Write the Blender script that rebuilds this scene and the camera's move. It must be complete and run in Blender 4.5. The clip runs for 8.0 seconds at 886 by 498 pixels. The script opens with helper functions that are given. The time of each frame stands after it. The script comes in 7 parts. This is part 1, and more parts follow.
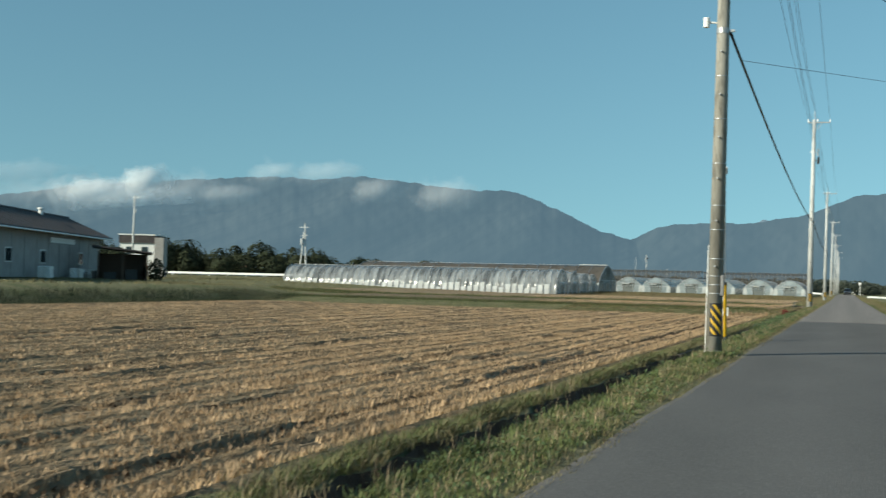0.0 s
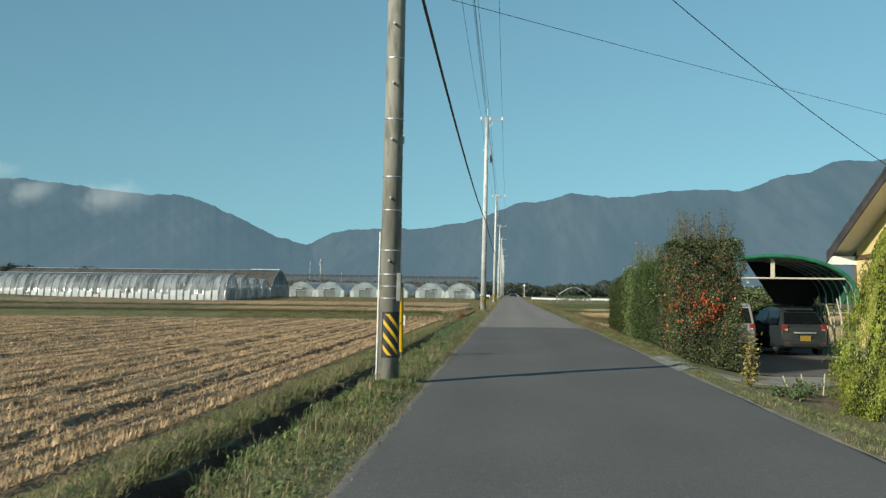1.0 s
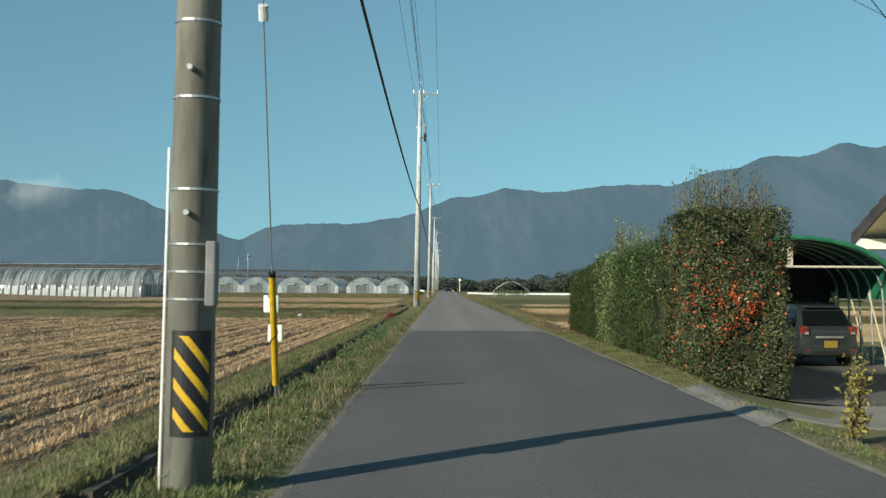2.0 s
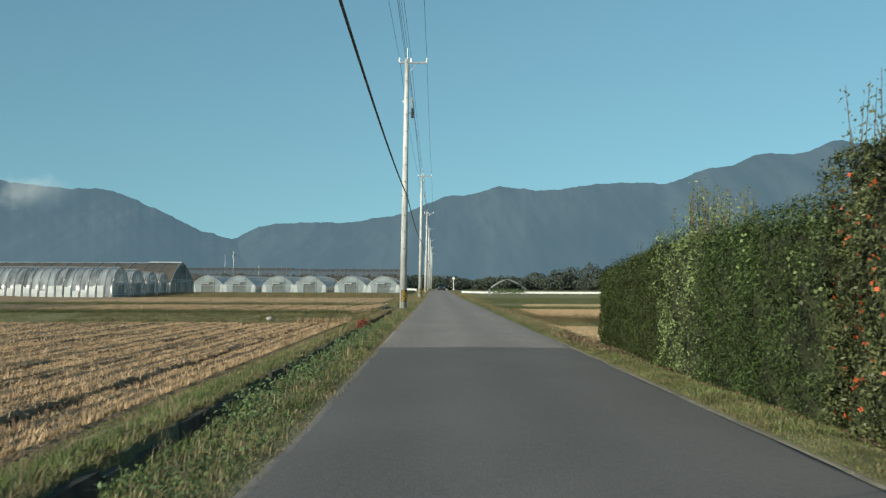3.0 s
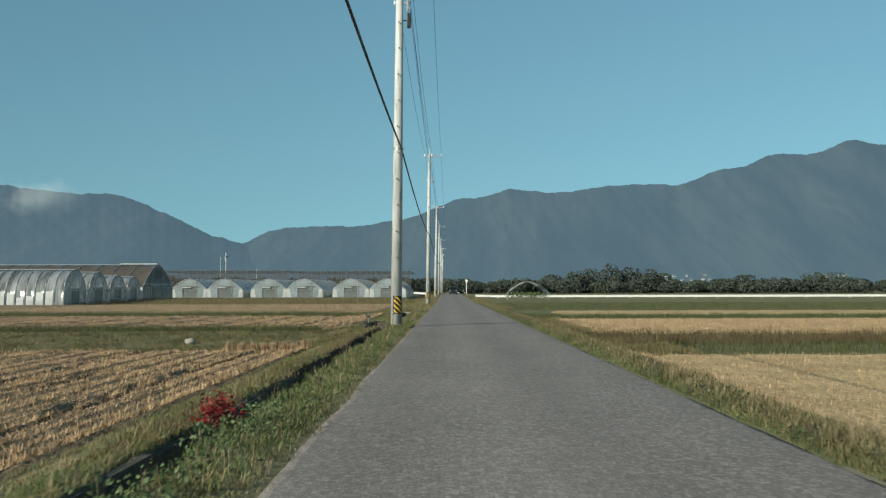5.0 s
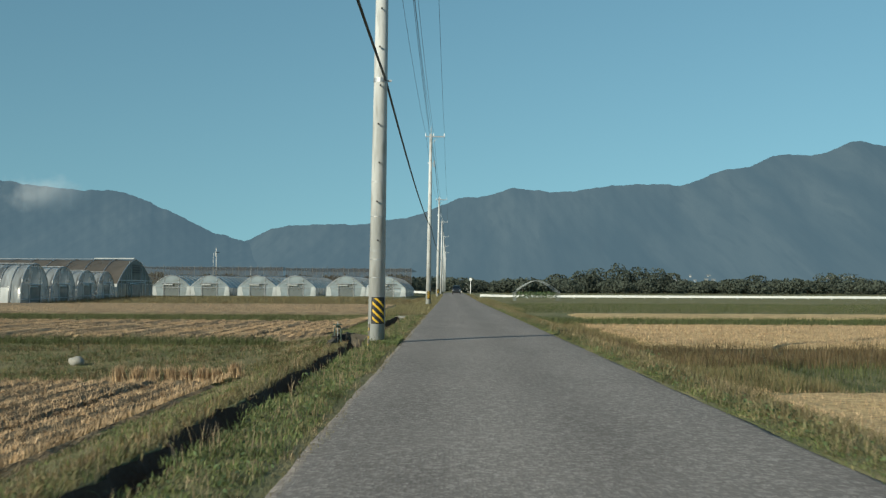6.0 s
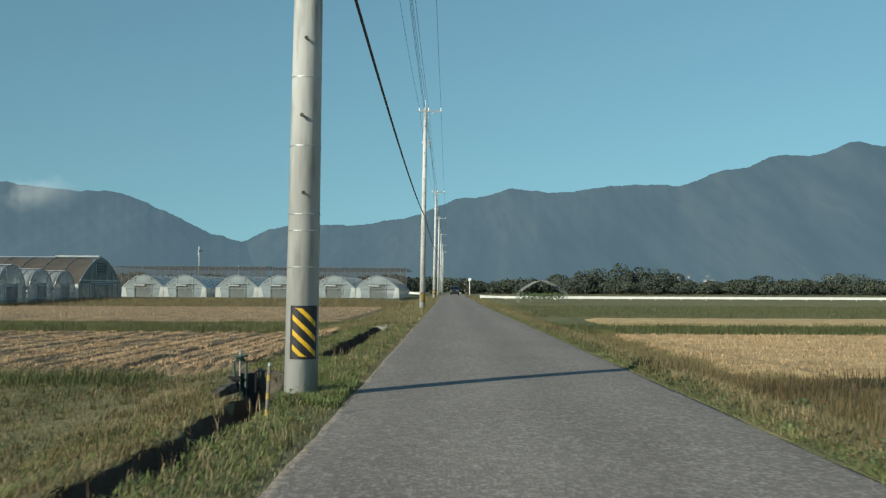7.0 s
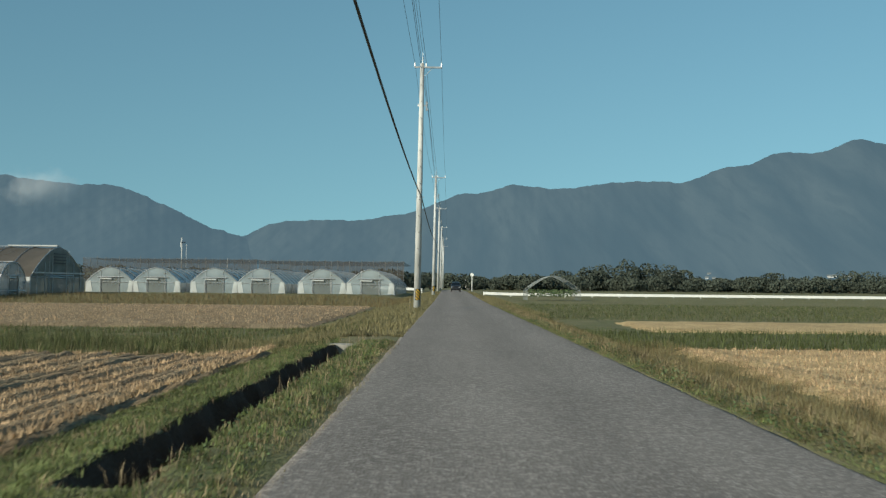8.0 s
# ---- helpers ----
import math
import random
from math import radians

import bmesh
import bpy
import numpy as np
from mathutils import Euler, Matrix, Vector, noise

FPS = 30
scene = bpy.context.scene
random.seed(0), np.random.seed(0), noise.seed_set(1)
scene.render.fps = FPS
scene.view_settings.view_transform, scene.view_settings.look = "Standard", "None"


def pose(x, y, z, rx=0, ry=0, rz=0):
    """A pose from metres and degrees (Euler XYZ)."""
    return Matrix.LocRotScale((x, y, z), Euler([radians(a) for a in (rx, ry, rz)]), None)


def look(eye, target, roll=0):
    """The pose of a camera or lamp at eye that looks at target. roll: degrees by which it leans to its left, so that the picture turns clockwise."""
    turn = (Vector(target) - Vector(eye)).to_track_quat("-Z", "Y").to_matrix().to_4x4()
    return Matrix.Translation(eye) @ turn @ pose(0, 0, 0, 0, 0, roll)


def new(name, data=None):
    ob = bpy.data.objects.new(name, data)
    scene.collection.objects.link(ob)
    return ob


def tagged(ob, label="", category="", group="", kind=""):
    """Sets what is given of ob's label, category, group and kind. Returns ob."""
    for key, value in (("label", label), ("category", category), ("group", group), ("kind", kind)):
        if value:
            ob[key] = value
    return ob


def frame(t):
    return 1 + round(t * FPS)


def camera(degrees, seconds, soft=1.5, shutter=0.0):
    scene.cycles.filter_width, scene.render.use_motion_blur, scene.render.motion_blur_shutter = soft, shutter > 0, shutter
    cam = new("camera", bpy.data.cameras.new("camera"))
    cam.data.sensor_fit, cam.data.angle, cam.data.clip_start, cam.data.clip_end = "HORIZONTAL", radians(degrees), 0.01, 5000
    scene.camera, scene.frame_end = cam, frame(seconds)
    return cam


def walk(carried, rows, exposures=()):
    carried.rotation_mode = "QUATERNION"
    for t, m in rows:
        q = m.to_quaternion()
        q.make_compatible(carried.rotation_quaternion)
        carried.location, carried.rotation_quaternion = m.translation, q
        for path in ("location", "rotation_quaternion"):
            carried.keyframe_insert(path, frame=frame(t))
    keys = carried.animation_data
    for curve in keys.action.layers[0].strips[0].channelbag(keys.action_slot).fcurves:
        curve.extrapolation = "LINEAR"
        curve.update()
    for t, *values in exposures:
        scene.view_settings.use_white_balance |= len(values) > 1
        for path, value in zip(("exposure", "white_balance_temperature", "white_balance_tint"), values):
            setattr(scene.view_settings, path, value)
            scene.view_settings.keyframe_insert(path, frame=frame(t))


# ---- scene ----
cam = camera(42.81, 8.0, soft=1.3, shutter=0.12)
PATH = [
    (0, pose(0.626, 3.499, 1.258, 91.639, -1.423, 19.578)),
    (0.2, pose(0.389, 4.626, 1.253, 91.847, -1.225, 14.742)),
    (0.4, pose(0.221, 5.760, 1.255, 91.422, -1.454, 10.244)),
    (0.5, pose(0.166, 6.358, 1.252, 91.523, -1.340, 8.464)),
    (0.7, pose(0.044, 7.701, 1.248, 91.762, -1.135, 5.552)),
    (1, pose(-0.056, 9.813, 1.245, 92.198, -0.634, 3.275)),
    (1.5, pose(-0.205, 13.951, 1.232, 92.082, -0.728, 0.633)),
    (3, pose(0.009, 27.588, 1.247, 91.905, -0.201, -0.345)),
    (3.5, pose(0.062, 32.732, 1.248, 91.957, 0.184, -0.129)),
    (4, pose(0.074, 37.901, 1.250, 92.215, 0.345, -0.009)),
    (4.5, pose(0.044, 43.321, 1.260, 92.120, 0.332, 0.107)),
    (6, pose(-0.048, 61.382, 1.251, 92.024, -0.247, 0.351)),
    (6.5, pose(-0.045, 67.825, 1.254, 91.906, -0.121, 0.314)),
    (7, pose(-0.044, 74.240, 1.248, 92.064, -0.239, 0.238)),
    (7.5, pose(-0.028, 80.819, 1.248, 91.727, -0.470, 0.222)),
    (8, pose(-0.046, 88.016, 1.251, 91.856, -0.566, 0.266)),
]
walk(cam, PATH, [(0, 0.4, 6450, -4), (1, 0.34, 6450, -4), (3.5, 0.26, 6450, -4), (4.5, 0.15, 6450, -4), (6, 0.15, 6450, -4), (7, 0.19, 6450, -4), (8, 0.12, 6450, -4)])

# ---- world and sun ----
SUN_EL, SUN_TO = radians(24), (math.cos(radians(46.5)), math.sin(radians(46.5)))
world = bpy.data.worlds.new("sky")
scene.world = world
world.use_nodes = True
wn, wl = world.node_tree.nodes, world.node_tree.links
sky = wn.new("ShaderNodeTexSky")
sky.sky_type, sky.sun_disc, sky.sun_elevation = "NISHITA", False, SUN_EL
sky.sun_rotation = math.atan2(-SUN_TO[0], -SUN_TO[1])
sky.air_density, sky.dust_density, sky.ozone_density, sky.altitude = 1.0, 0.0, 2.0, 1000
stc, smp = wn.new("ShaderNodeTexCoord"), wn.new("ShaderNodeMapping")
smp.inputs["Location"].default_value, smp.inputs["Scale"].default_value = (0, 0, 0.115), (1, 1, 0.55)
wl.new(stc.outputs["Generated"], smp.inputs[0])
wl.new(smp.outputs[0], sky.inputs[0])
tint = wn.new("ShaderNodeMix")
tint.data_type, tint.blend_type, tint.inputs[0].default_value = "RGBA", "MULTIPLY", 1.0
tint.inputs[7].default_value = (0.918, 1.07, 0.965, 1)
wl.new(sky.outputs[0], tint.inputs[6])
wl.new(tint.outputs[2], wn["Background"].inputs[0])
wn["Background"].inputs[1].default_value = 0.084
sun = new("sun", bpy.data.lights.new("sun", "SUN"))
sun.data.energy, sun.data.angle, sun.data.color = 5.0, radians(0.53), (1.0, 0.868, 0.735)
sun.matrix_world = look((-60, -60, 60), (-60 + SUN_TO[0], -60 + SUN_TO[1], 60 - math.tan(SUN_EL)))


# ---- materials ----
def material(name, c1, c2, scale=3.0, rough=0.8, c3=None, fine=40.0, bump=0.3, dist=0.02, metal=0.0, spec=0.3,
             stretch=(1, 1, 1), island=0.0, glow=None, lo=0.5, hi=0.75):
    """Two-scale mottled surface in object space; island: brightness change from piece to piece."""
    m = bpy.data.materials.new(name)
    m.use_nodes = True
    n, l = m.node_tree.nodes, m.node_tree.links
    b = n["Principled BSDF"]
    tc, mp = n.new("ShaderNodeTexCoord"), n.new("ShaderNodeMapping")
    mp.inputs["Scale"].default_value = stretch
    l.new(tc.outputs["Object"], mp.inputs[0])
    big, small = n.new("ShaderNodeTexNoise"), n.new("ShaderNodeTexNoise")
    big.inputs["Scale"].default_value, small.inputs["Scale"].default_value = scale, fine
    big.inputs["Detail"].default_value, small.inputs["Detail"].default_value = 5, 4
    for t in (big, small):
        l.new(mp.outputs[0], t.inputs["Vector"])
    ramp = n.new("ShaderNodeValToRGB")
    ramp.color_ramp.elements[0].position, ramp.color_ramp.elements[1].position = 0.36, 0.64
    ramp.color_ramp.elements[0].color, ramp.color_ramp.elements[1].color = (*c1, 1), (*c2, 1)
    l.new(big.outputs[0], ramp.inputs[0])
    mix = n.new("ShaderNodeMix")
    mix.data_type = "RGBA"
    third = c3 or tuple(0.6 * (u + v) / 2 for u, v in zip(c1, c2))
    mix.inputs[7].default_value = (*third, 1)
    r2 = n.new("ShaderNodeMapRange")
    r2.inputs[1].default_value, r2.inputs[2].default_value, r2.inputs[4].default_value = lo, hi, 0.75
    l.new(small.outputs[0], r2.inputs[0])
    l.new(r2.outputs[0], mix.inputs[0])
    l.new(ramp.outputs[0], mix.inputs[6])
    out = mix.outputs[2]
    if island:
        geo, hv, mr = n.new("ShaderNodeNewGeometry"), n.new("ShaderNodeHueSaturation"), n.new("ShaderNodeMapRange")
        mr.inputs[3].default_value, mr.inputs[4].default_value = 1 - island, 1 + island
        l.new(geo.outputs["Random Per Island"], mr.inputs[0])
        l.new(mr.outputs[0], hv.inputs["Value"])
        l.new(out, hv.inputs["Color"])
        out = hv.outputs[0]
    l.new(out, b.inputs["Base Color"])
    b.inputs["Roughness"].default_value, b.inputs["Metallic"].default_value = rough, metal
    b.inputs["Specular IOR Level"].default_value = spec
    if bump:
        bp = n.new("ShaderNodeBump")
        bp.inputs["Strength"].default_value, bp.inputs["Distance"].default_value = bump, dist
        l.new(small.outputs[0], bp.inputs["Height"])
        l.new(bp.outputs[0], b.inputs["Normal"])
    if glow:
        b.inputs["Emission Color"].default_value, b.inputs["Emission Strength"].default_value = (*glow[:3], 1), glow[3]
    return m


def plain(name, c, rough=0.5, metal=0.0, spec=0.5, var=0.12, scale=12.0):
    return material(name, tuple(v * (1 - var) for v in c), tuple(min(1, v * (1 + var)) for v in c), scale, rough,
                    fine=scale * 8, bump=0.1, dist=0.004, metal=metal, spec=spec)


def leafy(name, c, var=0.35, rough=0.55, tint=(1.5, 1.2, 0.6), spec=0.25):
    """Leaves and blades: colour changes from leaf to leaf, some light passes through."""
    m = bpy.data.materials.new(name)
    m.use_nodes = True
    n, l = m.node_tree.nodes, m.node_tree.links
    b = n["Principled BSDF"]
    geo, ramp = n.new("ShaderNodeNewGeometry"), n.new("ShaderNodeValToRGB")
    lo, hi = tuple(v * (1 - var) for v in c), tuple(v * (1 + var * k) for v, k in zip(c, tint))
    ramp.color_ramp.elements[0].color, ramp.color_ramp.elements[1].color = (*lo, 1), (*hi, 1)
    l.new(geo.outputs["Random Per Island"], ramp.inputs[0])
    nz, mx, tc = n.new("ShaderNodeTexNoise"), n.new("ShaderNodeMix"), n.new("ShaderNodeTexCoord")
    nz.inputs["Scale"].default_value, mx.data_type, mx.blend_type = 1.3, "RGBA", "MULTIPLY"
    l.new(tc.outputs["Object"], nz.inputs["Vector"])
    r2 = n.new("ShaderNodeMapRange")
    r2.inputs[1].default_value, r2.inputs[2].default_value, r2.inputs[3].default_value, r2.inputs[4].default_value = 0.3, 0.7, 0.6, 1.25
    l.new(nz.outputs[0], r2.inputs[0])
    mx.inputs[0].default_value = 1.0
    l.new(ramp.outputs[0], mx.inputs[6])
    l.new(r2.outputs[0], mx.inputs[7])
    l.new(mx.outputs[2], b.inputs["Base Color"])
    b.inputs["Roughness"].default_value, b.inputs["Specular IOR Level"].default_value = rough, spec
    tr, ad = n.new("ShaderNodeBsdfTranslucent"), n.new("ShaderNodeMixShader")
    ad.inputs[0].default_value = 0.22
    l.new(mx.outputs[2], tr.inputs[0])
    l.new(b.outputs[0], ad.inputs[1])
    l.new(tr.outputs[0], ad.inputs[2])
    l.new(ad.outputs[0], n["Material Output"].inputs[0])
    return m


def asphalt(name, dark, light, stone, grain, depth, lanes):
    """Asphalt with stones in its surface; lanes: how far traffic has worn its two wheel paths."""
    m = bpy.data.materials.new(name)
    m.use_nodes = True
    n, l = m.node_tree.nodes, m.node_tree.links
    b = n["Principled BSDF"]
    tc, mp = n.new("ShaderNodeTexCoord"), n.new("ShaderNodeMapping")
    mp.inputs["Scale"].default_value = (1, 0.35, 1)
    l.new(tc.outputs["Object"], mp.inputs[0])
    big, mid, speck, cells = n.new("ShaderNodeTexNoise"), n.new("ShaderNodeTexNoise"), n.new("ShaderNodeTexNoise"), n.new("ShaderNodeTexVoronoi")
    for t, sc, dt, src in ((big, 0.7, 5, mp.outputs[0]), (mid, 7.0, 4, tc.outputs["Object"]), (speck, grain * 2.2, 3, tc.outputs["Object"])):
        t.inputs["Scale"].default_value, t.inputs["Detail"].default_value = sc, dt
        l.new(src, t.inputs["Vector"])
    cells.inputs["Scale"].default_value = grain
    l.new(tc.outputs["Object"], cells.inputs["Vector"])
    ramp = n.new("ShaderNodeValToRGB")
    ramp.color_ramp.elements[0].position, ramp.color_ramp.elements[1].position = 0.35, 0.65
    ramp.color_ramp.elements[0].color, ramp.color_ramp.elements[1].color = (*dark, 1), (*light, 1)
    l.new(big.outputs[0], ramp.inputs[0])
    # pale stones: the random value of each cell picks some of them
    sep, pick, mix = n.new("ShaderNodeSeparateColor"), n.new("ShaderNodeMapRange"), n.new("ShaderNodeMix")
    l.new(cells.outputs["Color"], sep.inputs[0])
    pick.inputs[1].default_value, pick.inputs[2].default_value, pick.inputs[4].default_value = 0.5, 1.0, 0.85
    l.new(sep.outputs[0], pick.inputs[0])
    mix.data_type = "RGBA"
    mix.inputs[7].default_value = (*stone, 1)
    l.new(pick.outputs[0], mix.inputs[0])
    l.new(ramp.outputs[0], mix.inputs[6])
    # dark pits between the stones
    pit, pr = n.new("ShaderNodeMix"), n.new("ShaderNodeMapRange")
    pit.data_type, pit.blend_type = "RGBA", "MULTIPLY"
    pr.inputs[1].default_value, pr.inputs[2].default_value, pr.inputs[3].default_value, pr.inputs[4].default_value = 0.42, 0.62, 0.0, 0.55 * depth
    l.new(speck.outputs[0], pr.inputs[0])
    l.new(pr.outputs[0], pit.inputs[0])
    l.new(mix.outputs[2], pit.inputs[6])
    pit.inputs[7].default_value = (0.3, 0.3, 0.3, 1)
    # stains and wheel paths along the lane
    sx, wv, ad, wr, wm = n.new("ShaderNodeSeparateXYZ"), n.new("ShaderNodeMath"), n.new("ShaderNodeMath"), n.new("ShaderNodeMapRange"), n.new("ShaderNodeMix")
    l.new(tc.outputs["Object"], sx.inputs[0])
    wv.operation, wv.inputs[1].default_value, wv.inputs[2].default_value = "MULTIPLY_ADD", 3.6, 0.4
    l.new(sx.outputs[0], wv.inputs[0])
    sn = n.new("ShaderNodeMath")
    sn.operation = "SINE"
    l.new(wv.outputs[0], sn.inputs[0])
    ad.operation, ad.inputs[1].default_value = "MULTIPLY_ADD", 2.2
    l.new(mid.outputs[0], ad.inputs[0])
    l.new(sn.outputs[0], ad.inputs[2])
    wr.inputs[1].default_value, wr.inputs[2].default_value, wr.inputs[3].default_value, wr.inputs[4].default_value = -0.3, 2.3, 1.0 - lanes, 1.0 + lanes
    l.new(ad.outputs[0], wr.inputs[0])
    wm.data_type, wm.blend_type, wm.inputs[0].default_value = "RGBA", "MULTIPLY", 1.0
    l.new(pit.outputs[2], wm.inputs[6])
    l.new(wr.outputs[0], wm.inputs[7])
    l.new(wm.outputs[2], b.inputs["Base Color"])
    b.inputs["Roughness"].default_value, b.inputs["Specular IOR Level"].default_value = 0.9, 0.25
    bp = n.new("ShaderNodeBump")
    bp.inputs["Strength"].default_value, bp.inputs["Distance"].default_value = 0.7 * depth, 0.008
    l.new(cells.outputs["Distance"], bp.inputs["Height"])
    l.new(bp.outputs[0], b.inputs["Normal"])
    return m


ASPHALT_NEW = asphalt("new_asphalt", (0.092, 0.089, 0.088), (0.114, 0.110, 0.108), (0.15, 0.145, 0.14), 75, 0.45, 0.05)
ASPHALT_OLD = asphalt("worn_asphalt", (0.171, 0.152, 0.141), (0.207, 0.185, 0.172), (0.38, 0.347, 0.32), 34, 0.85, 0.09)
SOIL = material("soil", (0.10, 0.075, 0.05), (0.16, 0.12, 0.075), 1.2, 0.95, fine=14, bump=0.8, dist=0.05)
MEADOW = material("meadow_ground", (0.115, 0.122, 0.052), (0.185, 0.165, 0.088), 0.6, 0.95, c3=(0.085, 0.082, 0.042), fine=16, bump=0.7, dist=0.06)
STUBBLE = material("straw_ground", (0.21, 0.15, 0.088), (0.32, 0.24, 0.145), 0.9, 0.95, c3=(0.10, 0.072, 0.046), fine=10, bump=1.0, dist=0.05, stretch=(2.2, 0.5, 1), lo=0.46, hi=0.66)
STRAW = leafy("straw", (0.49, 0.35, 0.215), 0.42, 0.7, (1, 1, 1))
PALE_STUBBLE = material("pale_straw_ground", (0.42, 0.30, 0.15), (0.60, 0.44, 0.232), 0.8, 0.95, c3=(0.24, 0.168, 0.085), fine=6, bump=1.0, dist=0.08, lo=0.45, hi=0.65)
CONCRETE = material("concrete", (0.25, 0.24, 0.215), (0.35, 0.335, 0.30), 1.6, 0.85, c3=(0.17, 0.16, 0.14), fine=18, bump=0.35, dist=0.01)
POLE_OLD = material("weathered_pole_concrete", (0.22, 0.212, 0.185), (0.35, 0.338, 0.30), 1.7, 0.85, c3=(0.13, 0.122, 0.105), fine=8, bump=0.3, dist=0.008, stretch=(1.6, 1.6, 0.35), lo=0.48, hi=0.7)
POLE_NEW = material("pole_concrete", (0.41, 0.42, 0.415), (0.57, 0.58, 0.575), 2.2, 0.8, c3=(0.22, 0.222, 0.212), fine=5, bump=0.25, dist=0.006, stretch=(1.6, 1.6, 0.25), lo=0.5, hi=0.72)
# Darker than CONCRETE: the shade down in the basin is put into this colour.
DITCH = material("dark_ditch_concrete", (0.05, 0.044, 0.035), (0.13, 0.115, 0.09), 2.5, 0.9, fine=14, bump=0.6, dist=0.02)
BLACK = plain("black_plastic", (0.012, 0.012, 0.013), 0.5)
YELLOW = plain("yellow_plastic", (0.62, 0.38, 0.02), 0.45)
STEEL = plain("galvanised_steel", (0.42, 0.43, 0.44), 0.45, 0.7)
WHITE = plain("white_paint", (0.78, 0.78, 0.76), 0.5, var=0.05)
PORCELAIN = plain("white_porcelain", (0.7, 0.71, 0.72), 0.25)
DARK_STEEL = plain("dark_steel", (0.06, 0.058, 0.055), 0.55, 0.4)
RUBBER = plain("black_rubber", (0.015, 0.015, 0.016), 0.7)
CABLE = plain("cable_sheath", (0.02, 0.02, 0.022), 0.55)
WET_EARTH = material("wet_earth", (0.062, 0.041, 0.027), (0.082, 0.055, 0.036), 2.0, 0.95, c3=(0.046, 0.031, 0.021), fine=25, bump=1.0, dist=0.03)
# Blue emission puts the haze of distance into the range's own colour.
MOUNTAIN = material("mountain_haze_glow", (0.010, 0.015, 0.017), (0.032, 0.037, 0.036), 0.007, 1.0, fine=0.03, bump=0.2, stretch=(1, 0.1, 0.3), dist=20, spec=0.0,
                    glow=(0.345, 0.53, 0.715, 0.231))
# Solid plant filling; its near-black colour stands for shade between the leaves.
HEDGE_CORE = material("shaded_filling", (0.02, 0.024, 0.012), (0.04, 0.044, 0.022), 3, 1.0, fine=20)


# ---- mesh helpers ----
class Mesh:
    """Collects vertices and faces of one piece."""

    def __init__(self):
        self.v, self.f = [], []

    def add(self, verts, faces):
        k = len(self.v)
        self.v += [tuple(p) for p in verts]
        self.f += [tuple(k + i for i in q) for q in faces]
        return self

    def box(self, x0, x1, y0, y1, z0, z1, bevel=0.0):
        if bevel:
            bm = bmesh.new()
            bmesh.ops.create_cube(bm, size=1)
            for p in bm.verts:
                p.co = (x0 + (p.co.x + 0.5) * (x1 - x0), y0 + (p.co.y + 0.5) * (y1 - y0), z0 + (p.co.z + 0.5) * (z1 - z0))
            bmesh.ops.bevel(bm, geom=bm.edges[:], offset=bevel, segments=2, profile=0.5, affect="EDGES")
            bm.verts.index_update()
            self.add([p.co for p in bm.verts], [[p.index for p in q.verts] for q in bm.faces])
            bm.free()
            return self
        c = [(x, y, z) for z in (z0, z1) for y in (y0, y1) for x in (x0, x1)]
        return self.add(c, [(0, 2, 3, 1), (4, 5, 7, 6), (0, 1, 5, 4), (2, 6, 7, 3), (0, 4, 6, 2), (1, 3, 7, 5)])

    def rough_box(self, x0, x1, y0, y1, z0, z1, amount=0.03, cuts=5):
        """A worn, crumbling block."""
        bm = bmesh.new()
        bmesh.ops.create_cube(bm, size=1)
        bmesh.ops.subdivide_edges(bm, edges=bm.edges[:], cuts=cuts, use_grid_fill=True)
        for p in bm.verts:
            c = Vector((x0 + (p.co.x + 0.5) * (x1 - x0), y0 + (p.co.y + 0.5) * (y1 - y0), z0 + (p.co.z + 0.5) * (z1 - z0)))
            n = c * 5.3
            p.co = c + amount * Vector((noise.noise(n), noise.noise(n + Vector((7, 0, 0))), 1.3 * noise.noise(n + Vector((0, 9, 0)))))
        bm.verts.index_update()
        self.add([p.co for p in bm.verts], [[p.index for p in q.verts] for q in bm.faces])
        bm.free()
        return self

    def tube(self, pts, r, n=8, r1=None, caps=True):
        """A round bar along points; r1: radius at its end."""
        pts = [Vector(p) for p in pts]
        r1 = r if r1 is None else r1
        rings = []
        for i, p in enumerate(pts):
            d = (pts[min(i + 1, len(pts) - 1)] - pts[max(i - 1, 0)]).normalized()
            a = d.cross(Vector((0, 0, 1)) if abs(d.z) < 0.95 else Vector((1, 0, 0))).normalized()
            b = d.cross(a)
            w = r + (r1 - r) * i / max(1, len(pts) - 1)
            rings.append([p + w * (math.cos(2 * math.pi * k / n) * a + math.sin(2 * math.pi * k / n) * b) for k in range(n)])
        faces = [(i * n + k, i * n + (k + 1) % n, (i + 1) * n + (k + 1) % n, (i + 1) * n + k) for i in range(len(pts) - 1) for k in range(n)]
        if caps:
            faces += [tuple(range(n))[::-1], tuple((len(pts) - 1) * n + k for k in range(n))]
        return self.add([p for ring in rings for p in ring], faces)

    def data(self, name, smooth=False):
        me = bpy.data.meshes.new(name)
        me.from_pydata(self.v, [], self.f)
        bm = bmesh.new()
        bm.from_mesh(me)
        bmesh.ops.recalc_face_normals(bm, faces=bm.faces[:])
        bm.to_mesh(me)
        bm.free()
        if smooth:
            me.polygons.foreach_set("use_smooth", [True] * len(me.polygons))
        return me


def part(name, mesh, mat, parent=None, label="", smooth=False):
    """Links a mesh as one object, under a thing or a part."""
    ob = new(name, mesh.data(name, smooth))
    ob.data.materials.append(mat)
    if parent is not None:
        ob.parent = parent
    return tagged(ob, label)


def thing(name, label, category, group="", at=(0, 0, 0), rz=0, kind=""):
    ob = new(name)
    ob.matrix_basis = pose(*at, 0, 0, rz)
    return tagged(ob, label, category, group, kind)


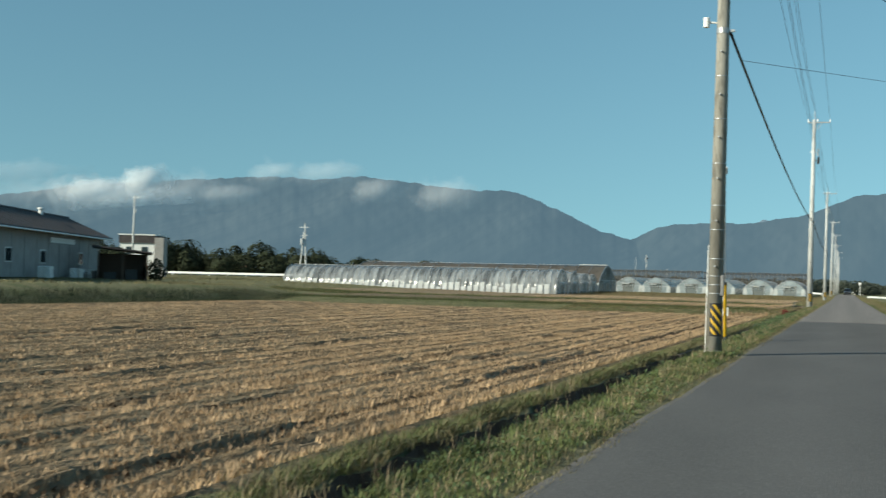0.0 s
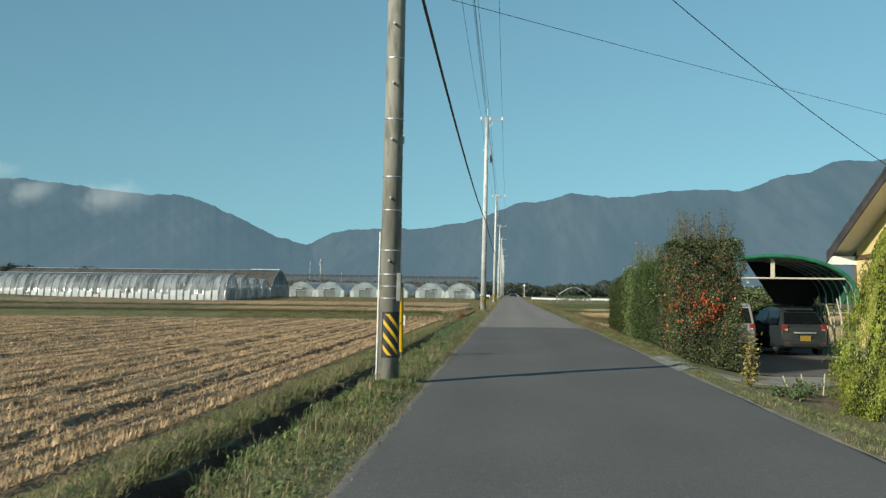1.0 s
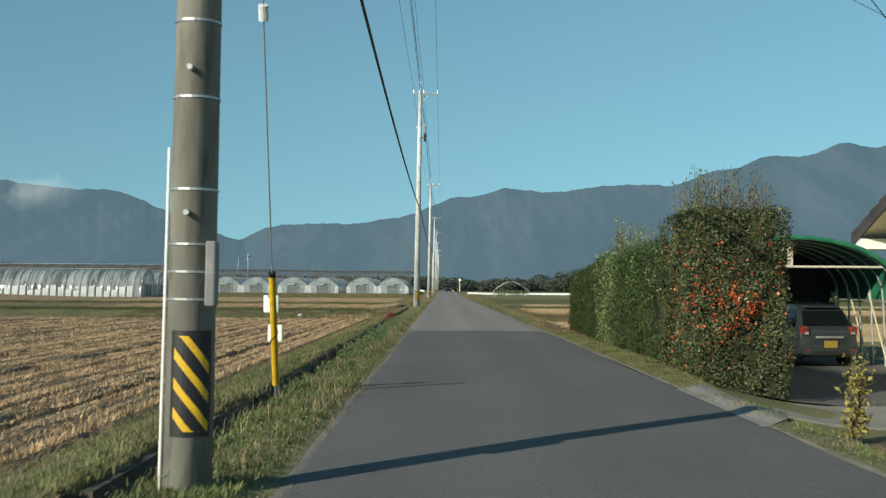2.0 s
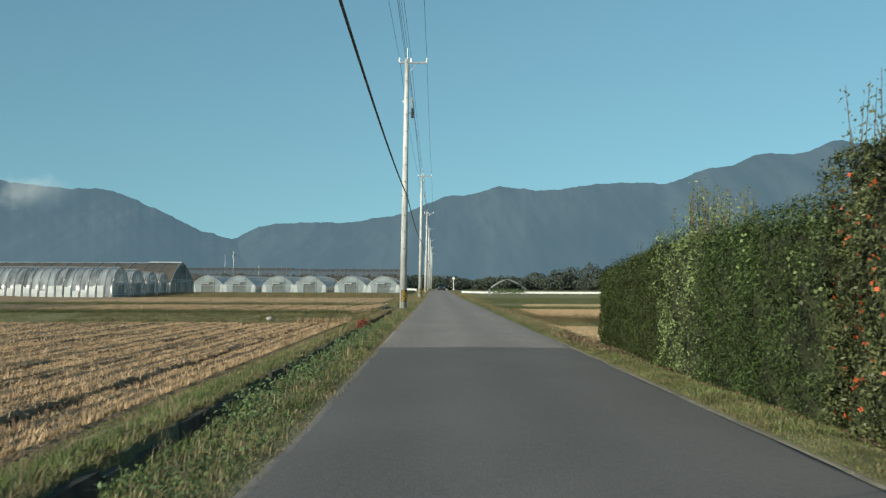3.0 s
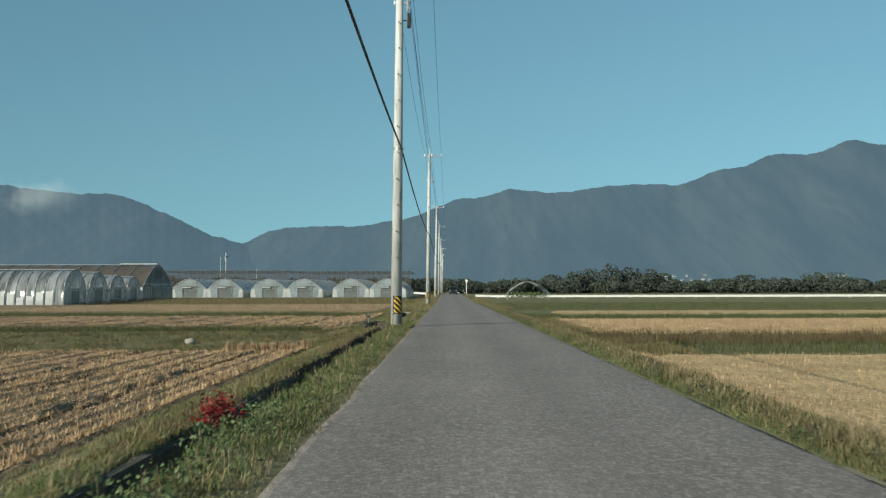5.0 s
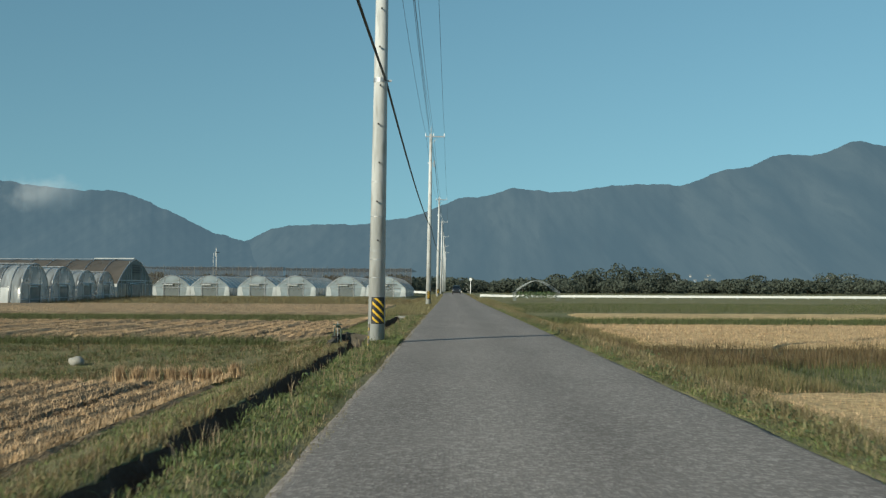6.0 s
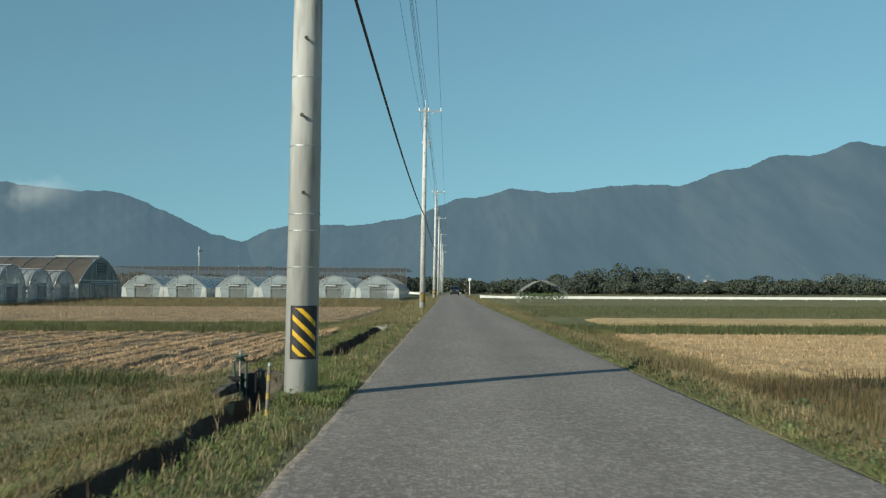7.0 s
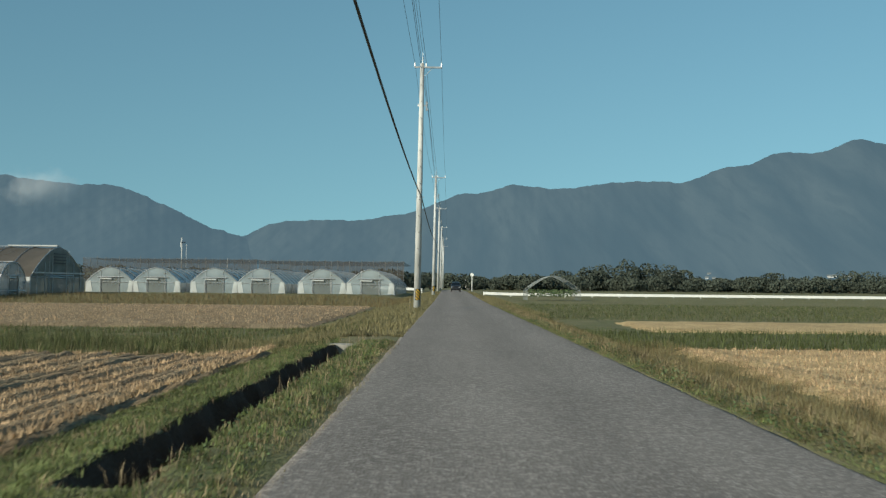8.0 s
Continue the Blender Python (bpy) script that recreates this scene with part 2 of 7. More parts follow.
def array_mesh(name, verts, faces, mat, smooth=False):
    """A mesh object from numpy arrays with faces of one size."""
    me = bpy.data.meshes.new(name)
    k = faces.shape[1]
    me.vertices.add(len(verts))
    me.vertices.foreach_set("co", np.ascontiguousarray(verts, dtype=np.float32).ravel())
    me.loops.add(faces.size)
    me.loops.foreach_set("vertex_index", np.ascontiguousarray(faces, dtype=np.int32).ravel())
    me.polygons.add(len(faces))
    me.polygons.foreach_set("loop_start", np.arange(0, faces.size, k, dtype=np.int32))
    if smooth:
        me.polygons.foreach_set("use_smooth", np.ones(len(faces), dtype=bool))
    me.update(calc_edges=True)
    me.materials.append(mat)
    return new(name, me)


def smooth01(v):
    v = np.clip(v, 0, 1)
    return v * v * (3 - 2 * v)


def wave(x, y, seed=0.0):
    """A cheap smooth noise, about -1 to 1."""
    return (np.sin(x * 1.3 + seed) * np.cos(y * 0.9 - seed * 2.1) + 0.6 * np.sin(x * 2.9 - y * 2.3 + seed * 3.7)
            + 0.4 * np.sin(x * 5.1 + y * 6.7 + seed * 1.9)) / 2


# ---- ground ----
ROAD_L, ROAD_R = -1.16, 2.79


def far_rise(y):
    return 0.35 * smooth01((np.asarray(y, float) - 150) / 130)


def ground_z(x, y):
    """Height of the soil: a low road bank with fields on both sides."""
    x, y = np.broadcast_arrays(np.asarray(x, float), np.asarray(y, float))
    left = np.interp(-x, [1.0, 1.16, 1.4, 1.86, 2.35, 2.6, 3.4, 4.3, 4.8, 46, 80, 5000], [0.0, 0.005, 0.03, 0.02, 0.02, -0.03, -0.24, -0.42, -0.53, -0.55, 0.75, 0.9])
    terrace = np.interp(-x, [0, 44.5, 46, 49.5, 80, 5000], [0, 0, 0.05, 0.85, 0, 0])
    left = left + terrace * smooth01((106 - y) / 12)
    low = 0.80 - 0.47 * smooth01((y - 84.9) / 8)
    left = np.where((left < 0) & (x < -2.3), left * low / 0.55, left)
    right = np.interp(x, [2.6, 2.79, 3.1, 3.4, 4.2, 5.0, 6.0, 5000], [0.004, 0.011, 0.045, 0.0, -0.30, -0.50, -0.63, -0.63])
    garden = np.interp(x, [2.6, 2.79, 3.0, 3.4, 3.9, 4.4, 5.0, 6.0, 5000], [0.004, 0.011, 0.03, -0.09, -0.32, -0.46, -0.55, -0.63, -0.63])
    right = right + (garden - right) * smooth01((36.0 - y) / 3)
    right = right - 0.17 * smooth01((162 - y) / 15) * smooth01((y - 56) / 4) * smooth01((x - 4) / 2)
    z = np.where(x < 0.8, np.where(x > -1.0, -0.06, left), right)
    z = z + far_rise(y)
    z = z + 0.35 * smooth01((y - 155) / 45) * smooth01((-x - 3) / 6)
    return np.where(y < 8.0, np.where(y < 7.2, -0.06, z), z)


gx = np.unique(np.concatenate([np.linspace(-8, 8, 81), [-1.86, -1.9, -2.3, -2.35, -2.86, -2.90, -2.02, -2.06, ROAD_L, ROAD_R], np.linspace(-48, -8, 30), np.linspace(8, 48, 22),
                               -np.geomspace(50, 4990, 26), np.geomspace(50, 4990, 26)]))
gy = np.unique(np.concatenate([np.linspace(4, 120, 581), np.linspace(121, 260, 140), [88.35, 88.4, 89.62, 89.66, 94.75, 94.8], -np.geomspace(1, 400, 16), np.geomspace(270, 4990, 36)]))
GX, GY = np.meshgrid(gx, gy)
GZ = ground_z(GX, GY)
GZ = GZ + 0.03 * wave(GX * 1.7, GY * 1.1) * ((GX < -2.5) | (GX > 3.0)) * (np.abs(GX) < 300)

def ditch_right(y):
    """How far the earth on the road's side has slipped off the straight line."""
    return 0.045 * np.sin(y * 1.7) + 0.035 * np.sin(y * 4.3 + 1) + 0.025 * np.sin(y * 9.1 + 2)


def ditch_left(y):
    y = np.asarray(y, float)
    worn = 0.05 * smooth01((25 - y) / 3) - 0.17 * smooth01((y - 94) / 2) * smooth01((113 - y) / 3)
    return worn + 0.05 * np.sin(y * 1.35 + 2) + 0.045 * np.sin(y * 3.7) + 0.03 * np.sin(y * 8.3 + 4)


trench = (GX < -1.88) & (GX > -2.32) & (GY > 8) & (GY < 111.3) & ((GY < 88.37) | (GY > 94.95))
trench |= (GX < -1.95) & (GX > -2.5) & (GY > 86.9) & (GY < 88.5)
trench |= (GX < -2.04) & (GX > -2.88) & (GY > 88.37) & (GY < 89.64)
calm = smooth01((86.5 - GY) / 1.5) + smooth01((GY - 94.6) / 0.6)
GX = GX + calm * (ditch_right(GY) * np.clip(1 - np.abs(GX + 1.88) / 0.3, 0, 1) + ditch_left(GY) * np.clip(1 - np.abs(GX + 2.32) / 0.5, 0, 1))
GZ = np.where(trench, -0.62, GZ)
nx, ny = len(gx), len(gy)
idx = np.arange(nx * ny).reshape(ny, nx)
quads = np.stack([idx[:-1, :-1], idx[:-1, 1:], idx[1:, 1:], idx[1:, :-1]], -1).reshape(-1, 4)
ground = array_mesh("ground", np.stack([GX, GY, GZ], -1).reshape(-1, 3), quads, MEADOW)
tagged(ground, "dry autumn grass and soil beside the road", "ground", kind="structure")


def road_strip(name, y0, y1, mat, label, seed, x0=ROAD_L, x1=ROAD_R):
    ys = np.linspace(y0, y1, int((y1 - y0) / 0.35) + 2)
    cols = np.array([0, 0, 0.02, 0.2, 0.5, 0.8, 0.98, 1.0, 1.0])
    V = []
    for y in ys:
        a = x0 + 0.05 * noise.noise(Vector((y * 0.3, seed, 0))) + 0.02 * noise.noise(Vector((y * 1.7, seed, 5)))
        b = x1 + 0.05 * noise.noise(Vector((y * 0.5, seed, 9))) + 0.03 * noise.noise(Vector((y * 2.1, seed, 3)))
        for k, c in enumerate(cols):
            z = -0.08 if k in (0, 8) else (0.010 if k in (1, 7) else 0.012 + 0.016 * math.sin(math.pi * c))
            V.append((a + (b - a) * c, y, z + float(far_rise(y))))
    n = len(cols)
    F = [(i * n + k, i * n + k + 1, (i + 1) * n + k + 1, (i + 1) * n + k) for i in range(len(ys) - 1) for k in range(n - 1)]
    ob = array_mesh(name, np.array(V), np.array(F), mat)
    return tagged(ob, label, "road", kind="structure")


road_strip("road_new", 7.6, 50.5, ASPHALT_NEW, "smooth dark grey newly laid asphalt lane", 0.3)
road_strip("road_old", 50.5, 330, ASPHALT_OLD, "worn light grey asphalt lane with coarse grain", 1.1)
GRIT = material("roadside_grit", (0.12, 0.11, 0.085), (0.19, 0.172, 0.137), 3, 0.95, c3=(0.12, 0.11, 0.08), fine=30, bump=0.6, dist=0.01)
for y0, y1, mat, lab in ((8, 28.4, GRIT, "narrow pale grit along the asphalt edge"), (31.3, 57, GRIT, "narrow pale grit along the asphalt edge"), (57, 330, MEADOW, "narrow mossy soil along the asphalt edge")):
    ys, V = np.linspace(y0, y1, int((y1 - y0) / 0.3) + 2), []
    for y in ys:
        a = 2.755 + 0.05 * noise.noise(Vector((y * 0.8, 3.3, 0)))
        b = 2.80 + 0.05 * noise.noise(Vector((y * 0.9, 8.1, 0)))
        V += [(a, y, 0.0135 + float(far_rise(y))), (2.785, y, 0.0185 + float(far_rise(y))), (b, y, 0.024 + float(far_rise(y))), (b + 0.06, y, -0.02 + float(far_rise(y)))]
    F = [(i * 4 + k, i * 4 + k + 1, i * 4 + k + 5, i * 4 + k + 4) for i in range(len(ys) - 1) for k in range(3)]
    tagged(array_mesh("road_shoulder", np.array(V), np.array(F), mat), lab, "road shoulder", kind="structure")
cross = Mesh().box(-60, 60, -9, 7.6, -0.1, 0.016)
tagged(part("cross_road", cross, ASPHALT_NEW), "dark asphalt of the crossing street", "road", kind="structure")
mark = Mesh()
for k in (0.0, 0.42):
    x = 1.2 + k
    mark.add([(x, 13.0, 0.034), (x + 0.3, 13.02, 0.034), (x + 0.34, 12.2, 0.036), (x + 0.16, 12.2, 0.036), (x + 0.14, 12.78, 0.036), (x + 0.02, 12.8, 0.034)],
             [(0, 1, 2, 3, 4, 5)])
tagged(part("road_marking", mark, WHITE), "worn white paint strokes on the asphalt", "road marking", kind="structure")

# ---- mountains and sky's edge ----
def ridge(name, pts, dist, deep, seed, label, mat):
    """A mountain range round the plain, from bearings and crest heights, with spurs running down towards the fields."""
    bearing, height = zip(*pts)
    deg = np.linspace(bearing[0], bearing[-1], 900)
    crest = np.interp(deg, bearing, height)
    crest = np.convolve(np.pad(crest, 2, mode="edge"), np.ones(5) / 5, "valid")
    xs = deg * 80
    crest = crest + 4 * wave(xs / 46, xs * 0, seed) + 2.5 * wave(xs / 15, xs * 0, seed + 1)
    rows, V = 30, []
    for j in range(rows):
        s = j / (rows - 1)
        spur = 0.65 * (0.035 * np.sin(xs / 160 + seed + 2.1 * np.sin(xs / 390) + 3.5 * s) + 0.03 * wave(xs / 70 + 2.2 * s, xs / 300 + 5 * s, seed) + 0.022 * wave(xs / 24 - 3 * s, xs / 90 + 9 * s, seed + 2))
        fall = (1 - s) ** 1.15 * (1 + spur * math.sin(math.pi * min(1, s * 1.1)) * 1.4)
        far = dist - deep * s + 120 * spur * math.sin(math.pi * s)
        V.append(np.stack([far * np.sin(np.radians(deg)), 45 + far * np.cos(np.radians(deg)), crest * np.clip(fall, 0, 1) - 6 * s], -1))
    n, i = len(deg), np.arange(rows * len(deg)).reshape(rows, len(deg))
    F = np.stack([i[:-1, :-1], i[1:, :-1], i[1:, 1:], i[:-1, 1:]], -1).reshape(-1, 4)
    return tagged(array_mesh(name, np.concatenate(V), F, mat, True), label, "mountain", kind="structure")


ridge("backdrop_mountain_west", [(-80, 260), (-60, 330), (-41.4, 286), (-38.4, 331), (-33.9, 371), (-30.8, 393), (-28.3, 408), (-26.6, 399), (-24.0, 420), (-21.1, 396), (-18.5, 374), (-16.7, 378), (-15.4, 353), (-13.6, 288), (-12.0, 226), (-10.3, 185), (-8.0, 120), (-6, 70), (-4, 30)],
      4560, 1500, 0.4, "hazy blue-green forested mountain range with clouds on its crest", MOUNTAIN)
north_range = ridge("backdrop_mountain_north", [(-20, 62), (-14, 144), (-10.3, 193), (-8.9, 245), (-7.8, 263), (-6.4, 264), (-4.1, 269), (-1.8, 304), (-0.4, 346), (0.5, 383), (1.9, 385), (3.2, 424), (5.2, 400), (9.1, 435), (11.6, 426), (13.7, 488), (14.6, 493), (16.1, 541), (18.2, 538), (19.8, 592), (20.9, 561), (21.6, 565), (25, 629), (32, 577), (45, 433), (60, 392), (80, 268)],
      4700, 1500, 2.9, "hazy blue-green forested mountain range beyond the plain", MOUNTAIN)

# Stronger, paler emission for the thicker haze before the farther range.
FAR_RANGE = material("far_mountain_haze_glow", (0.02, 0.026, 0.03), (0.05, 0.056, 0.06), 0.004, 1.0, fine=0.03, bump=0.25, dist=20, spec=0.0, glow=(0.42, 0.60, 0.78, 0.30))
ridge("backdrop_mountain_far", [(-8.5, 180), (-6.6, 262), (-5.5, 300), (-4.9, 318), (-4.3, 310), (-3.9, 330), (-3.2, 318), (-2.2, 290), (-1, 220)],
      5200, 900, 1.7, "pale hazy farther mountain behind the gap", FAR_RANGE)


# ---- fields ----
ROW = 0.30
RUTS = (-5.85, -7.85, -9.2, -11.9, -13.4, -16.2, -17.8, -21.0, -22.6, -26.0, -27.6, -31.5, -33.1, -37.0, -38.6)


def rut(x, y):
    """How deep wheels have pressed the field, 0 to 1."""
    d = np.full(np.shape(x), 9.0)
    for c in RUTS:
        d = np.minimum(d, np.abs(x - c - 0.10 * np.sin(y / 6.5 + c) - 0.03 * np.sin(y * 1.3 + c)))
    return np.exp(-(d / 0.15) ** 2) * np.clip(0.6 + 0.75 * wave(x / 6 + 3, y / 2.2, 1.0) + 0.2 * wave(x, y * 1.7, 3.0), 0, 1)


def row_height(x, y):
    """Height of the straw ridges: it changes from row to row and along them."""
    k = np.round(x / ROW)
    return 0.040 + 0.022 * np.sin(k * 2.4) + 0.018 * np.sin(k * 5.3 + 1) + 0.012 * wave(x / 3, y / 5, 2.0)


def field(name, x0, x1, y0, y1, mat, label, rows, category="field", step=0.6):
    """A harvested field: a low sheet over the soil with furrows along the rows."""
    xs, ys = np.arange(x0, x1 + 0.01, 0.075 if rows else 0.5), np.arange(y0, y1 + 0.01, step)
    X, Y = np.meshgrid(xs, ys)
    Z = ground_z(X, Y) + 0.13
    edge = np.minimum(np.minimum(X - x0, x1 - X), np.minimum(Y - y0, y1 - Y))
    inside = smooth01((edge - 0.18 + 0.28 * wave(X * 1.7, Y * 1.3, 4.0)) / 0.6)
    furrow = np.zeros_like(X)
    if rows:
        lane = row_height(X, Y) * np.cos(X * 2 * math.pi / ROW)
        furrow = lane * 1.1 - 0.17 * rut(X, Y) * np.where(Y > 90, 0.35, 1.0) + 0.05 * rut(X + 0.22, Y) * (0.6 + 0.8 * wave(X * 3, Y * 2.6, 7.0)) + 0.03 * np.maximum(0, wave(X * 1.1, Y * 0.7, 2.0))
    Z = Z + (furrow + 0.03 * wave(X * 2.2, Y * 1.9, 1.0)) * inside - 0.20 * (1 - inside)
    n, i = len(xs), np.arange(X.size).reshape(X.shape)
    F = np.stack([i[:-1, :-1], i[:-1, 1:], i[1:, 1:], i[1:, :-1]], -1).reshape(-1, 4)
    ob = array_mesh(name, np.stack([X, Y, Z], -1).reshape(-1, 3), F, mat)
    return tagged(ob, label, category, kind="structure")


field("field_1", -44.0, -4.35, 10.8, 84.6, STUBBLE, "harvested rice field with rows of tan stubble and dark furrows", True, step=0.28)
field("field_2", -46.0, -3.15, 94.0, 111.4, STUBBLE, "harvested rice field with pale stubble rows", True)
field("field_3", -60.0, -4.6, 127.5, 164, STUBBLE, "strip of harvested field with pale straw", False)
field("field_7", -112.0, -52.0, 99, 103.5, STUBBLE, "pale harvested strip before the warehouse", False)
field("field_4", 4.6, 60.0, 63, 83.5, PALE_STUBBLE, "harvested field of pale golden straw", False)
field("field_5", 6.6, 70.0, 100.6, 124.7, PALE_STUBBLE, "harvested field of pale golden straw", False)
field("field_6", 9.0, 80.0, 139.5, 152.5, PALE_STUBBLE, "strip of pale golden straw field", False)


# ---- poles and wires ----
def curved(mesh, r, a0, a1, z0, z1, slant=0.0, n=10, thick=0.004):
    """A plate bent round a pole between two bearings; slant: its ends' difference in height."""
    V, F = [], []
    for k in range(n + 1):
        a, dz = a0 + (a1 - a0) * k / n, slant * (k / n - 0.5)
        for rr in (r, r + thick):
            for z in (z0, z1):
                V.append((rr * math.cos(a), rr * math.sin(a), z + dz))
    for k in range(n):
        b, c = 4 * k, 4 * k + 4
        F += [(b + 2, b + 3, c + 3, c + 2), (b, c, c + 1, b + 1), (b + 1, c + 1, c + 3, b + 3), (b, b + 2, c + 2, c)]
    F += [(0, 1, 3, 2), (4 * n, 4 * n + 2, 4 * n + 3, 4 * n + 1)]
    return mesh.add(V, F)


ARM_Z, LOW_Z, CABLE_Z, POLE_H = 13.15, 11.05, 6.05, 13.35


LEAN = 0.65


def utility_pole(x, y, r, mat, label, lean=LEAN, arm=True, steps=True, band=True, height=POLE_H, low=0.0):
    p = thing("utility_pole", label, "utility pole", "utility poles along the lane", (x, y, float(far_rise(y))))
    p.matrix_basis = pose(x, y, float(far_rise(y)), 0, lean, 0)
    part("shaft", Mesh().tube([(0, 0, -0.3), (0, 0, height * 0.5), (0, 0, height)], r, 24, r * 0.55), mat, p, smooth=True)
    at = lambda z: r * (1 - 0.45 * (z + 0.3) / (height + 0.3))
    if band:
        f0, f1 = radians(-125), radians(-25)
        part("warning_band", curved(Mesh(), at(0.75) + 0.003, f0, f1, 0.45 - low, 1.06 - low), BLACK, p, "black warning band with yellow slanted stripes")
        for k in range(4):
            z0 = 0.30 + k * 0.17
            st, w = Mesh(), 0.062
            V, F, n = [], [], 10
            for i in range(n + 1):
                a = f0 + 0.16 + (f1 - f0 - 0.3) * i / n
                zz = z0 + 0.26 * (1 - i / n)
                lo, hi = min(max(zz, 0.48), 1.03) - low, min(max(zz + w, 0.48), 1.03) - low
                for rr in (at(0.75) + 0.004, at(0.75) + 0.010):
                    V += [(rr * math.cos(a), rr * math.sin(a), lo), (rr * math.cos(a), rr * math.sin(a), hi)]
            for i in range(n):
                b, c = 4 * i, 4 * i + 4
                F += [(b + 2, b + 3, c + 3, c + 2), (b + 1, c + 1, c + 3, b + 3), (b, b + 2, c + 2, c)]
            part("stripe", st.add(V, F), YELLOW, p, "yellow reflective stripe")
    if steps:
        for k in range(12):
            z, side = 2.35 + 0.89 * k, radians(-95 + (0 if k % 2 else 9))
            if z < ARM_Z - 0.4:
                c, s = math.cos(side), math.sin(side)
                part("step_bolt", Mesh().tube([(at(z) * c * 0.9, at(z) * s * 0.9, z), ((at(z) + 0.07) * c, (at(z) + 0.07) * s, z)], 0.014, 8).tube([((at(z) + 0.055) * c, (at(z) + 0.055) * s, z), ((at(z) + 0.07) * c, (at(z) + 0.07) * s, z)], 0.024, 8), DARK_STEEL, p)
    if arm:
        part("crossarm", Mesh().box(-0.42, 1.08, -0.045, 0.045, ARM_Z - 0.05, ARM_Z + 0.04).tube([(0.6, 0, ARM_Z), (0.05, 0, ARM_Z - 0.6)], 0.015, 6), STEEL, p)
        for ax in (-0.40, 0.22, 1.05):
            part("insulator", Mesh().tube([(ax, 0, ARM_Z + 0.03), (ax, 0, ARM_Z + 0.1), (ax, 0, ARM_Z + 0.14), (ax, 0, ARM_Z + 0.24)], 0.05, 10, 0.03), PORCELAIN, p)
        part("top_pin", Mesh().tube([(0.02, 0, height - 0.2), (0.02, 0, height + 0.62)], 0.025, 8, 0.012), STEEL, p)
        part("low_rack", Mesh().box(-0.18, 0.34, -0.03, 0.03, LOW_Z - 0.03, LOW_Z + 0.03).box(0.24, 0.30, -0.06, 0.06, LOW_Z - 0.3, LOW_Z + 0.25), STEEL, p)
        if y < 100:
            part("junction_box", Mesh().box(0.26, 0.40, -0.09, 0.09, LOW_Z - 0.85, LOW_Z - 0.35, 0.02).box(0.1, 0.28, -0.02, 0.02, LOW_Z - 0.62, LOW_Z - 0.58), BLACK, p, "dark cable junction box")
        for ax, az in ((-0.16, 0.0), (0.32, 0.12), (0.32, -0.2)):
            part("spool", Mesh().tube([(ax, 0, LOW_Z + az - 0.05), (ax, 0, LOW_Z + az + 0.07)], 0.04, 10), PORCELAIN, p)
        part("cable_clamp", curved(Mesh(), at(CABLE_Z) + 0.004, 0, 2 * math.pi, CABLE_Z - 0.05, CABLE_Z + 0.05, n=16).box(0, at(CABLE_Z) + 0.1, -0.03, 0.03, CABLE_Z - 0.02, CABLE_Z + 0.02), STEEL, p)
    return p


POLES = [(-1.65, 24.95), (-1.735, 87.32), (-1.73, 149.3), (-1.7, 214), (-1.7, 268), (-1.7, 326), (-1.7, 384), (-1.7, 442)]
p1 = utility_pole(*POLES[0], 0.145, POLE_OLD, "weathered grey concrete utility pole with a yellow and black warning band", steps=False, low=0.08)
for k, z in enumerate((1.66, 2.5, 3.29, 4.05, 4.85, 5.65)):
    a = radians(-92)
    part("step_bolt", Mesh().tube([(0.12 * math.cos(a), 0.12 * math.sin(a), z), (0.19 * math.cos(a), 0.19 * math.sin(a), z)], 0.017, 8), STEEL, p1)
for z in (1.16, 1.32, 1.48, 1.8, 2.34, 2.79, 3.57, 4.4, 5.2):
    part("steel_strap", curved(Mesh(), 0.146 - z * 0.0052, 0, 2 * math.pi, z - 0.007, z + 0.007, n=24, thick=0.005), STEEL, p1)
part("cable_pipe", Mesh().tube([(-0.158, -0.03, -0.1), (-0.152, -0.03, 1.1), (-0.147, -0.03, 2.05)], 0.010, 10), WHITE, p1, "white plastic cable pipe")
part("terminal_box", Mesh().box(0.10, 0.16, -0.14, -0.02, 1.12, 1.5, 0.012), plain("grey_box", (0.2, 0.2, 0.2), 0.6), p1, "narrow grey junction box")
part("lamp", Mesh().tube([(-0.06, 0, 6.2), (-0.3, -0.05, 6.22)], 0.02, 8).tube([(-0.3, -0.05, 6.12), (-0.3, -0.05, 6.3)], 0.06, 12), WHITE, p1, "small white lamp on a bracket")
for x, y in POLES[1:]:
    near = y < 220
    pn = utility_pole(x, y, 0.198, POLE_NEW, "pale concrete utility pole with crossarm and yellow and black warning band", steps=near, band=near)
    for z in (1.5, 1.92, 2.11, 2.9, 3.7) if y < 100 else ():
        part("steel_strap", curved(Mesh(), 0.199 * (1 - 0.45 * (z + 0.3) / (POLE_H + 0.3)), 0, 2 * math.pi, z - 0.005, z + 0.005, n=24, thick=0.004), STEEL, pn)
utility_pole(-2.1, 236, 0.12, POLE_NEW, "short slim concrete pole beside the lane", arm=False, steps=False, band=False, height=7.5)


def hanging(a, b, sag, n=24, off=True):
    a, b = Vector(a), Vector(b)
    for q in (a, b) if off else ():
        q.x += q.z * math.tan(radians(LEAN))
    return [a.lerp(b, k / n) - Vector((0, 0, sag * 4 * (k / n) * (1 - k / n))) for k in range(n + 1)]


def span(name, label, pts, r, group="overhead wires"):
    ob = part(name, Mesh().tube(pts, r, 6), CABLE, None, label, True)
    return tagged(ob, label, "wire", group)


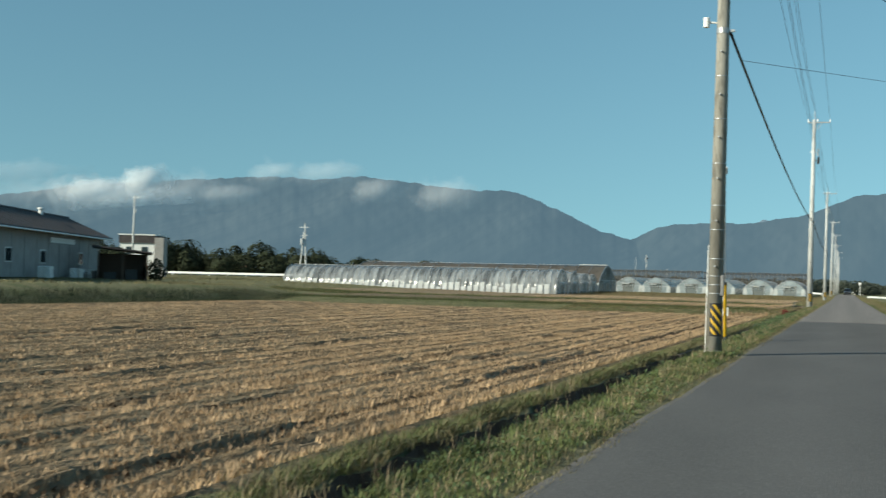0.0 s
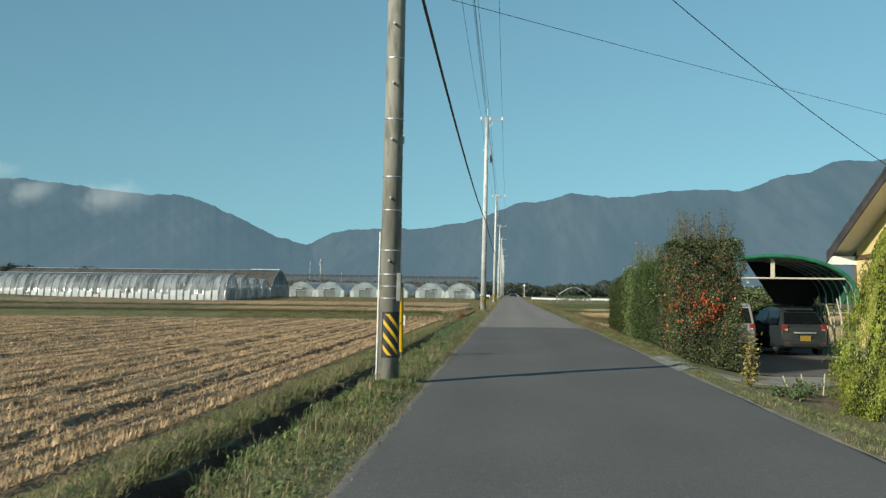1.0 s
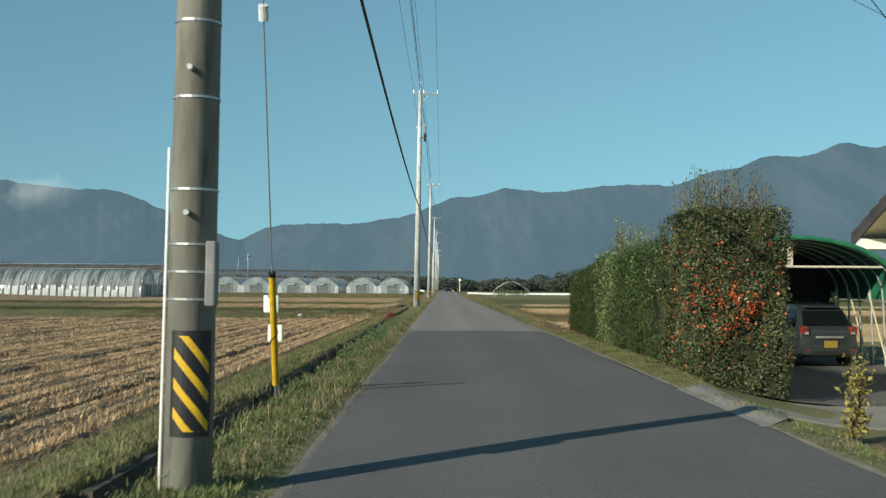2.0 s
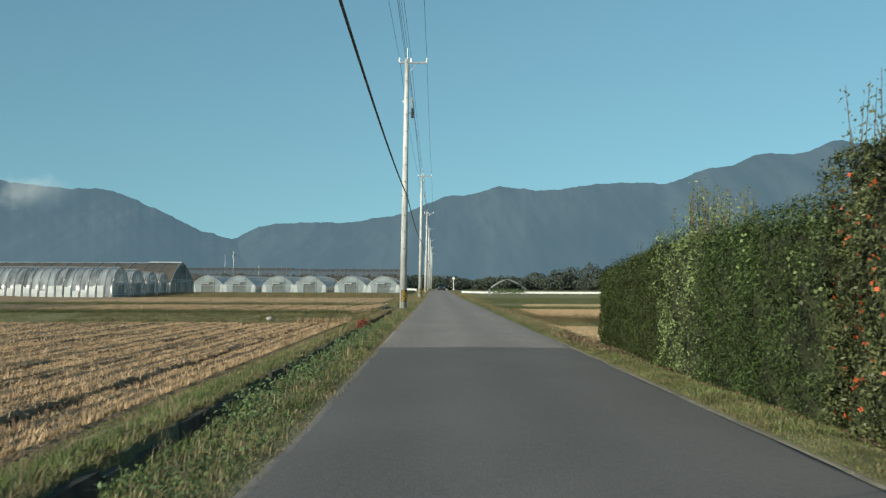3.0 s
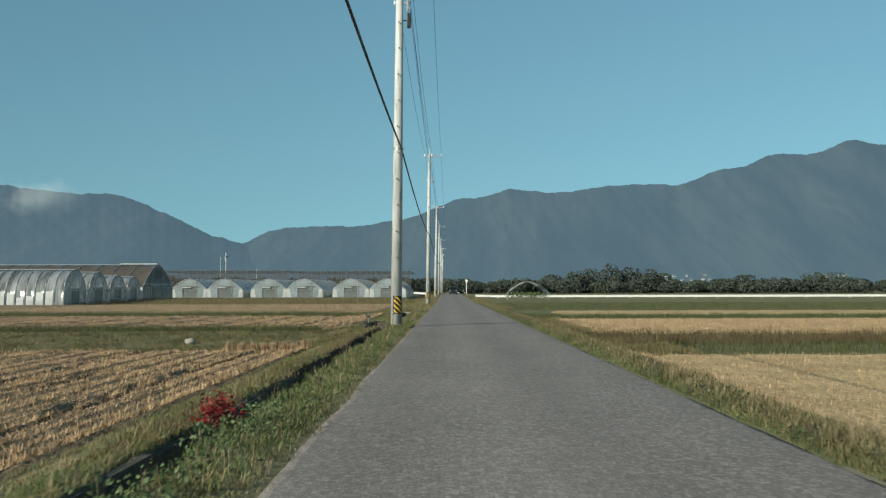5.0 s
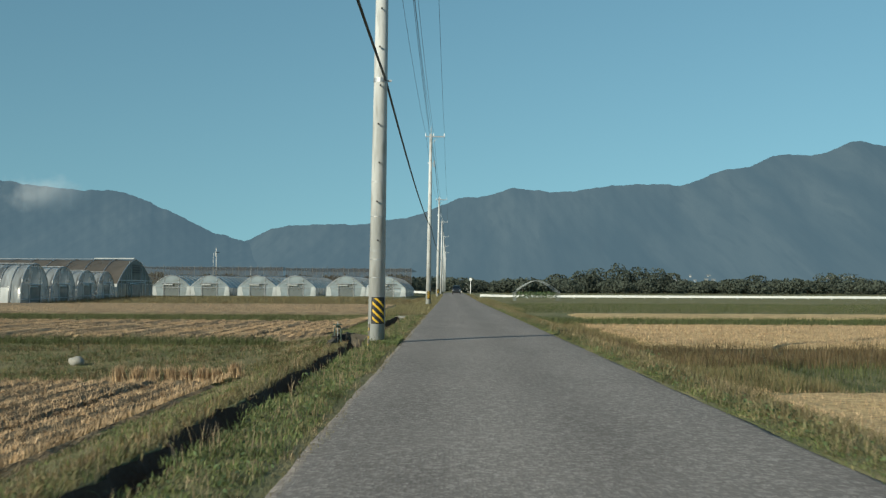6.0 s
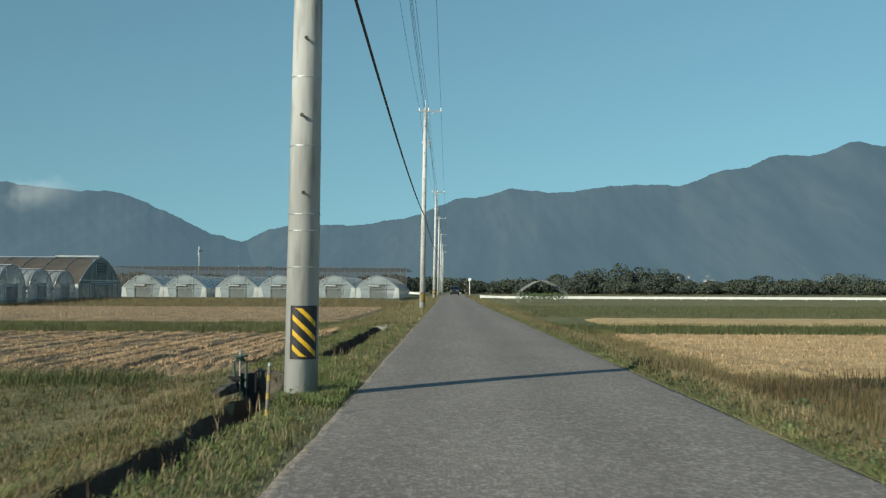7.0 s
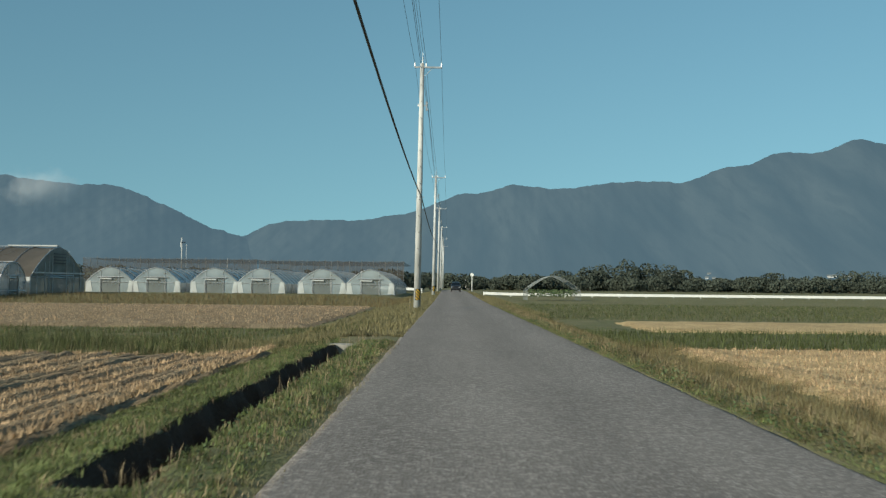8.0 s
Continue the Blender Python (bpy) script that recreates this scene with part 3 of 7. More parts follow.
for (xa, ya), (xb, yb) in zip(POLES, POLES[1:]):
    za, zb = float(far_rise(ya)), float(far_rise(yb))
    for ax, az in ((-0.40, ARM_Z + 0.24), (0.22, ARM_Z + 0.24), (1.05, ARM_Z + 0.24), (0.02, POLE_H + 0.6)):
        span("power_line", "thin black power line between poles", hanging((xa + ax, ya, az + za), (xb + ax, yb, az + zb), 0.75), 0.008)
    for ax, az in ((0.36, LOW_Z + 0.12), (0.36, LOW_Z - 0.2)):
        span("low_voltage_line", "thin black low-voltage line between poles", hanging((xa + ax, ya, az + za), (xb + ax, yb, az + zb), 0.8), 0.007)
    span("telephone_cable", "thick black telephone cable sagging between poles", hanging((xa + 0.12, ya, CABLE_Z + za), (xb + 0.12, yb, CABLE_Z + zb), 0.45), 0.028)


# ---- foliage helpers ----
rng = np.random.default_rng(7)


def leaf_mesh(name, centres, normals, size, mat, jitter=0.7, slim=0.5, up=0.0):
    """Many small folded leaves round the given points, facing roughly along the normals."""
    n = len(centres)
    nor = normals + jitter * rng.normal(size=(n, 3))
    nor /= np.linalg.norm(nor, axis=1)[:, None]
    axis = rng.normal(size=(n, 3)) + np.array([0, 0, up])
    axis -= (axis * nor).sum(1)[:, None] * nor
    axis /= np.linalg.norm(axis, axis=1)[:, None] + 1e-9
    side = np.cross(nor, axis)
    s = (size * rng.uniform(0.6, 1.35, n))[:, None]
    base, tip = centres - axis * s * 0.5, centres + axis * s * 0.5
    lift = nor * s * 0.12
    V = np.stack([base, centres + side * s * slim * 0.5 + lift, tip, centres - side * s * slim * 0.5 + lift], 1).reshape(-1, 3)
    F = (np.arange(n) * 4)[:, None] + np.array([[0, 1, 2, 3]])
    return array_mesh(name, V, F, mat)


def blade_mesh(name, x, y, z, h, mat, width=0.012, bend=0.5, clump=0.0):
    """Blades of grass standing at the given points."""
    n = len(x)
    a = rng.uniform(0, 2 * math.pi, n)
    d = np.stack([np.cos(a), np.sin(a), 0 * a], 1)
    sd = np.stack([-np.sin(a), np.cos(a), 0 * a], 1) * (width * rng.uniform(0.6, 1.4, n))[:, None]
    if clump:
        x, y = x + clump * rng.normal(size=n), y + clump * rng.normal(size=n)
    base = np.stack([x, y, z - 0.02], 1)
    hh = h[:, None]
    lean = bend * rng.uniform(0.2, 1.0, n)[:, None]
    upv = np.array([[0, 0, 1.0]])
    slim = width >= 0.005
    mid, tip = base + upv * hh * 0.6 + d * hh * lean * 0.35, base + upv * hh * (1 - 0.25 * lean) + d * hh * lean
    if slim:
        V = np.stack([base - sd, base + sd, tip], 1).reshape(-1, 3)
        F = np.arange(n * 3).reshape(-1, 3)
    else:
        V = np.stack([base, mid + sd, tip, mid - sd], 1).reshape(-1, 3)
        F = ((np.arange(n) * 4)[:, None, None] + np.array([[[0, 1, 3], [1, 2, 3]]])).reshape(-1, 3)
    return array_mesh(name, V, F, mat)


GRASS = leafy("green_grass", (0.135, 0.17, 0.072), 0.35)
GRASS_DRY = leafy("dry_grass", (0.32, 0.245, 0.15), 0.45, tint=(1, 1, 1))
GRASS_OLIVE = leafy("olive_grass", (0.185, 0.17, 0.096), 0.3)
WEED = leafy("weed_leaf", (0.10, 0.142, 0.066), 0.4, tint=(1.1, 1.1, 0.9))
DEEP_GRASS = leafy("deep_green_grass", (0.075, 0.094, 0.039), 0.4)
BROWN_WEED = leafy("brown_weed", (0.115, 0.088, 0.052), 0.4)
RUSSET = leafy("russet_weed", (0.155, 0.12, 0.068), 0.4)
CONIFER = leafy("conifer_green", (0.062, 0.082, 0.029), 0.45, tint=(1.1, 1.1, 0.8))
JUNIPER = leafy("juniper_green", (0.068, 0.10, 0.036), 0.45, tint=(1.1, 1.1, 0.8))
LIGHT_LEAF = leafy("light_green_leaf", (0.175, 0.225, 0.095), 0.5, tint=(1.1, 1.1, 0.9))
DARK_LEAF = leafy("glossy_dark_leaf", (0.095, 0.123, 0.06), 0.5, 0.4, (1.5, 1.0, 0.7))
GOLD_CONIFER = leafy("golden_conifer", (0.25, 0.30, 0.06), 0.4)
YELLOW_LEAF = leafy("yellow_leaf", (0.28, 0.25, 0.09), 0.4)
BERRY = leafy("red_berry", (0.34, 0.075, 0.035), 0.5, 0.4, (1.6, 1.5, 0.8))
RED_FLOWER = leafy("red_petal", (0.24, 0.025, 0.025), 0.4, tint=(1, 1, 1))
FAR_TREE = leafy("far_foliage", (0.042, 0.052, 0.036), 0.3, 1.0, spec=0.0)
BARK = material("bark", (0.08, 0.06, 0.045), (0.14, 0.11, 0.08), 4, 0.9, fine=25, bump=0.6)


def stuff(ob, label, category="grass"):
    return tagged(ob, label, category, kind="stuff")


# ---- planting ----
def shell(x0, x1, y0, y1, z0, z1, n, puff=0.10, lump=1.6, round_=0.25, seed=0.0):
    """Points and normals on the uneven surface of a clipped hedge."""
    hx, hy, hz = (x1 - x0) / 2, (y1 - y0) / 2, (z1 - z0) / 2
    area = np.array([4 * hy * hz, 4 * hy * hz, 4 * hx * hz, 4 * hx * hz, 4 * hx * hy])
    face = rng.choice(5, n, p=area / area.sum())
    u, v = rng.uniform(-1, 1, n), rng.uniform(-1, 1, n)
    P = np.zeros((n, 3))
    N = np.zeros((n, 3))
    for k, (ax, sg) in enumerate(((0, -1), (0, 1), (1, -1), (1, 1), (2, 1))):
        m = face == k
        o = [i for i in range(3) if i != ax]
        P[m, ax], P[m, o[0]], P[m, o[1]], N[m, ax] = sg, u[m], v[m], sg
    q = P * np.array([hx, hy, hz])
    r = np.minimum(round_, min(hx, hy, hz) * 0.95)
    inner = np.clip(q, -np.array([hx - r, hy - r, hz - r]), np.array([hx - r, hy - r, hz - r]))
    inner[:, 2] = np.where(q[:, 2] < 0, q[:, 2], inner[:, 2])
    out = q - inner
    ln = np.linalg.norm(out, axis=1)[:, None] + 1e-9
    N = np.where(ln > 1e-6, out / ln, N)
    q = inner + N * r
    c = np.array([(x0 + x1) / 2, (y0 + y1) / 2, (z0 + z1) / 2])
    q = q + c
    bump = puff * wave(q[:, 0] * lump * 2 + q[:, 1] * lump * 2, q[:, 2] * lump * 2.4 + q[:, 1] * lump, seed) + np.minimum(0.35 * puff, 0.028) * rng.normal(size=n)
    return q + N * bump[:, None], N


def hedge(label, x0, x1, y0, y1, z1, mat, n, size, slim=0.5, up=0.0, seed=0.0, puff=0.1, shoots=0, extra=None, round_=0.25, jitter=0.7, lump=1.6, cleft=0.0):
    z0 = float(np.min(ground_z(np.array([x0, x1]), np.array([y0, y1])))) - 0.03
    t = thing("hedge_shrub", label, "hedge", "shrubs of the hedge")
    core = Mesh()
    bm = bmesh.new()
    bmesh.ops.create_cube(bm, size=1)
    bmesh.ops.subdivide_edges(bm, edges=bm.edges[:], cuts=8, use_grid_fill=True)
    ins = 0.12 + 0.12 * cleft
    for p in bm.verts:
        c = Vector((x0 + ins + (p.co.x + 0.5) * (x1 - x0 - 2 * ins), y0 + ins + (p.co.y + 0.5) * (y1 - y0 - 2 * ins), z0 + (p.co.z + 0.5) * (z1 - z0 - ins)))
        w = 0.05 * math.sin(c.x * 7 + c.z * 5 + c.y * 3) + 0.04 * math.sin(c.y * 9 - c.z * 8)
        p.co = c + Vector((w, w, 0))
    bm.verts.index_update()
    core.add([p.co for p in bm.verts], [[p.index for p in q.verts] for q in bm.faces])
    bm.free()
    part("shade_core", core, HEDGE_CORE, t)
    q, nn = shell(x0, x1, y0, y1, z0, z1, n, puff, lump, round_, seed)
    if cleft:
        cut = cleft * (np.abs(np.sin((q[:, 1] + q[:, 0] * 0.7) * 3.6 + seed + 0.5 * np.sin(q[:, 2] * 3))) ** 0.5 - 0.8)
        q = q + nn * cut[:, None] * np.array([1, 1, 0.6])
    lv = leaf_mesh("foliage", q, nn, size, mat, jitter, slim, up)
    lv.parent = t
    if extra:
        emat, en, es, (ez0, ez1), (ey0, ey1) = extra
        q, nn = shell(x0 - 0.06, x1 + 0.02, y0 - 0.08, y1, z0, z1, en * 7, puff, lump, round_, seed)
        w = wave(q[:, 1] * 1.6 + q[:, 0] * 1.2, q[:, 2] * 2.0, 4.0) + 0.25 * rng.normal(size=len(q)) > 0.3
        if emat is BERRY:
            near = np.exp(-((q[:, 0] - (x0 + 0.38 * (x1 - x0))) / 0.42) ** 2 - ((q[:, 2] - 0.95) / 0.42) ** 2) * (q[:, 1] < y0 + 0.6)
            w = rng.uniform(size=len(q)) < np.clip(near * (0.5 + 0.6 * wave(q[:, 0] * 4, q[:, 2] * 5, 2.0)), 0.02, 1)
        keep = (q[:, 2] > ez0) & (q[:, 2] < ez1) & (q[:, 1] > ey0) & (q[:, 1] < ey1) & w
        b = leaf_mesh("berry_cover" if emat is BERRY else "young_foliage", q[keep][:en], nn[keep][:en], es, emat, 0.9, 0.9)
        b.parent = t
        tagged(b, "orange-red berry cluster" if emat is BERRY else "light green young leaves", kind="stuff")
    if shoots:
        sh, pts, nrm = Mesh(), [], []
        for _ in range(shoots):
            bx, by, hgt = rng.uniform(x0 + 0.1, x1 - 0.1), rng.uniform(y0 + 0.1, y1 - 0.1), rng.uniform(0.2, 0.85) * (1.0 if shoots > 20 else 0.4)
            top = (bx + rng.normal() * 0.08, by + rng.normal() * 0.08, z1 + hgt)
            sh.tube([(bx, by, z1 - 0.2), top], 0.008, 5, 0.003)
            for k in range(26):
                f = k / 26
                pts.append((bx + (top[0] - bx) * f + rng.normal() * 0.05, by + (top[1] - by) * f + rng.normal() * 0.05, z1 - 0.15 + (hgt + 0.15) * f))
                nrm.append((rng.normal(), rng.normal(), 0.3))
        tagged(part("shoot", sh, BARK, t), kind="stuff")
        lv = leaf_mesh("shoot_leaves", np.array(pts), np.array(nrm), size * 0.95, mat, 0.6, slim, 0.6)
        lv.parent = t
    return t


for k, (y0, y1, h) in enumerate(((52.9, 55.2, 1.66), (50.7, 52.9, 1.76), (48.6, 50.7, 1.86), (46.4, 48.6, 1.98))):
    hedge("dark green clipped conifer in the roadside hedge", 4.02 - 0.06 * k, 5.1, y0, y1, h, CONIFER, 64000 if k == 0 else 46000, 0.05, 0.28 if k == 0 else 0.24, 1.3, k * 1.3, 0.10 if k == 0 else 0.15,
          shoots=0 if k == 0 else 14, lump=2.2, round_=0.3, cleft=0.10 if k == 0 else 0.42)
hedge("light green broad-leaved shrub growing out of the hedge", 3.72, 4.9, 43.6, 46.5, 2.05, LIGHT_LEAF, 14000, 0.056, 0.42, 0.6, 2.2, 0.2, shoots=60, lump=1.5, cleft=0.4)
hedge("green juniper in the roadside hedge", 3.72, 4.9, 41.2, 43.7, 1.92, JUNIPER, 42000, 0.05, 0.26, 1.0, 3.1, 0.18, shoots=14, lump=2.2, round_=0.32, cleft=0.46)
hedge("green juniper in the hedge with light green young leaves", 3.68, 4.9, 38.5, 41.3, 2.0, JUNIPER, 42000, 0.05, 0.26, 0.8, 5.1, 0.19, shoots=14, extra=(LIGHT_LEAF, 800, 0.045, (1.0, 2.2), (38, 42)), lump=2.0, cleft=0.44)
hedge("tall dark firethorn bush covered with orange-red berries", 3.84, 5.34, 36.3, 38.5, 2.5, DARK_LEAF, 42000, 0.052, 0.42, 0.1, 4.4, 0.13, shoots=90, round_=0.12,
      extra=(BERRY, 6000, 0.046, (0.0, 2.3), (36, 38.3)), cleft=0.2)


hedge("olive green bushes behind the carport", 5.6, 11.5, 51.4, 52.8, 1.45, LIGHT_LEAF, 14000, 0.08, 0.5, 0.2, 6.4, 0.25, round_=0.4)


def cone_shrub(label, x, y, h, r, mat, n, size, group="", slim=0.3, up=1.2, power=0.75):
    z0 = float(ground_z(x, y))
    t = thing("conifer_shrub", label, "shrub", group, (x, y, z0))
    f = rng.uniform(0, 1, n) ** 1.25
    a = rng.uniform(0, 2 * math.pi, n)
    lob = 1 + 0.16 * np.sin(a * 7 + f * 9) + 0.12 * np.sin(a * 13 - f * 21) + 0.08 * rng.normal(size=n)
    rad = r * np.minimum(1, (1 - f) ** power * 1.25) * np.minimum(1, 0.72 + f * 2.2) * lob
    P = np.stack([rad * np.cos(a), rad * np.sin(a), 0.05 + f * h], 1)
    N = np.stack([np.cos(a), np.sin(a), 0.25 + 0 * a], 1)
    lv = leaf_mesh("foliage", P, N, size, mat, 0.55, slim, up)
    lv.parent = t
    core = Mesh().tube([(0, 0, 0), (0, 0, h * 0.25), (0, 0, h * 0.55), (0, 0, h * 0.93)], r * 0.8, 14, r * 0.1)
    part("shade_core", core, HEDGE_CORE, t)
    part("trunk", Mesh().tube([(0, 0, -0.1), (0, 0, h * 0.3)], 0.05, 8, 0.03), BARK, t)
    return t


cone_shrub("bright yellow-green conifer beside the driveway", 5.78, 27.3, 3.0, 0.78, GOLD_CONIFER, 46000, 0.046, slim=0.28, up=1.8)


def twiggy_shrub(label, x, y, h, r, mat, n, size, group="garden shrubs"):
    z0 = float(ground_z(x, y))
    t = thing("garden_shrub", label, "shrub", group, (x, y, z0))
    st, P, N = Mesh(), [], []
    for k in range(9):
        a, rr = rng.uniform(0, 6.28), rng.uniform(0.2, 1) * r
        top = (rr * math.cos(a), rr * math.sin(a), h * rng.uniform(0.6, 1.0))
        st.tube([(0.03 * math.cos(a), 0.03 * math.sin(a), -0.05), (top[0] * 0.5, top[1] * 0.5, top[2] * 0.5), top], 0.01, 5, 0.004)
        for _ in range(n // 9):
            f = rng.uniform(0.12, 1.02)
            P.append((top[0] * f + rng.normal() * 0.06, top[1] * f + rng.normal() * 0.06, top[2] * f))
            N.append((rng.normal(), rng.normal(), 0.4))
    part("stem", st, BARK, t)
    lv = leaf_mesh("foliage", np.array(P), np.array(N), size, mat, 0.6, 0.5, 0.3)
    lv.parent = t
    return t


twiggy_shrub("slim shrub with yellowing leaves by the driveway", 4.32, 30.6, 1.12, 0.17, YELLOW_LEAF, 480, 0.07)
twiggy_shrub("yellow-green leafy shrub in the garden bed", 5.75, 29.6, 0.85, 0.3, YELLOW_LEAF, 420, 0.075)
for k, (x, y, h, r) in enumerate(((4.9, 29.6, 0.32, 0.3), (5.3, 30.3, 0.36, 0.35), (4.65, 28.7, 0.25, 0.3), (5.9, 29.5, 0.4, 0.3), (4.5, 29.2, 0.22, 0.2), (5.6, 25.6, 0.5, 0.35), (6.2, 24.4, 0.4, 0.4))):
    twiggy_shrub("low green garden plant in a bed", x, y, h, r, WEED, 220, 0.07, "garden plants")
for k, (x, y, tilt) in enumerate(((4.93, 30.0, 22), (5.35, 30.75, 10), (5.85, 31.4, -4))):
    s = part("garden_stake", Mesh().tube([(0, 0, -0.15), (0, 0, 0.42)], 0.016, 8, 0.013), plain("pale_wood_%s" % "abc"[k], (0.45, 0.40, 0.30), 0.8), None)
    s.matrix_basis = pose(x, y, float(ground_z(x, y)), 0, -tilt, 0)
    tagged(s, "pale wooden garden stake leaning in the bed", "stake", "garden stakes")
bed = Mesh()
bxs, bys = np.linspace(4.3, 6.6, 12), np.linspace(28.3, 31.2, 12)
for j, yy in enumerate(bys):
    for i, xx in enumerate(bxs):
        bed.v.append((xx, yy, float(ground_z(xx, yy)) + (0.05 + 0.02 * math.sin(xx * 9 + yy * 7) if 0 < i < 11 and 0 < j < 11 else -0.02)))
bed.f = [(j * 12 + i, j * 12 + i + 1, j * 12 + i + 13, j * 12 + i + 12) for j in range(11) for i in range(11)]
tagged(part("garden_bed", bed, SOIL), "bare brown soil of a garden bed", "garden bed", kind="structure")

# ---- driveway ----
drive = Mesh()
dxs = np.array([2.7, 2.8, 2.95, 3.1, 3.3, 3.5, 3.75, 4.0, 4.3, 5, 6, 8, 10.3])
for i, xx in enumerate(dxs):
    near, far = 28.5 + 4.6 * smooth01((xx - 2.75) / 1.7) + 0.15 * max(0, xx - 4.3), 32.2 + 4.0 * smooth01((xx - 2.8) / 1.3) + 0.15 * max(0, xx - 4)
    zz = float(ground_z(xx, 34)) + 0.016 if xx > 2.85 else 0.02
    drive.v += [(xx, near, zz), (xx, far, zz), (xx, near, zz - 0.12), (xx, far, zz - 0.12)]
for i in range(len(dxs) - 1):
    b, c = 4 * i, 4 * i + 4
    drive.f += [(b, c, c + 1, b + 1), (b, b + 2, c + 2, c), (b + 1, c + 1, c + 3, b + 3)]
tagged(part("driveway", drive, material("drive_concrete", (0.18, 0.172, 0.156), (0.25, 0.238, 0.216), 1.2, 0.9, fine=30, bump=0.5, dist=0.012)), "pale grey concrete strip across the driveway entrance", "driveway", kind="structure")
yard = Mesh()
yx = np.linspace(4.62, 10.9, 9)
for j, f in enumerate(np.linspace(0, 1, 9)):
    for xx in yx:
        a = 36.1 + 0.15 * (xx - 4)
        yy = a + (50.6 - a) * f
        yard.v.append((xx, yy, float(ground_z(xx, yy)) + 0.024))
yard.f = [(j * 9 + i, j * 9 + i + 1, j * 9 + i + 10, j * 9 + i + 9) for j in range(8) for i in range(8)]
tagged(part("yard", yard, ASPHALT_NEW), "dark asphalt yard before the carport", "yard", kind="structure")

# ---- house ----
PLASTER = material("yellow_plaster", (0.68, 0.53, 0.24), (0.75, 0.59, 0.28), 1.5, 0.85, c3=(0.6, 0.46, 0.2), fine=30, bump=0.25, dist=0.006)
ROOF = material("dark_roof_sheet", (0.05, 0.043, 0.043), (0.082, 0.07, 0.07), 2, 0.55, fine=20, bump=0.3, dist=0.01)
SOFFIT = plain("cream_soffit", (0.88, 0.86, 0.83), 0.7, var=0.05)
TIMBER = plain("brown_timber", (0.11, 0.065, 0.04), 0.6)
GLASS = bpy.data.materials.new("window_glass")
GLASS.use_nodes = True
GLASS.node_tree.nodes["Principled BSDF"].inputs["Base Color"].default_value = (0.03, 0.04, 0.045, 1)
GLASS.node_tree.nodes["Principled BSDF"].inputs["Roughness"].default_value = 0.05
GLASS.node_tree.nodes["Principled BSDF"].inputs["Specular IOR Level"].default_value = 0.35
HX, HY0, HY1, HYR, HB = 11.0, 34.2, 46.4, 40.3, -0.6
EAVE, PITCH = 2.55, 0.37
house = thing("house", "yellow plastered house with brown timber trim and dark roof", "house", at=(0, 0, 0))
ridge_z = EAVE + (HY1 - HYR) * PITCH
door_y0, door_y1, door_z0, door_z1 = 41.6, 44.3, -0.25, 1.98
wall = Mesh()
wall.box(HX, HX + 0.18, door_y1, HY1, HB, EAVE).box(HX, HX + 0.18, HY0, door_y0, HB, EAVE).box(HX, HX + 0.18, door_y0, door_y1, door_z1, EAVE).box(HX, HX + 0.18, door_y0, door_y1, HB, door_z0)
wall.add([(HX, HY0, EAVE), (HX, HY1, EAVE), (HX, HYR, ridge_z), (HX + 0.18, HY0, EAVE), (HX + 0.18, HY1, EAVE), (HX + 0.18, HYR, ridge_z)],
         [(0, 1, 2), (3, 5, 4), (0, 2, 5, 3), (1, 4, 5, 2)])
wall.box(HX + 0.18, 20, HY1 - 0.18, HY1, HB, EAVE).box(HX + 0.18, 20, HY0, HY0 + 0.18, HB, EAVE).box(20, 20.18, HY0, HY1, HB, EAVE)
part("wall", wall, PLASTER, house)
part("gable_infill", Mesh().add([(x, y, z) for x in (HX, HX + 0.18) for y, z in ((HY0, EAVE), (HY0, EAVE + 0.19), (HYR, ridge_z + 0.19), (HY1, EAVE + 0.19), (HY1, EAVE), (HYR, ridge_z))],
                                 [(0, 5, 2, 1), (5, 4, 3, 2), (6, 7, 8, 11), (11, 8, 9, 10)]), PLASTER, house)
part("foundation", Mesh().box(HX - 0.02, 20.2, HY0 - 0.02, HY1 + 0.02, HB - 0.1, -0.3), CONCRETE, house)
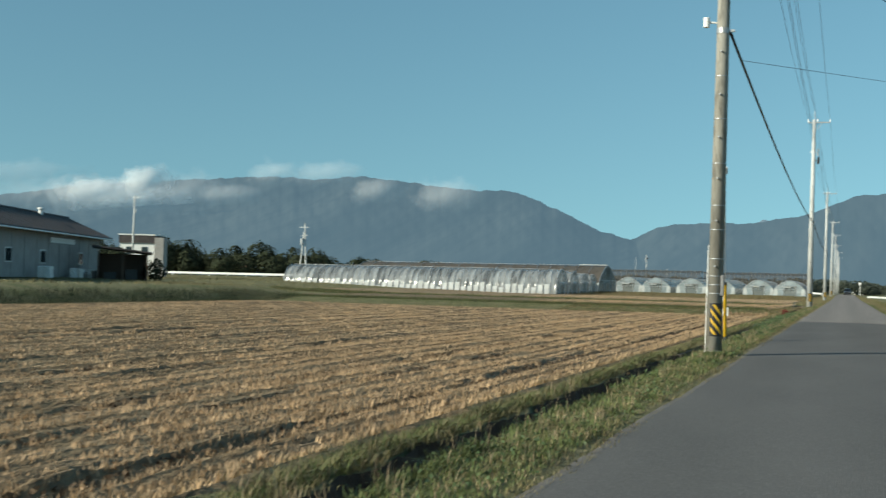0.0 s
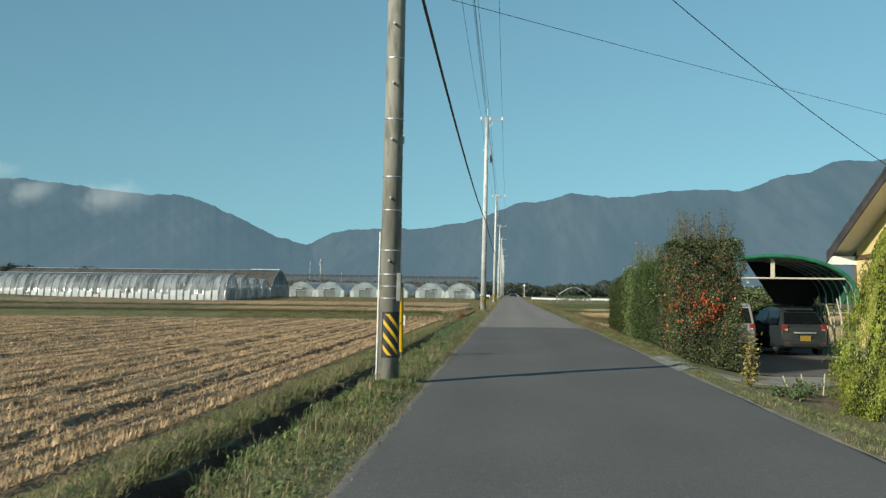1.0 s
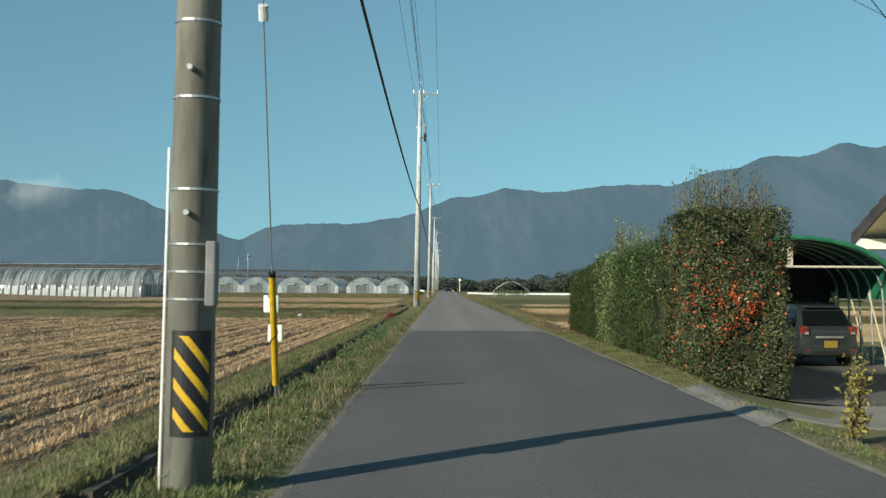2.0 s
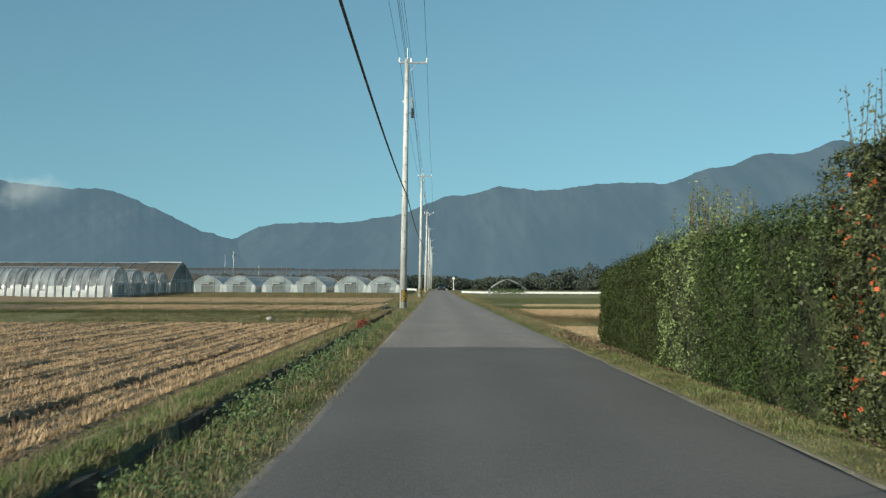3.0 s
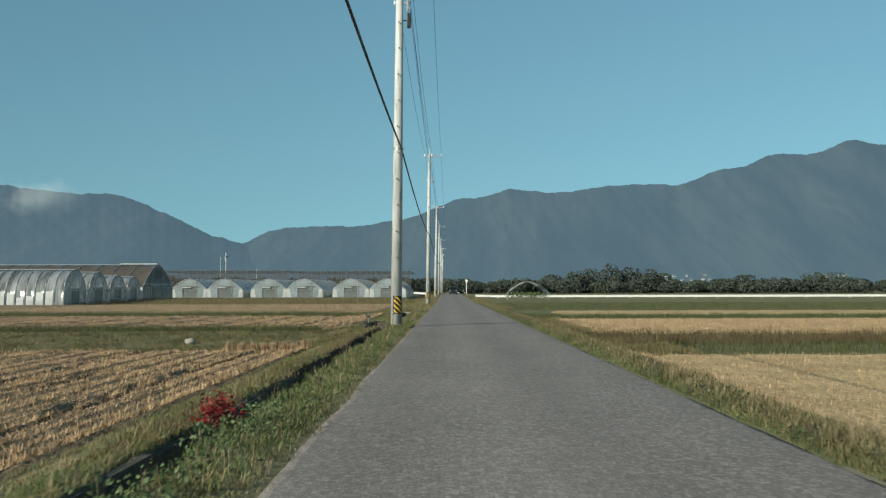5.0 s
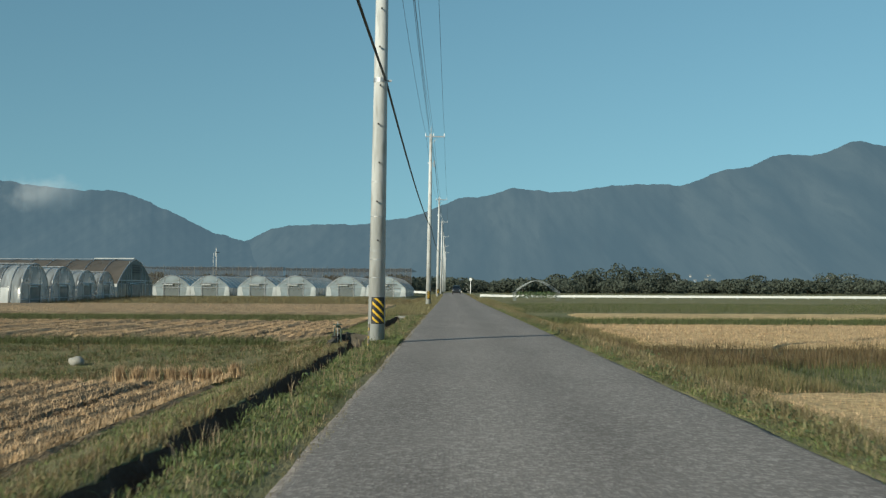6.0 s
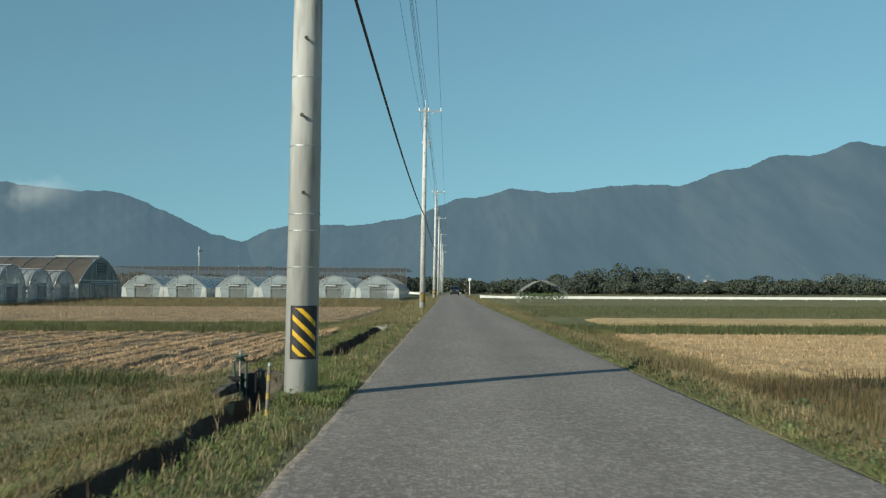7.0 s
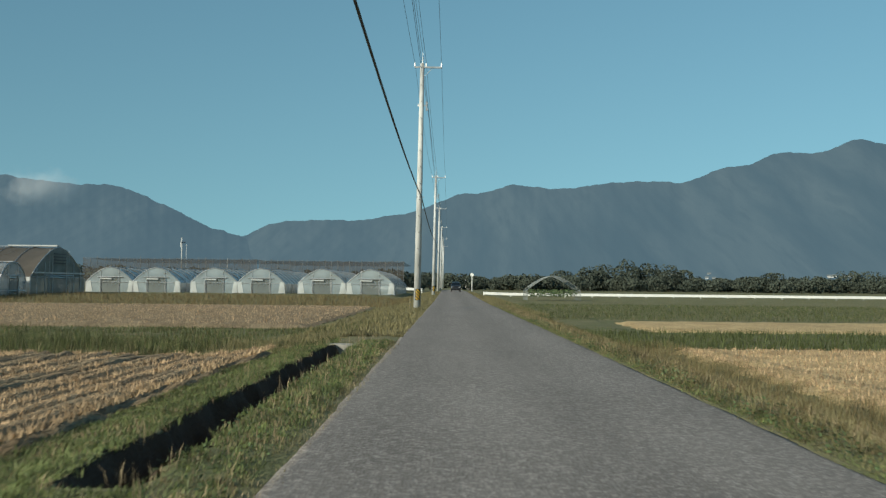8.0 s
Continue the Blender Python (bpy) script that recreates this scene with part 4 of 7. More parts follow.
for s, name in ((1, "roof"), (-1, "roof")):
    ye = (HY1 if s > 0 else HY0) + s * 0.62
    zr, ze = ridge_z + 0.22, EAVE + 0.22 - 0.62 * PITCH
    rf = Mesh()
    rf.add([(HX - 0.75, HYR, zr), (20.6, HYR, zr), (20.6, ye, ze), (HX - 0.75, ye, ze), (HX - 0.75, HYR, zr + 0.1), (20.6, HYR, zr + 0.1), (20.6, ye, ze + 0.1), (HX - 0.75, ye, ze + 0.1)],
           [(0, 3, 2, 1), (4, 5, 6, 7), (0, 1, 5, 4), (1, 2, 6, 5), (2, 3, 7, 6), (3, 0, 4, 7)])
    roof = part(name, rf, ROOF, house)
    L = math.hypot(HYR - ye, zr - ze)
    for k in range(11):
        f0, f1 = k / 11, (k + 0.93) / 11
        y0, y1, z0, z1 = HYR + (ye - HYR) * f0, HYR + (ye - HYR) * f1, zr + (ze - zr) * f0, zr + (ze - zr) * f1
        part("tile_course", Mesh().add([(HX - 0.78, y0, z0 + 0.11), (20.6, y0, z0 + 0.11), (20.6, y1, z1 + 0.16), (HX - 0.78, y1, z1 + 0.16), (HX - 0.78, y0, z0 + 0.02), (HX - 0.78, y1, z1 + 0.02)],
                                       [(0, 1, 2, 3), (4, 0, 3, 5)]), ROOF, roof)
    part("soffit", Mesh().add([(HX - 0.72, HYR, zr - 0.02), (HX + 0.02, HYR, zr - 0.02), (HX + 0.02, ye, ze - 0.02), (HX - 0.72, ye, ze - 0.02)], [(0, 1, 2, 3)]), SOFFIT, house, "cream boarded soffit")
    part("bargeboard", Mesh().add([(HX - 0.77, HYR, zr - 0.2), (HX - 0.77, ye, ze - 0.2), (HX - 0.77, ye, ze + 0.1), (HX - 0.77, HYR, zr + 0.1), (HX - 0.73, HYR, zr - 0.2), (HX - 0.73, ye, ze - 0.2), (HX - 0.73, ye, ze + 0.1), (HX - 0.73, HYR, zr + 0.1)],
                                [(0, 1, 2, 3), (4, 7, 6, 5), (0, 4, 5, 1)]), ROOF, house)
    part("eave_box", Mesh().box(HX - 0.74, HX + 0.02, *(sorted((ye - s * 0.62, ye))), EAVE - 0.28, EAVE - 0.02), WHITE, house, "white boxed eave end")
part("downpipe", Mesh().tube([(HX - 0.1, HY1 + 0.1, EAVE - 0.2), (HX - 0.05, HY1 - 0.05, EAVE - 0.5), (HX - 0.05, HY1 - 0.05, -0.5)], 0.035, 8), TIMBER, house)
part("trim_board", Mesh().box(HX - 0.035, HX, HY0, HY1, 2.42, 2.56), TIMBER, house)
part("trim_board", Mesh().box(HX - 0.035, HX, HYR - 0.09, HYR + 0.09, 2.56, ridge_z - 0.1), TIMBER, house)
win = part("window", Mesh().box(HX - 0.05, HX + 0.1, door_y0, door_y0 + 0.07, door_z0, door_z1).box(HX - 0.05, HX + 0.1, door_y1 - 0.07, door_y1, door_z0, door_z1)
           .box(HX - 0.05, HX + 0.1, door_y0, door_y1, door_z1 - 0.07, door_z1).box(HX - 0.05, HX + 0.1, door_y0, door_y1, door_z0, door_z0 + 0.07)
           .box(HX - 0.03, HX + 0.08, 42.9, 42.98, door_z0, door_z1), TIMBER, house, "brown framed sliding glass door")
for a, b in ((door_y0 + 0.07, 42.9), (42.98, door_y1 - 0.07)):
    part("pane", Mesh().box(HX + 0.02, HX + 0.03, a, b, door_z0 + 0.07, door_z1 - 0.07), GLASS, win)
part("curtain", Mesh().add([(HX + 0.10 + 0.03 * (k % 2), 41.7 + k * 0.06, z) for z in (door_z0, door_z1) for k in range(10)], [(k, k + 1, k + 11, k + 10) for k in range(9)]), SOFFIT, win, "pale green curtain")
part("curtain", Mesh().add([(HX + 0.10 + 0.03 * (k % 2), 43.6 + k * 0.06, z) for z in (door_z0, door_z1) for k in range(10)], [(k, k + 1, k + 11, k + 10) for k in range(9)]), SOFFIT, win, "pale green curtain")
part("shutter_box", Mesh().box(HX - 0.22, HX, door_y0 - 0.1, door_y1 + 0.1, door_z1, door_z1 + 0.2, 0.02), TIMBER, house)

# ---- carport ----
TARP = material("green_tarpaulin", (0.018, 0.115, 0.062), (0.028, 0.165, 0.09), 3, 0.6, fine=20, bump=0.4, dist=0.01)
CX, CW, CY0, CY1, CB = 8.05, 2.5, 45.0, 48.9, -0.56
carport = thing("carport", "pipe carport with an arched green tarpaulin roof", "carport")


def arch(n=18, w=CW, top=3.02, shoulder=1.55):
    pts = []
    for k in range(n + 1):
        a = math.pi * k / n
        pts.append((-w * math.cos(a), shoulder + (top - shoulder) * math.sin(a) ** 0.8))
    return pts


prof = arch()
for i, yy in enumerate(np.linspace(CY0, CY1, 6)):
    part("hoop", Mesh().tube([(CX - CW - 0.05, yy, CB - 0.1)] + [(CX + x, yy, CB + z) for x, z in prof] + [(CX + CW + 0.05, yy, CB - 0.1)], 0.028, 8), STEEL, carport)
for x, z in (prof[0], prof[4], prof[9], prof[14], prof[18]):
    part("purlin", Mesh().tube([(CX + x, CY0, CB + z - 0.03), (CX + x, CY1, CB + z - 0.03)], 0.02, 6), STEEL, carport)
sheet = Mesh()
for yy in (CY0 - 0.25, CY1 + 0.1):
    sheet.v += [(CX + x * 1.012, yy, CB + z + 0.04 + 0.01 * math.sin(k * 2.3)) for k, (x, z) in enumerate(prof)]
n = len(prof)
sheet.f = [(k, k + 1, n + k + 1, n + k) for k in range(n - 1)]
sh = part("roof_sheet", sheet, TARP, carport, "green tarpaulin sheet")
sol = sh.modifiers.new("thick", "SOLIDIFY")
sol.thickness = 0.02
part("front_hem", Mesh().tube([(CX + x * 1.012, CY0 - 0.25, CB + z + 0.01) for x, z in prof], 0.06, 8), TARP, carport, "rolled green hem")
part("tie_bar", Mesh().tube([(CX - 2.45, CY0, CB + 2.35), (CX + 2.3, CY0, CB + 2.35)], 0.03, 8), plain("pale_bar", (0.5, 0.47, 0.4), 0.7), carport)
part("king_post", Mesh().box(CX - 0.06, CX + 0.06, CY0 - 0.03, CY0 + 0.03, CB + 2.35, CB + 3.0), plain("pale_board", (0.5, 0.46, 0.38), 0.8), carport)
part("back_sheet", Mesh().add([(CX + x, CY1 - 0.02, CB + z - 0.03) for x, z in prof[9:18]] + [(CX + 2.2, CY1 - 0.02, CB + 1.45), (CX + 0.95, CY1 - 0.02, CB + 1.55)], [tuple(range(11))]), plain("dark_net", (0.03, 0.032, 0.034), 0.9), carport, "dark mesh at the carport's back")
for k in range(3):
    part("side_brace", Mesh().tube([(CX + CW - 0.05, 45.4 + k * 1.2, CB), (CX + CW - 0.35, 45.8 + k * 1.3, CB + 1.75)], 0.02, 6), plain("bamboo_%s" % "abc"[k], (0.5, 0.45, 0.33), 0.7), carport)

# ---- cars ----
CAR_GLASS = plain("tinted_car_glass", (0.006, 0.008, 0.01), 0.04, 0.0, 0.6, var=0.02)
TAIL = plain("tail_light", (0.16, 0.025, 0.02), 0.15)
PLATE = plain("plate_yellow", (0.26, 0.18, 0.03), 0.5)
CHROME = plain("lamp_chrome", (0.75, 0.76, 0.78), 0.15, 0.8)


def car(label, x, y, rz, paint, L=3.39, W=1.475, H=1.5, boxy=0.0, plate=PLATE, z=None):
    """A small car, its tail towards -y before turning; profile swept across its width."""
    z0 = float(ground_z(x, y)) + 0.05 if z is None else z
    c = thing("car", label, "car", "", (x, y, z0), rz)
    prof = [(0.02, 0.28), (0.0, 0.55), (0.05, 0.84), (0.12, 0.94), (0.42 - 0.3 * boxy, H - 0.16 + 0.06 * boxy), (0.62 - 0.35 * boxy, H - 0.04), (1.25, H), (1.9 + 0.4 * boxy, H - 0.07),
            (2.62 + 0.35 * boxy, 0.97), (3.2 + 0.1 * boxy, 0.82), (L - 0.03, 0.62), (L, 0.32), (L - 0.1, 0.2), (0.12, 0.2)]
    m = Mesh()
    cols = (-1.0, -0.93, 0.93, 1.0)
    nP = len(prof)
    for cx in cols:
        for (py, pz) in prof:
            tuck = 1 - 0.27 * max(0, (pz - 0.9)) / 0.6 * (1 - 0.4 * boxy)
            inset = 0.03 if abs(cx) == 1.0 else 0.0
            yy = py + (inset if py < L / 2 else -inset)
            m.v.append((cx * W / 2 * tuck, yy, pz - (inset * 0.6 if pz > H - 0.12 else 0)))
    for i in range(3):
        for k in range(nP):
            a, b = i * nP + k, i * nP + (k + 1) % nP
            m.f.append((a, b, b + nP, a + nP))
    m.f += [tuple(range(nP)), tuple(3 * nP + k for k in range(nP))[::-1]]
    body = part("body", m, paint, c, smooth=True)
    bev = body.modifiers.new("round", "BEVEL")
    bev.width, bev.segments, bev.limit_method, bev.angle_limit = 0.05, 3, "ANGLE", radians(22)
    part("rear_window", Mesh().add([(sx * W / 2 * t, yy, zz) for zz, yy, t in ((0.97, 0.118 - 0.02 * boxy, 0.84), (H - 0.18, 0.385 - 0.29 * boxy, 0.7)) for sx in (-1, 1)], [(0, 1, 3, 2)]), CAR_GLASS, c)
    part("windscreen", Mesh().add([(sx * W / 2 * t, yy, zz) for zz, yy, t in ((1.0, 2.60 + 0.35 * boxy, 0.86), (H - 0.12, 2.02 + 0.4 * boxy, 0.72)) for sx in (-1, 1)], [(0, 1, 3, 2)]), CAR_GLASS, c)
    for s in (-1, 1):
        for (a0, a1) in ((0.42, 1.18), (1.28, 2.1)):
            tk = lambda zz: s * (W / 2 * (1 - 0.27 * (zz - 0.9) / 0.6 * (1 - 0.4 * boxy)) + 0.006)
            part("side_window", Mesh().add([(tk(0.95), a0, 0.95), (tk(0.95), a1 + 0.12, 0.95), (tk(H - 0.14), a1 - 0.02, H - 0.14), (tk(H - 0.14), a0 + 0.06, H - 0.14)], [(0, 1, 2, 3)]), CAR_GLASS, c)
        lamp = part("tail_lamp", Mesh().box(s * W / 2 * 0.86 - 0.09, s * W / 2 * 0.86 + 0.09, -0.015, 0.14, 0.74, 0.95, 0.03), TAIL, c, "red tail lamp")
        part("reversing_lens", Mesh().box(s * W / 2 * 0.82 - 0.05, s * W / 2 * 0.82 + 0.05, -0.022, 0.0, 0.75, 0.82, 0.006), CHROME, lamp, "clear lens")
        part("bumper_reflector", Mesh().box(s * W / 2 * 0.8 - 0.07, s * W / 2 * 0.8 + 0.07, -0.058, -0.045, 0.36, 0.40), TAIL, c)
        part("headlamp", Mesh().box(s * W / 2 * 0.78 - 0.13, s * W / 2 * 0.78 + 0.13, L - 0.16, L - 0.01, 0.62, 0.76, 0.02), CHROME, c)
        part("mirror", Mesh().box(s * (W / 2 + 0.02), s * (W / 2 + 0.2), 2.12, 2.24, 0.92, 1.06, 0.02), paint, c)
        for wy in (0.52, L - 0.62):
            wx = s * (W / 2 - 0.09)
            wheel = part("wheel", Mesh().tube([(wx - 0.08, wy, 0.27), (wx + 0.08, wy, 0.27)], 0.27, 20), RUBBER, c)
            part("rim", Mesh().tube([(wx + s * 0.075, wy, 0.27), (wx + s * 0.088, wy, 0.27)], 0.18, 16), STEEL, wheel)
    part("bumper", Mesh().box(-W / 2 * 0.97, W / 2 * 0.97, -0.05, 0.1, 0.26, 0.52, 0.03), paint, c)
    part("bumper_grille", Mesh().box(-W / 2 * 0.62, W / 2 * 0.62, -0.056, -0.04, 0.27, 0.36, 0.006), BLACK, c, "black lower bumper insert")
    part("garnish", Mesh().box(-0.36, 0.36, -0.03, 0.02, 0.66, 0.72, 0.012), CHROME, c, "bright strip above the plate")
    part("wiper", Mesh().tube([(0.0, 0.1, 0.97), (0.3, 0.14, 1.02)], 0.01, 6), BLACK, c)
    part("roof_spoiler", Mesh().box(-W / 2 * 0.62, W / 2 * 0.62, 0.36 - 0.3 * boxy, 0.62 - 0.3 * boxy, H - 0.12, H - 0.05, 0.02), paint, c)
    part("number_plate", Mesh().box(-0.17, 0.17, -0.065, -0.05, 0.44, 0.61), plate, c, "plain plate with no readable writing")
    return c


car("dark blue-grey small hatchback parked under the carport", 9.15, 45.5, 10, plain("dark_blue_grey_paint", (0.035, 0.045, 0.052), 0.2, 0.3, 0.6, var=0.04))
car("silver small van parked under the carport beside the hatchback", 6.95, 45.6, 2, plain("silver_paint", (0.42, 0.43, 0.45), 0.35, 0.4), H=1.62, boxy=1.0)


# ---- ditch ----
def channel(y0, y1, label):
    t = thing("drainage_channel", label, "ditch", "roadside drainage channels", kind="structure")
    nseg = max(1, round((y1 - y0) / 2.0))
    for k in range(nseg):
        a, b = y0 + (y1 - y0) * k / nseg + 0.006, y0 + (y1 - y0) * (k + 1) / nseg - 0.006
        dx = 0.022 * math.sin(k * 2.7) + 0.012 * math.sin(k * 5.3)
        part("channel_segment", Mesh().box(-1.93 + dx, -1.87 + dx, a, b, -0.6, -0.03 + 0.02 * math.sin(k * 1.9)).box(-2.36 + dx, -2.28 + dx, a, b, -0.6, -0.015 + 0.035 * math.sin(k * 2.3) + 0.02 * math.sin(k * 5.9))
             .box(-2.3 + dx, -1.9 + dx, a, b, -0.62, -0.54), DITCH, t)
    return t


channel(25.2, 66.0, "narrow dark concrete drainage channel beside the road")


def earth_ditch(y0, y1, label):
    """Crumbling earth walls and floor of a dug ditch."""
    t = thing("earth_ditch", label, "ditch", "roadside drainage channels", kind="structure")
    ys = np.arange(y0, y1, 0.09)
    for side, edge in ((1, lambda y: -1.885 + ditch_right(y)), (-1, lambda y: -2.325 + ditch_left(y))):
        m, rows = Mesh(), 8
        for y in ys:
            for k in range(rows):
                f = k / (rows - 1)
                p = Vector((0, y * 4.1, f * 2.4 + side * 9))
                lump = 0.07 * noise.noise(p) + 0.045 * noise.noise(p * 2.7)
                x = float(edge(y)) - side * (0.015 + 0.10 * min(1, 3 * f)) + 0.6 * lump * min(1, 2.5 * f + 0.25)
                m.v.append((x, y + 0.03 * noise.noise(p * 3), 0.028 - 0.62 * f + 0.03 * noise.noise(p * 2)))
        m.f = [(j * rows + k, j * rows + k + 1, (j + 1) * rows + k + 1, (j + 1) * rows + k) for j in range(len(ys) - 1) for k in range(rows - 1)]
        part("ditch_bank", m, WET_EARTH, t, smooth=True)
    part("ditch_floor", Mesh().rough_box(-2.55, -1.8, y0, y1, -0.7, -0.55, 0.04, 12), WET_EARTH, t)


earth_ditch(8.2, 25.2, "dark earth ditch with crumbling banks beside the road")
earth_ditch(66.0, 87.1, "dark earth ditch with uneven banks beside the road")
earth_ditch(94.9, 111.2, "dark eroded earth ditch beside the field")
tagged(part("culvert_slab", Mesh().rough_box(-2.5, -1.8, 111.1, 111.5, -0.3, 0.035, 0.02), CONCRETE), "pale concrete slab at the channel's end", "slab")

GATE_GREEN = plain("green_paint", (0.055, 0.085, 0.068), 0.7)
basin = thing("intake_basin", "concrete intake basin with crumbling edges, coloured dark for its shaded hole", "basin", at=(-2.45, 89.0, 0), kind="structure")
for x0, x1, y0, y1, zt in ((-0.52, -0.4, -0.72, 0.74, 0.0), (0.38, 0.48, -0.6, 0.74, 0.02), (-0.5, 0.38, 0.62, 0.78, 0.12)):
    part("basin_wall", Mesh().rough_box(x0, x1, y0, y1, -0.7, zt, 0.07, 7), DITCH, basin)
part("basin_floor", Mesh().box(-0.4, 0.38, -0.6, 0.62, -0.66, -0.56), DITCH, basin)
gate = thing("sluice_gate", "irrigation sluice gate with a green hand wheel and frame", "sluice gate", at=(-2.82, 89.4, 0.0), rz=20)
gate.scale = (0.68, 0.8, 0.96)
part("frame", Mesh().tube([(-0.11, 0, 0.06), (-0.12, 0, 0.27), (-0.07, 0, 0.32), (0.07, 0, 0.32), (0.12, 0, 0.27), (0.12, 0, -0.5)], 0.028, 8), GATE_GREEN, gate, "green painted pipe frame")
part("foot_plate", Mesh().box(-0.24, 0.0, -0.08, 0.08, 0.06, 0.085), RUBBER, gate, "rusty dark foot plate")
part("gate_plate", Mesh().box(0.02, 0.34, 0.05, 0.075, -0.56, 0.12), RUBBER, gate, "dark rusty gate plate")
part("spindle", Mesh().tube([(0, 0, -0.5), (0, 0, 0.46)], 0.016, 8), STEEL, gate)
part("handwheel", Mesh().tube([(0.16 * math.cos(k * math.pi / 8), 0.16 * math.sin(k * math.pi / 8), 0.37) for k in range(17)], 0.014, 6)
     .tube([(-0.16, 0, 0.37), (0.16, 0, 0.37)], 0.012, 6).tube([(0, -0.16, 0.37), (0, 0.16, 0.37)], 0.012, 6), GATE_GREEN, gate, "green painted hand wheel")
part("bearing", Mesh().tube([(0, 0, 0.30), (0, 0, 0.37)], 0.05, 10, 0.04), GATE_GREEN, gate)


STAKE_GREY = plain("stake_grey", (0.17, 0.15, 0.12), 0.7)
OCHRE = plain("faded_yellow", (0.36, 0.26, 0.06), 0.6)


def marker_post(x, y, label, h=0.55):
    t = thing("marker_post", label, "marker post", "", (x, y, float(ground_z(x, y))), 20)
    t.rotation_euler.y = 0.05
    part("post", Mesh().tube([(0, 0, -0.1), (0, 0, h)], 0.018, 10), STAKE_GREY, t)
    for z in (0.03, 0.19, 0.36):
        part("yellow_ring", Mesh().tube([(0, 0, z), (0, 0, z + 0.055)], 0.0195, 10), OCHRE, t, "faded yellow ring")
    part("cap", Mesh().tube([(0, 0, h), (0, 0, h + 0.03)], 0.019, 10, 0.012), STEEL, t)


marker_post(-1.75, 84.95, "grey stake with yellow rings at the ditch", 0.5)
marker_post(-1.98, 145.0, "short pale roadside marker stake", 0.5)

# ---- guy wire of the first pole ----
guy = thing("guy_anchor", "guy wire with a yellow guard tube and white insulator ball", "guy wire", at=(-2.07, 31.35, 0.0))
on = lambda z: (0.044 * z, -0.59 * z, z)
part("anchor_rod", Mesh().tube([on(-0.1), on(0.2)], 0.018, 10), STEEL, guy)
part("guard_tube", Mesh().tube([on(0.12), on(1.36)], 0.038, 14), YELLOW, guy, "yellow plastic guard tube")
part("black_wrap", Mesh().tube([(on(0.5 + 0.025 * k)[0] + 0.04 * math.cos(k * 0.7), on(0.5 + 0.025 * k)[1] + 0.04 * math.sin(k * 0.7), 0.5 + 0.025 * k) for k in range(12)], 0.009, 5), BLACK, guy, "black spiral tie")
part("end_cap", Mesh().tube([on(1.35), on(1.39)], 0.04, 14), BLACK, guy)
part("stay_wire", Mesh().tube([on(1.3), on(3.8), on(10.5)], 0.008, 6), STEEL, guy)
part("insulator_ball", Mesh().tube([on(3.80), on(3.83), on(3.9), on(3.93)], 0.05, 12), PORCELAIN, guy, "white insulator ball")
mk = thing("stay_marker", "leaning grey stay pipe carrying two white rounded marker plates", "marker", at=(-2.12, 31.95, 0.0))
part("stay_pipe", Mesh().tube([(0, 0.08, -0.1), (0, -0.88, 1.14)], 0.016, 8), STEEL, mk)
for z, dx in ((1.04, 0.02), (0.70, 0.03)):
    part("plate", Mesh().box(dx - 0.085, dx + 0.085, -0.79 * z - 0.05, -0.79 * z - 0.02, z - 0.10, z + 0.10, 0.014), WHITE, mk, "white rounded marker plate")

# ---- house service wires ----
span("service_line", "thin service line from the pole to the house", hanging((-1.57, 24.95, 8.6), (HX - 0.6, 40.6, 4.55), 0.35, off=False), 0.009, "service lines")
span("service_line", "thin overhead line crossing above the house plot", hanging((-1.45, 27.3, 5.95), (48.9, 89.2, 9.2), 0.5, off=False), 0.005, "service lines")
utility_pole(48.9, 89.2, 0.13, POLE_NEW, "slim concrete pole behind the house plot", arm=False, steps=False, band=False, height=9.9)

# ---- grass ----
def scatter(x0, x1, y0, y1, n, near=0.0, patch=None):
    """Random spots, thicker towards y0 when near is above 0; patch: how far to thin them in clumps."""
    x = rng.uniform(x0, x1, n)
    f = rng.uniform(0, 1, n) ** (1 + near)
    y = y0 + (y1 - y0) * f
    if patch is not None:
        keep = wave(x * 1.9, y * 1.3, patch) + 0.5 * rng.normal(size=n) > -0.25
        x, y = x[keep], y[keep]
    wet = (x < -1.93 + ditch_right(y)) & (x > -2.29 + ditch_left(y)) & ((y < 86.9) | ((y > 94.9) & (y < 111)))
    dry = ~wet & ~((x < -1.98) & (x > -2.9) & (y > 86.9) & (y < 89.6))
    x, y = x[dry], y[dry]
    return x, y, ground_z(x, y)


def grass(name, label, x0, x1, y0, y1, n, h, mat, width=0.011, near=0.6, patch=None, bend=0.6):
    x, y, z = scatter(x0, x1, y0, y1, n, near, patch)
    hh = rng.uniform(*h, len(x)) * (0.75 + 0.35 * wave(x * 0.9, y * 0.7, 3.3))
    stuff(blade_mesh(name, x, y, z, np.maximum(hh, 0.02), mat, width, bend), label)


grass("verge_grass", "short green grass on the roadside verge", -1.9, -1.25, 8, 113, 90000, (0.025, 0.10), GRASS, 0.0035, 0.15, bend=0.75)
grass("verge_grass", "olive grass on the roadside verge", -1.9, -1.06, 8, 113, 40000, (0.03, 0.10), GRASS_OLIVE, 0.003, 0.15, 1.0, bend=0.75)
grass("verge_grass", "dry grass among the green on the roadside verge", -1.42, -1.13, 8, 113, 16000, (0.02, 0.08), GRASS_DRY, 0.003, 0.15, 2.2, bend=1.1)
grass("bank_grass", "green grass on the field bank", -3.4, -2.32, 8, 70, 80000, (0.04, 0.15), GRASS, 0.0035, 0.15, 2.0, bend=0.75)
grass("bank_grass", "olive autumn grass on the field bank", -4.6, -2.32, 8, 113, 80000, (0.03, 0.12), GRASS_OLIVE, 0.0033, 0.15, bend=0.75)
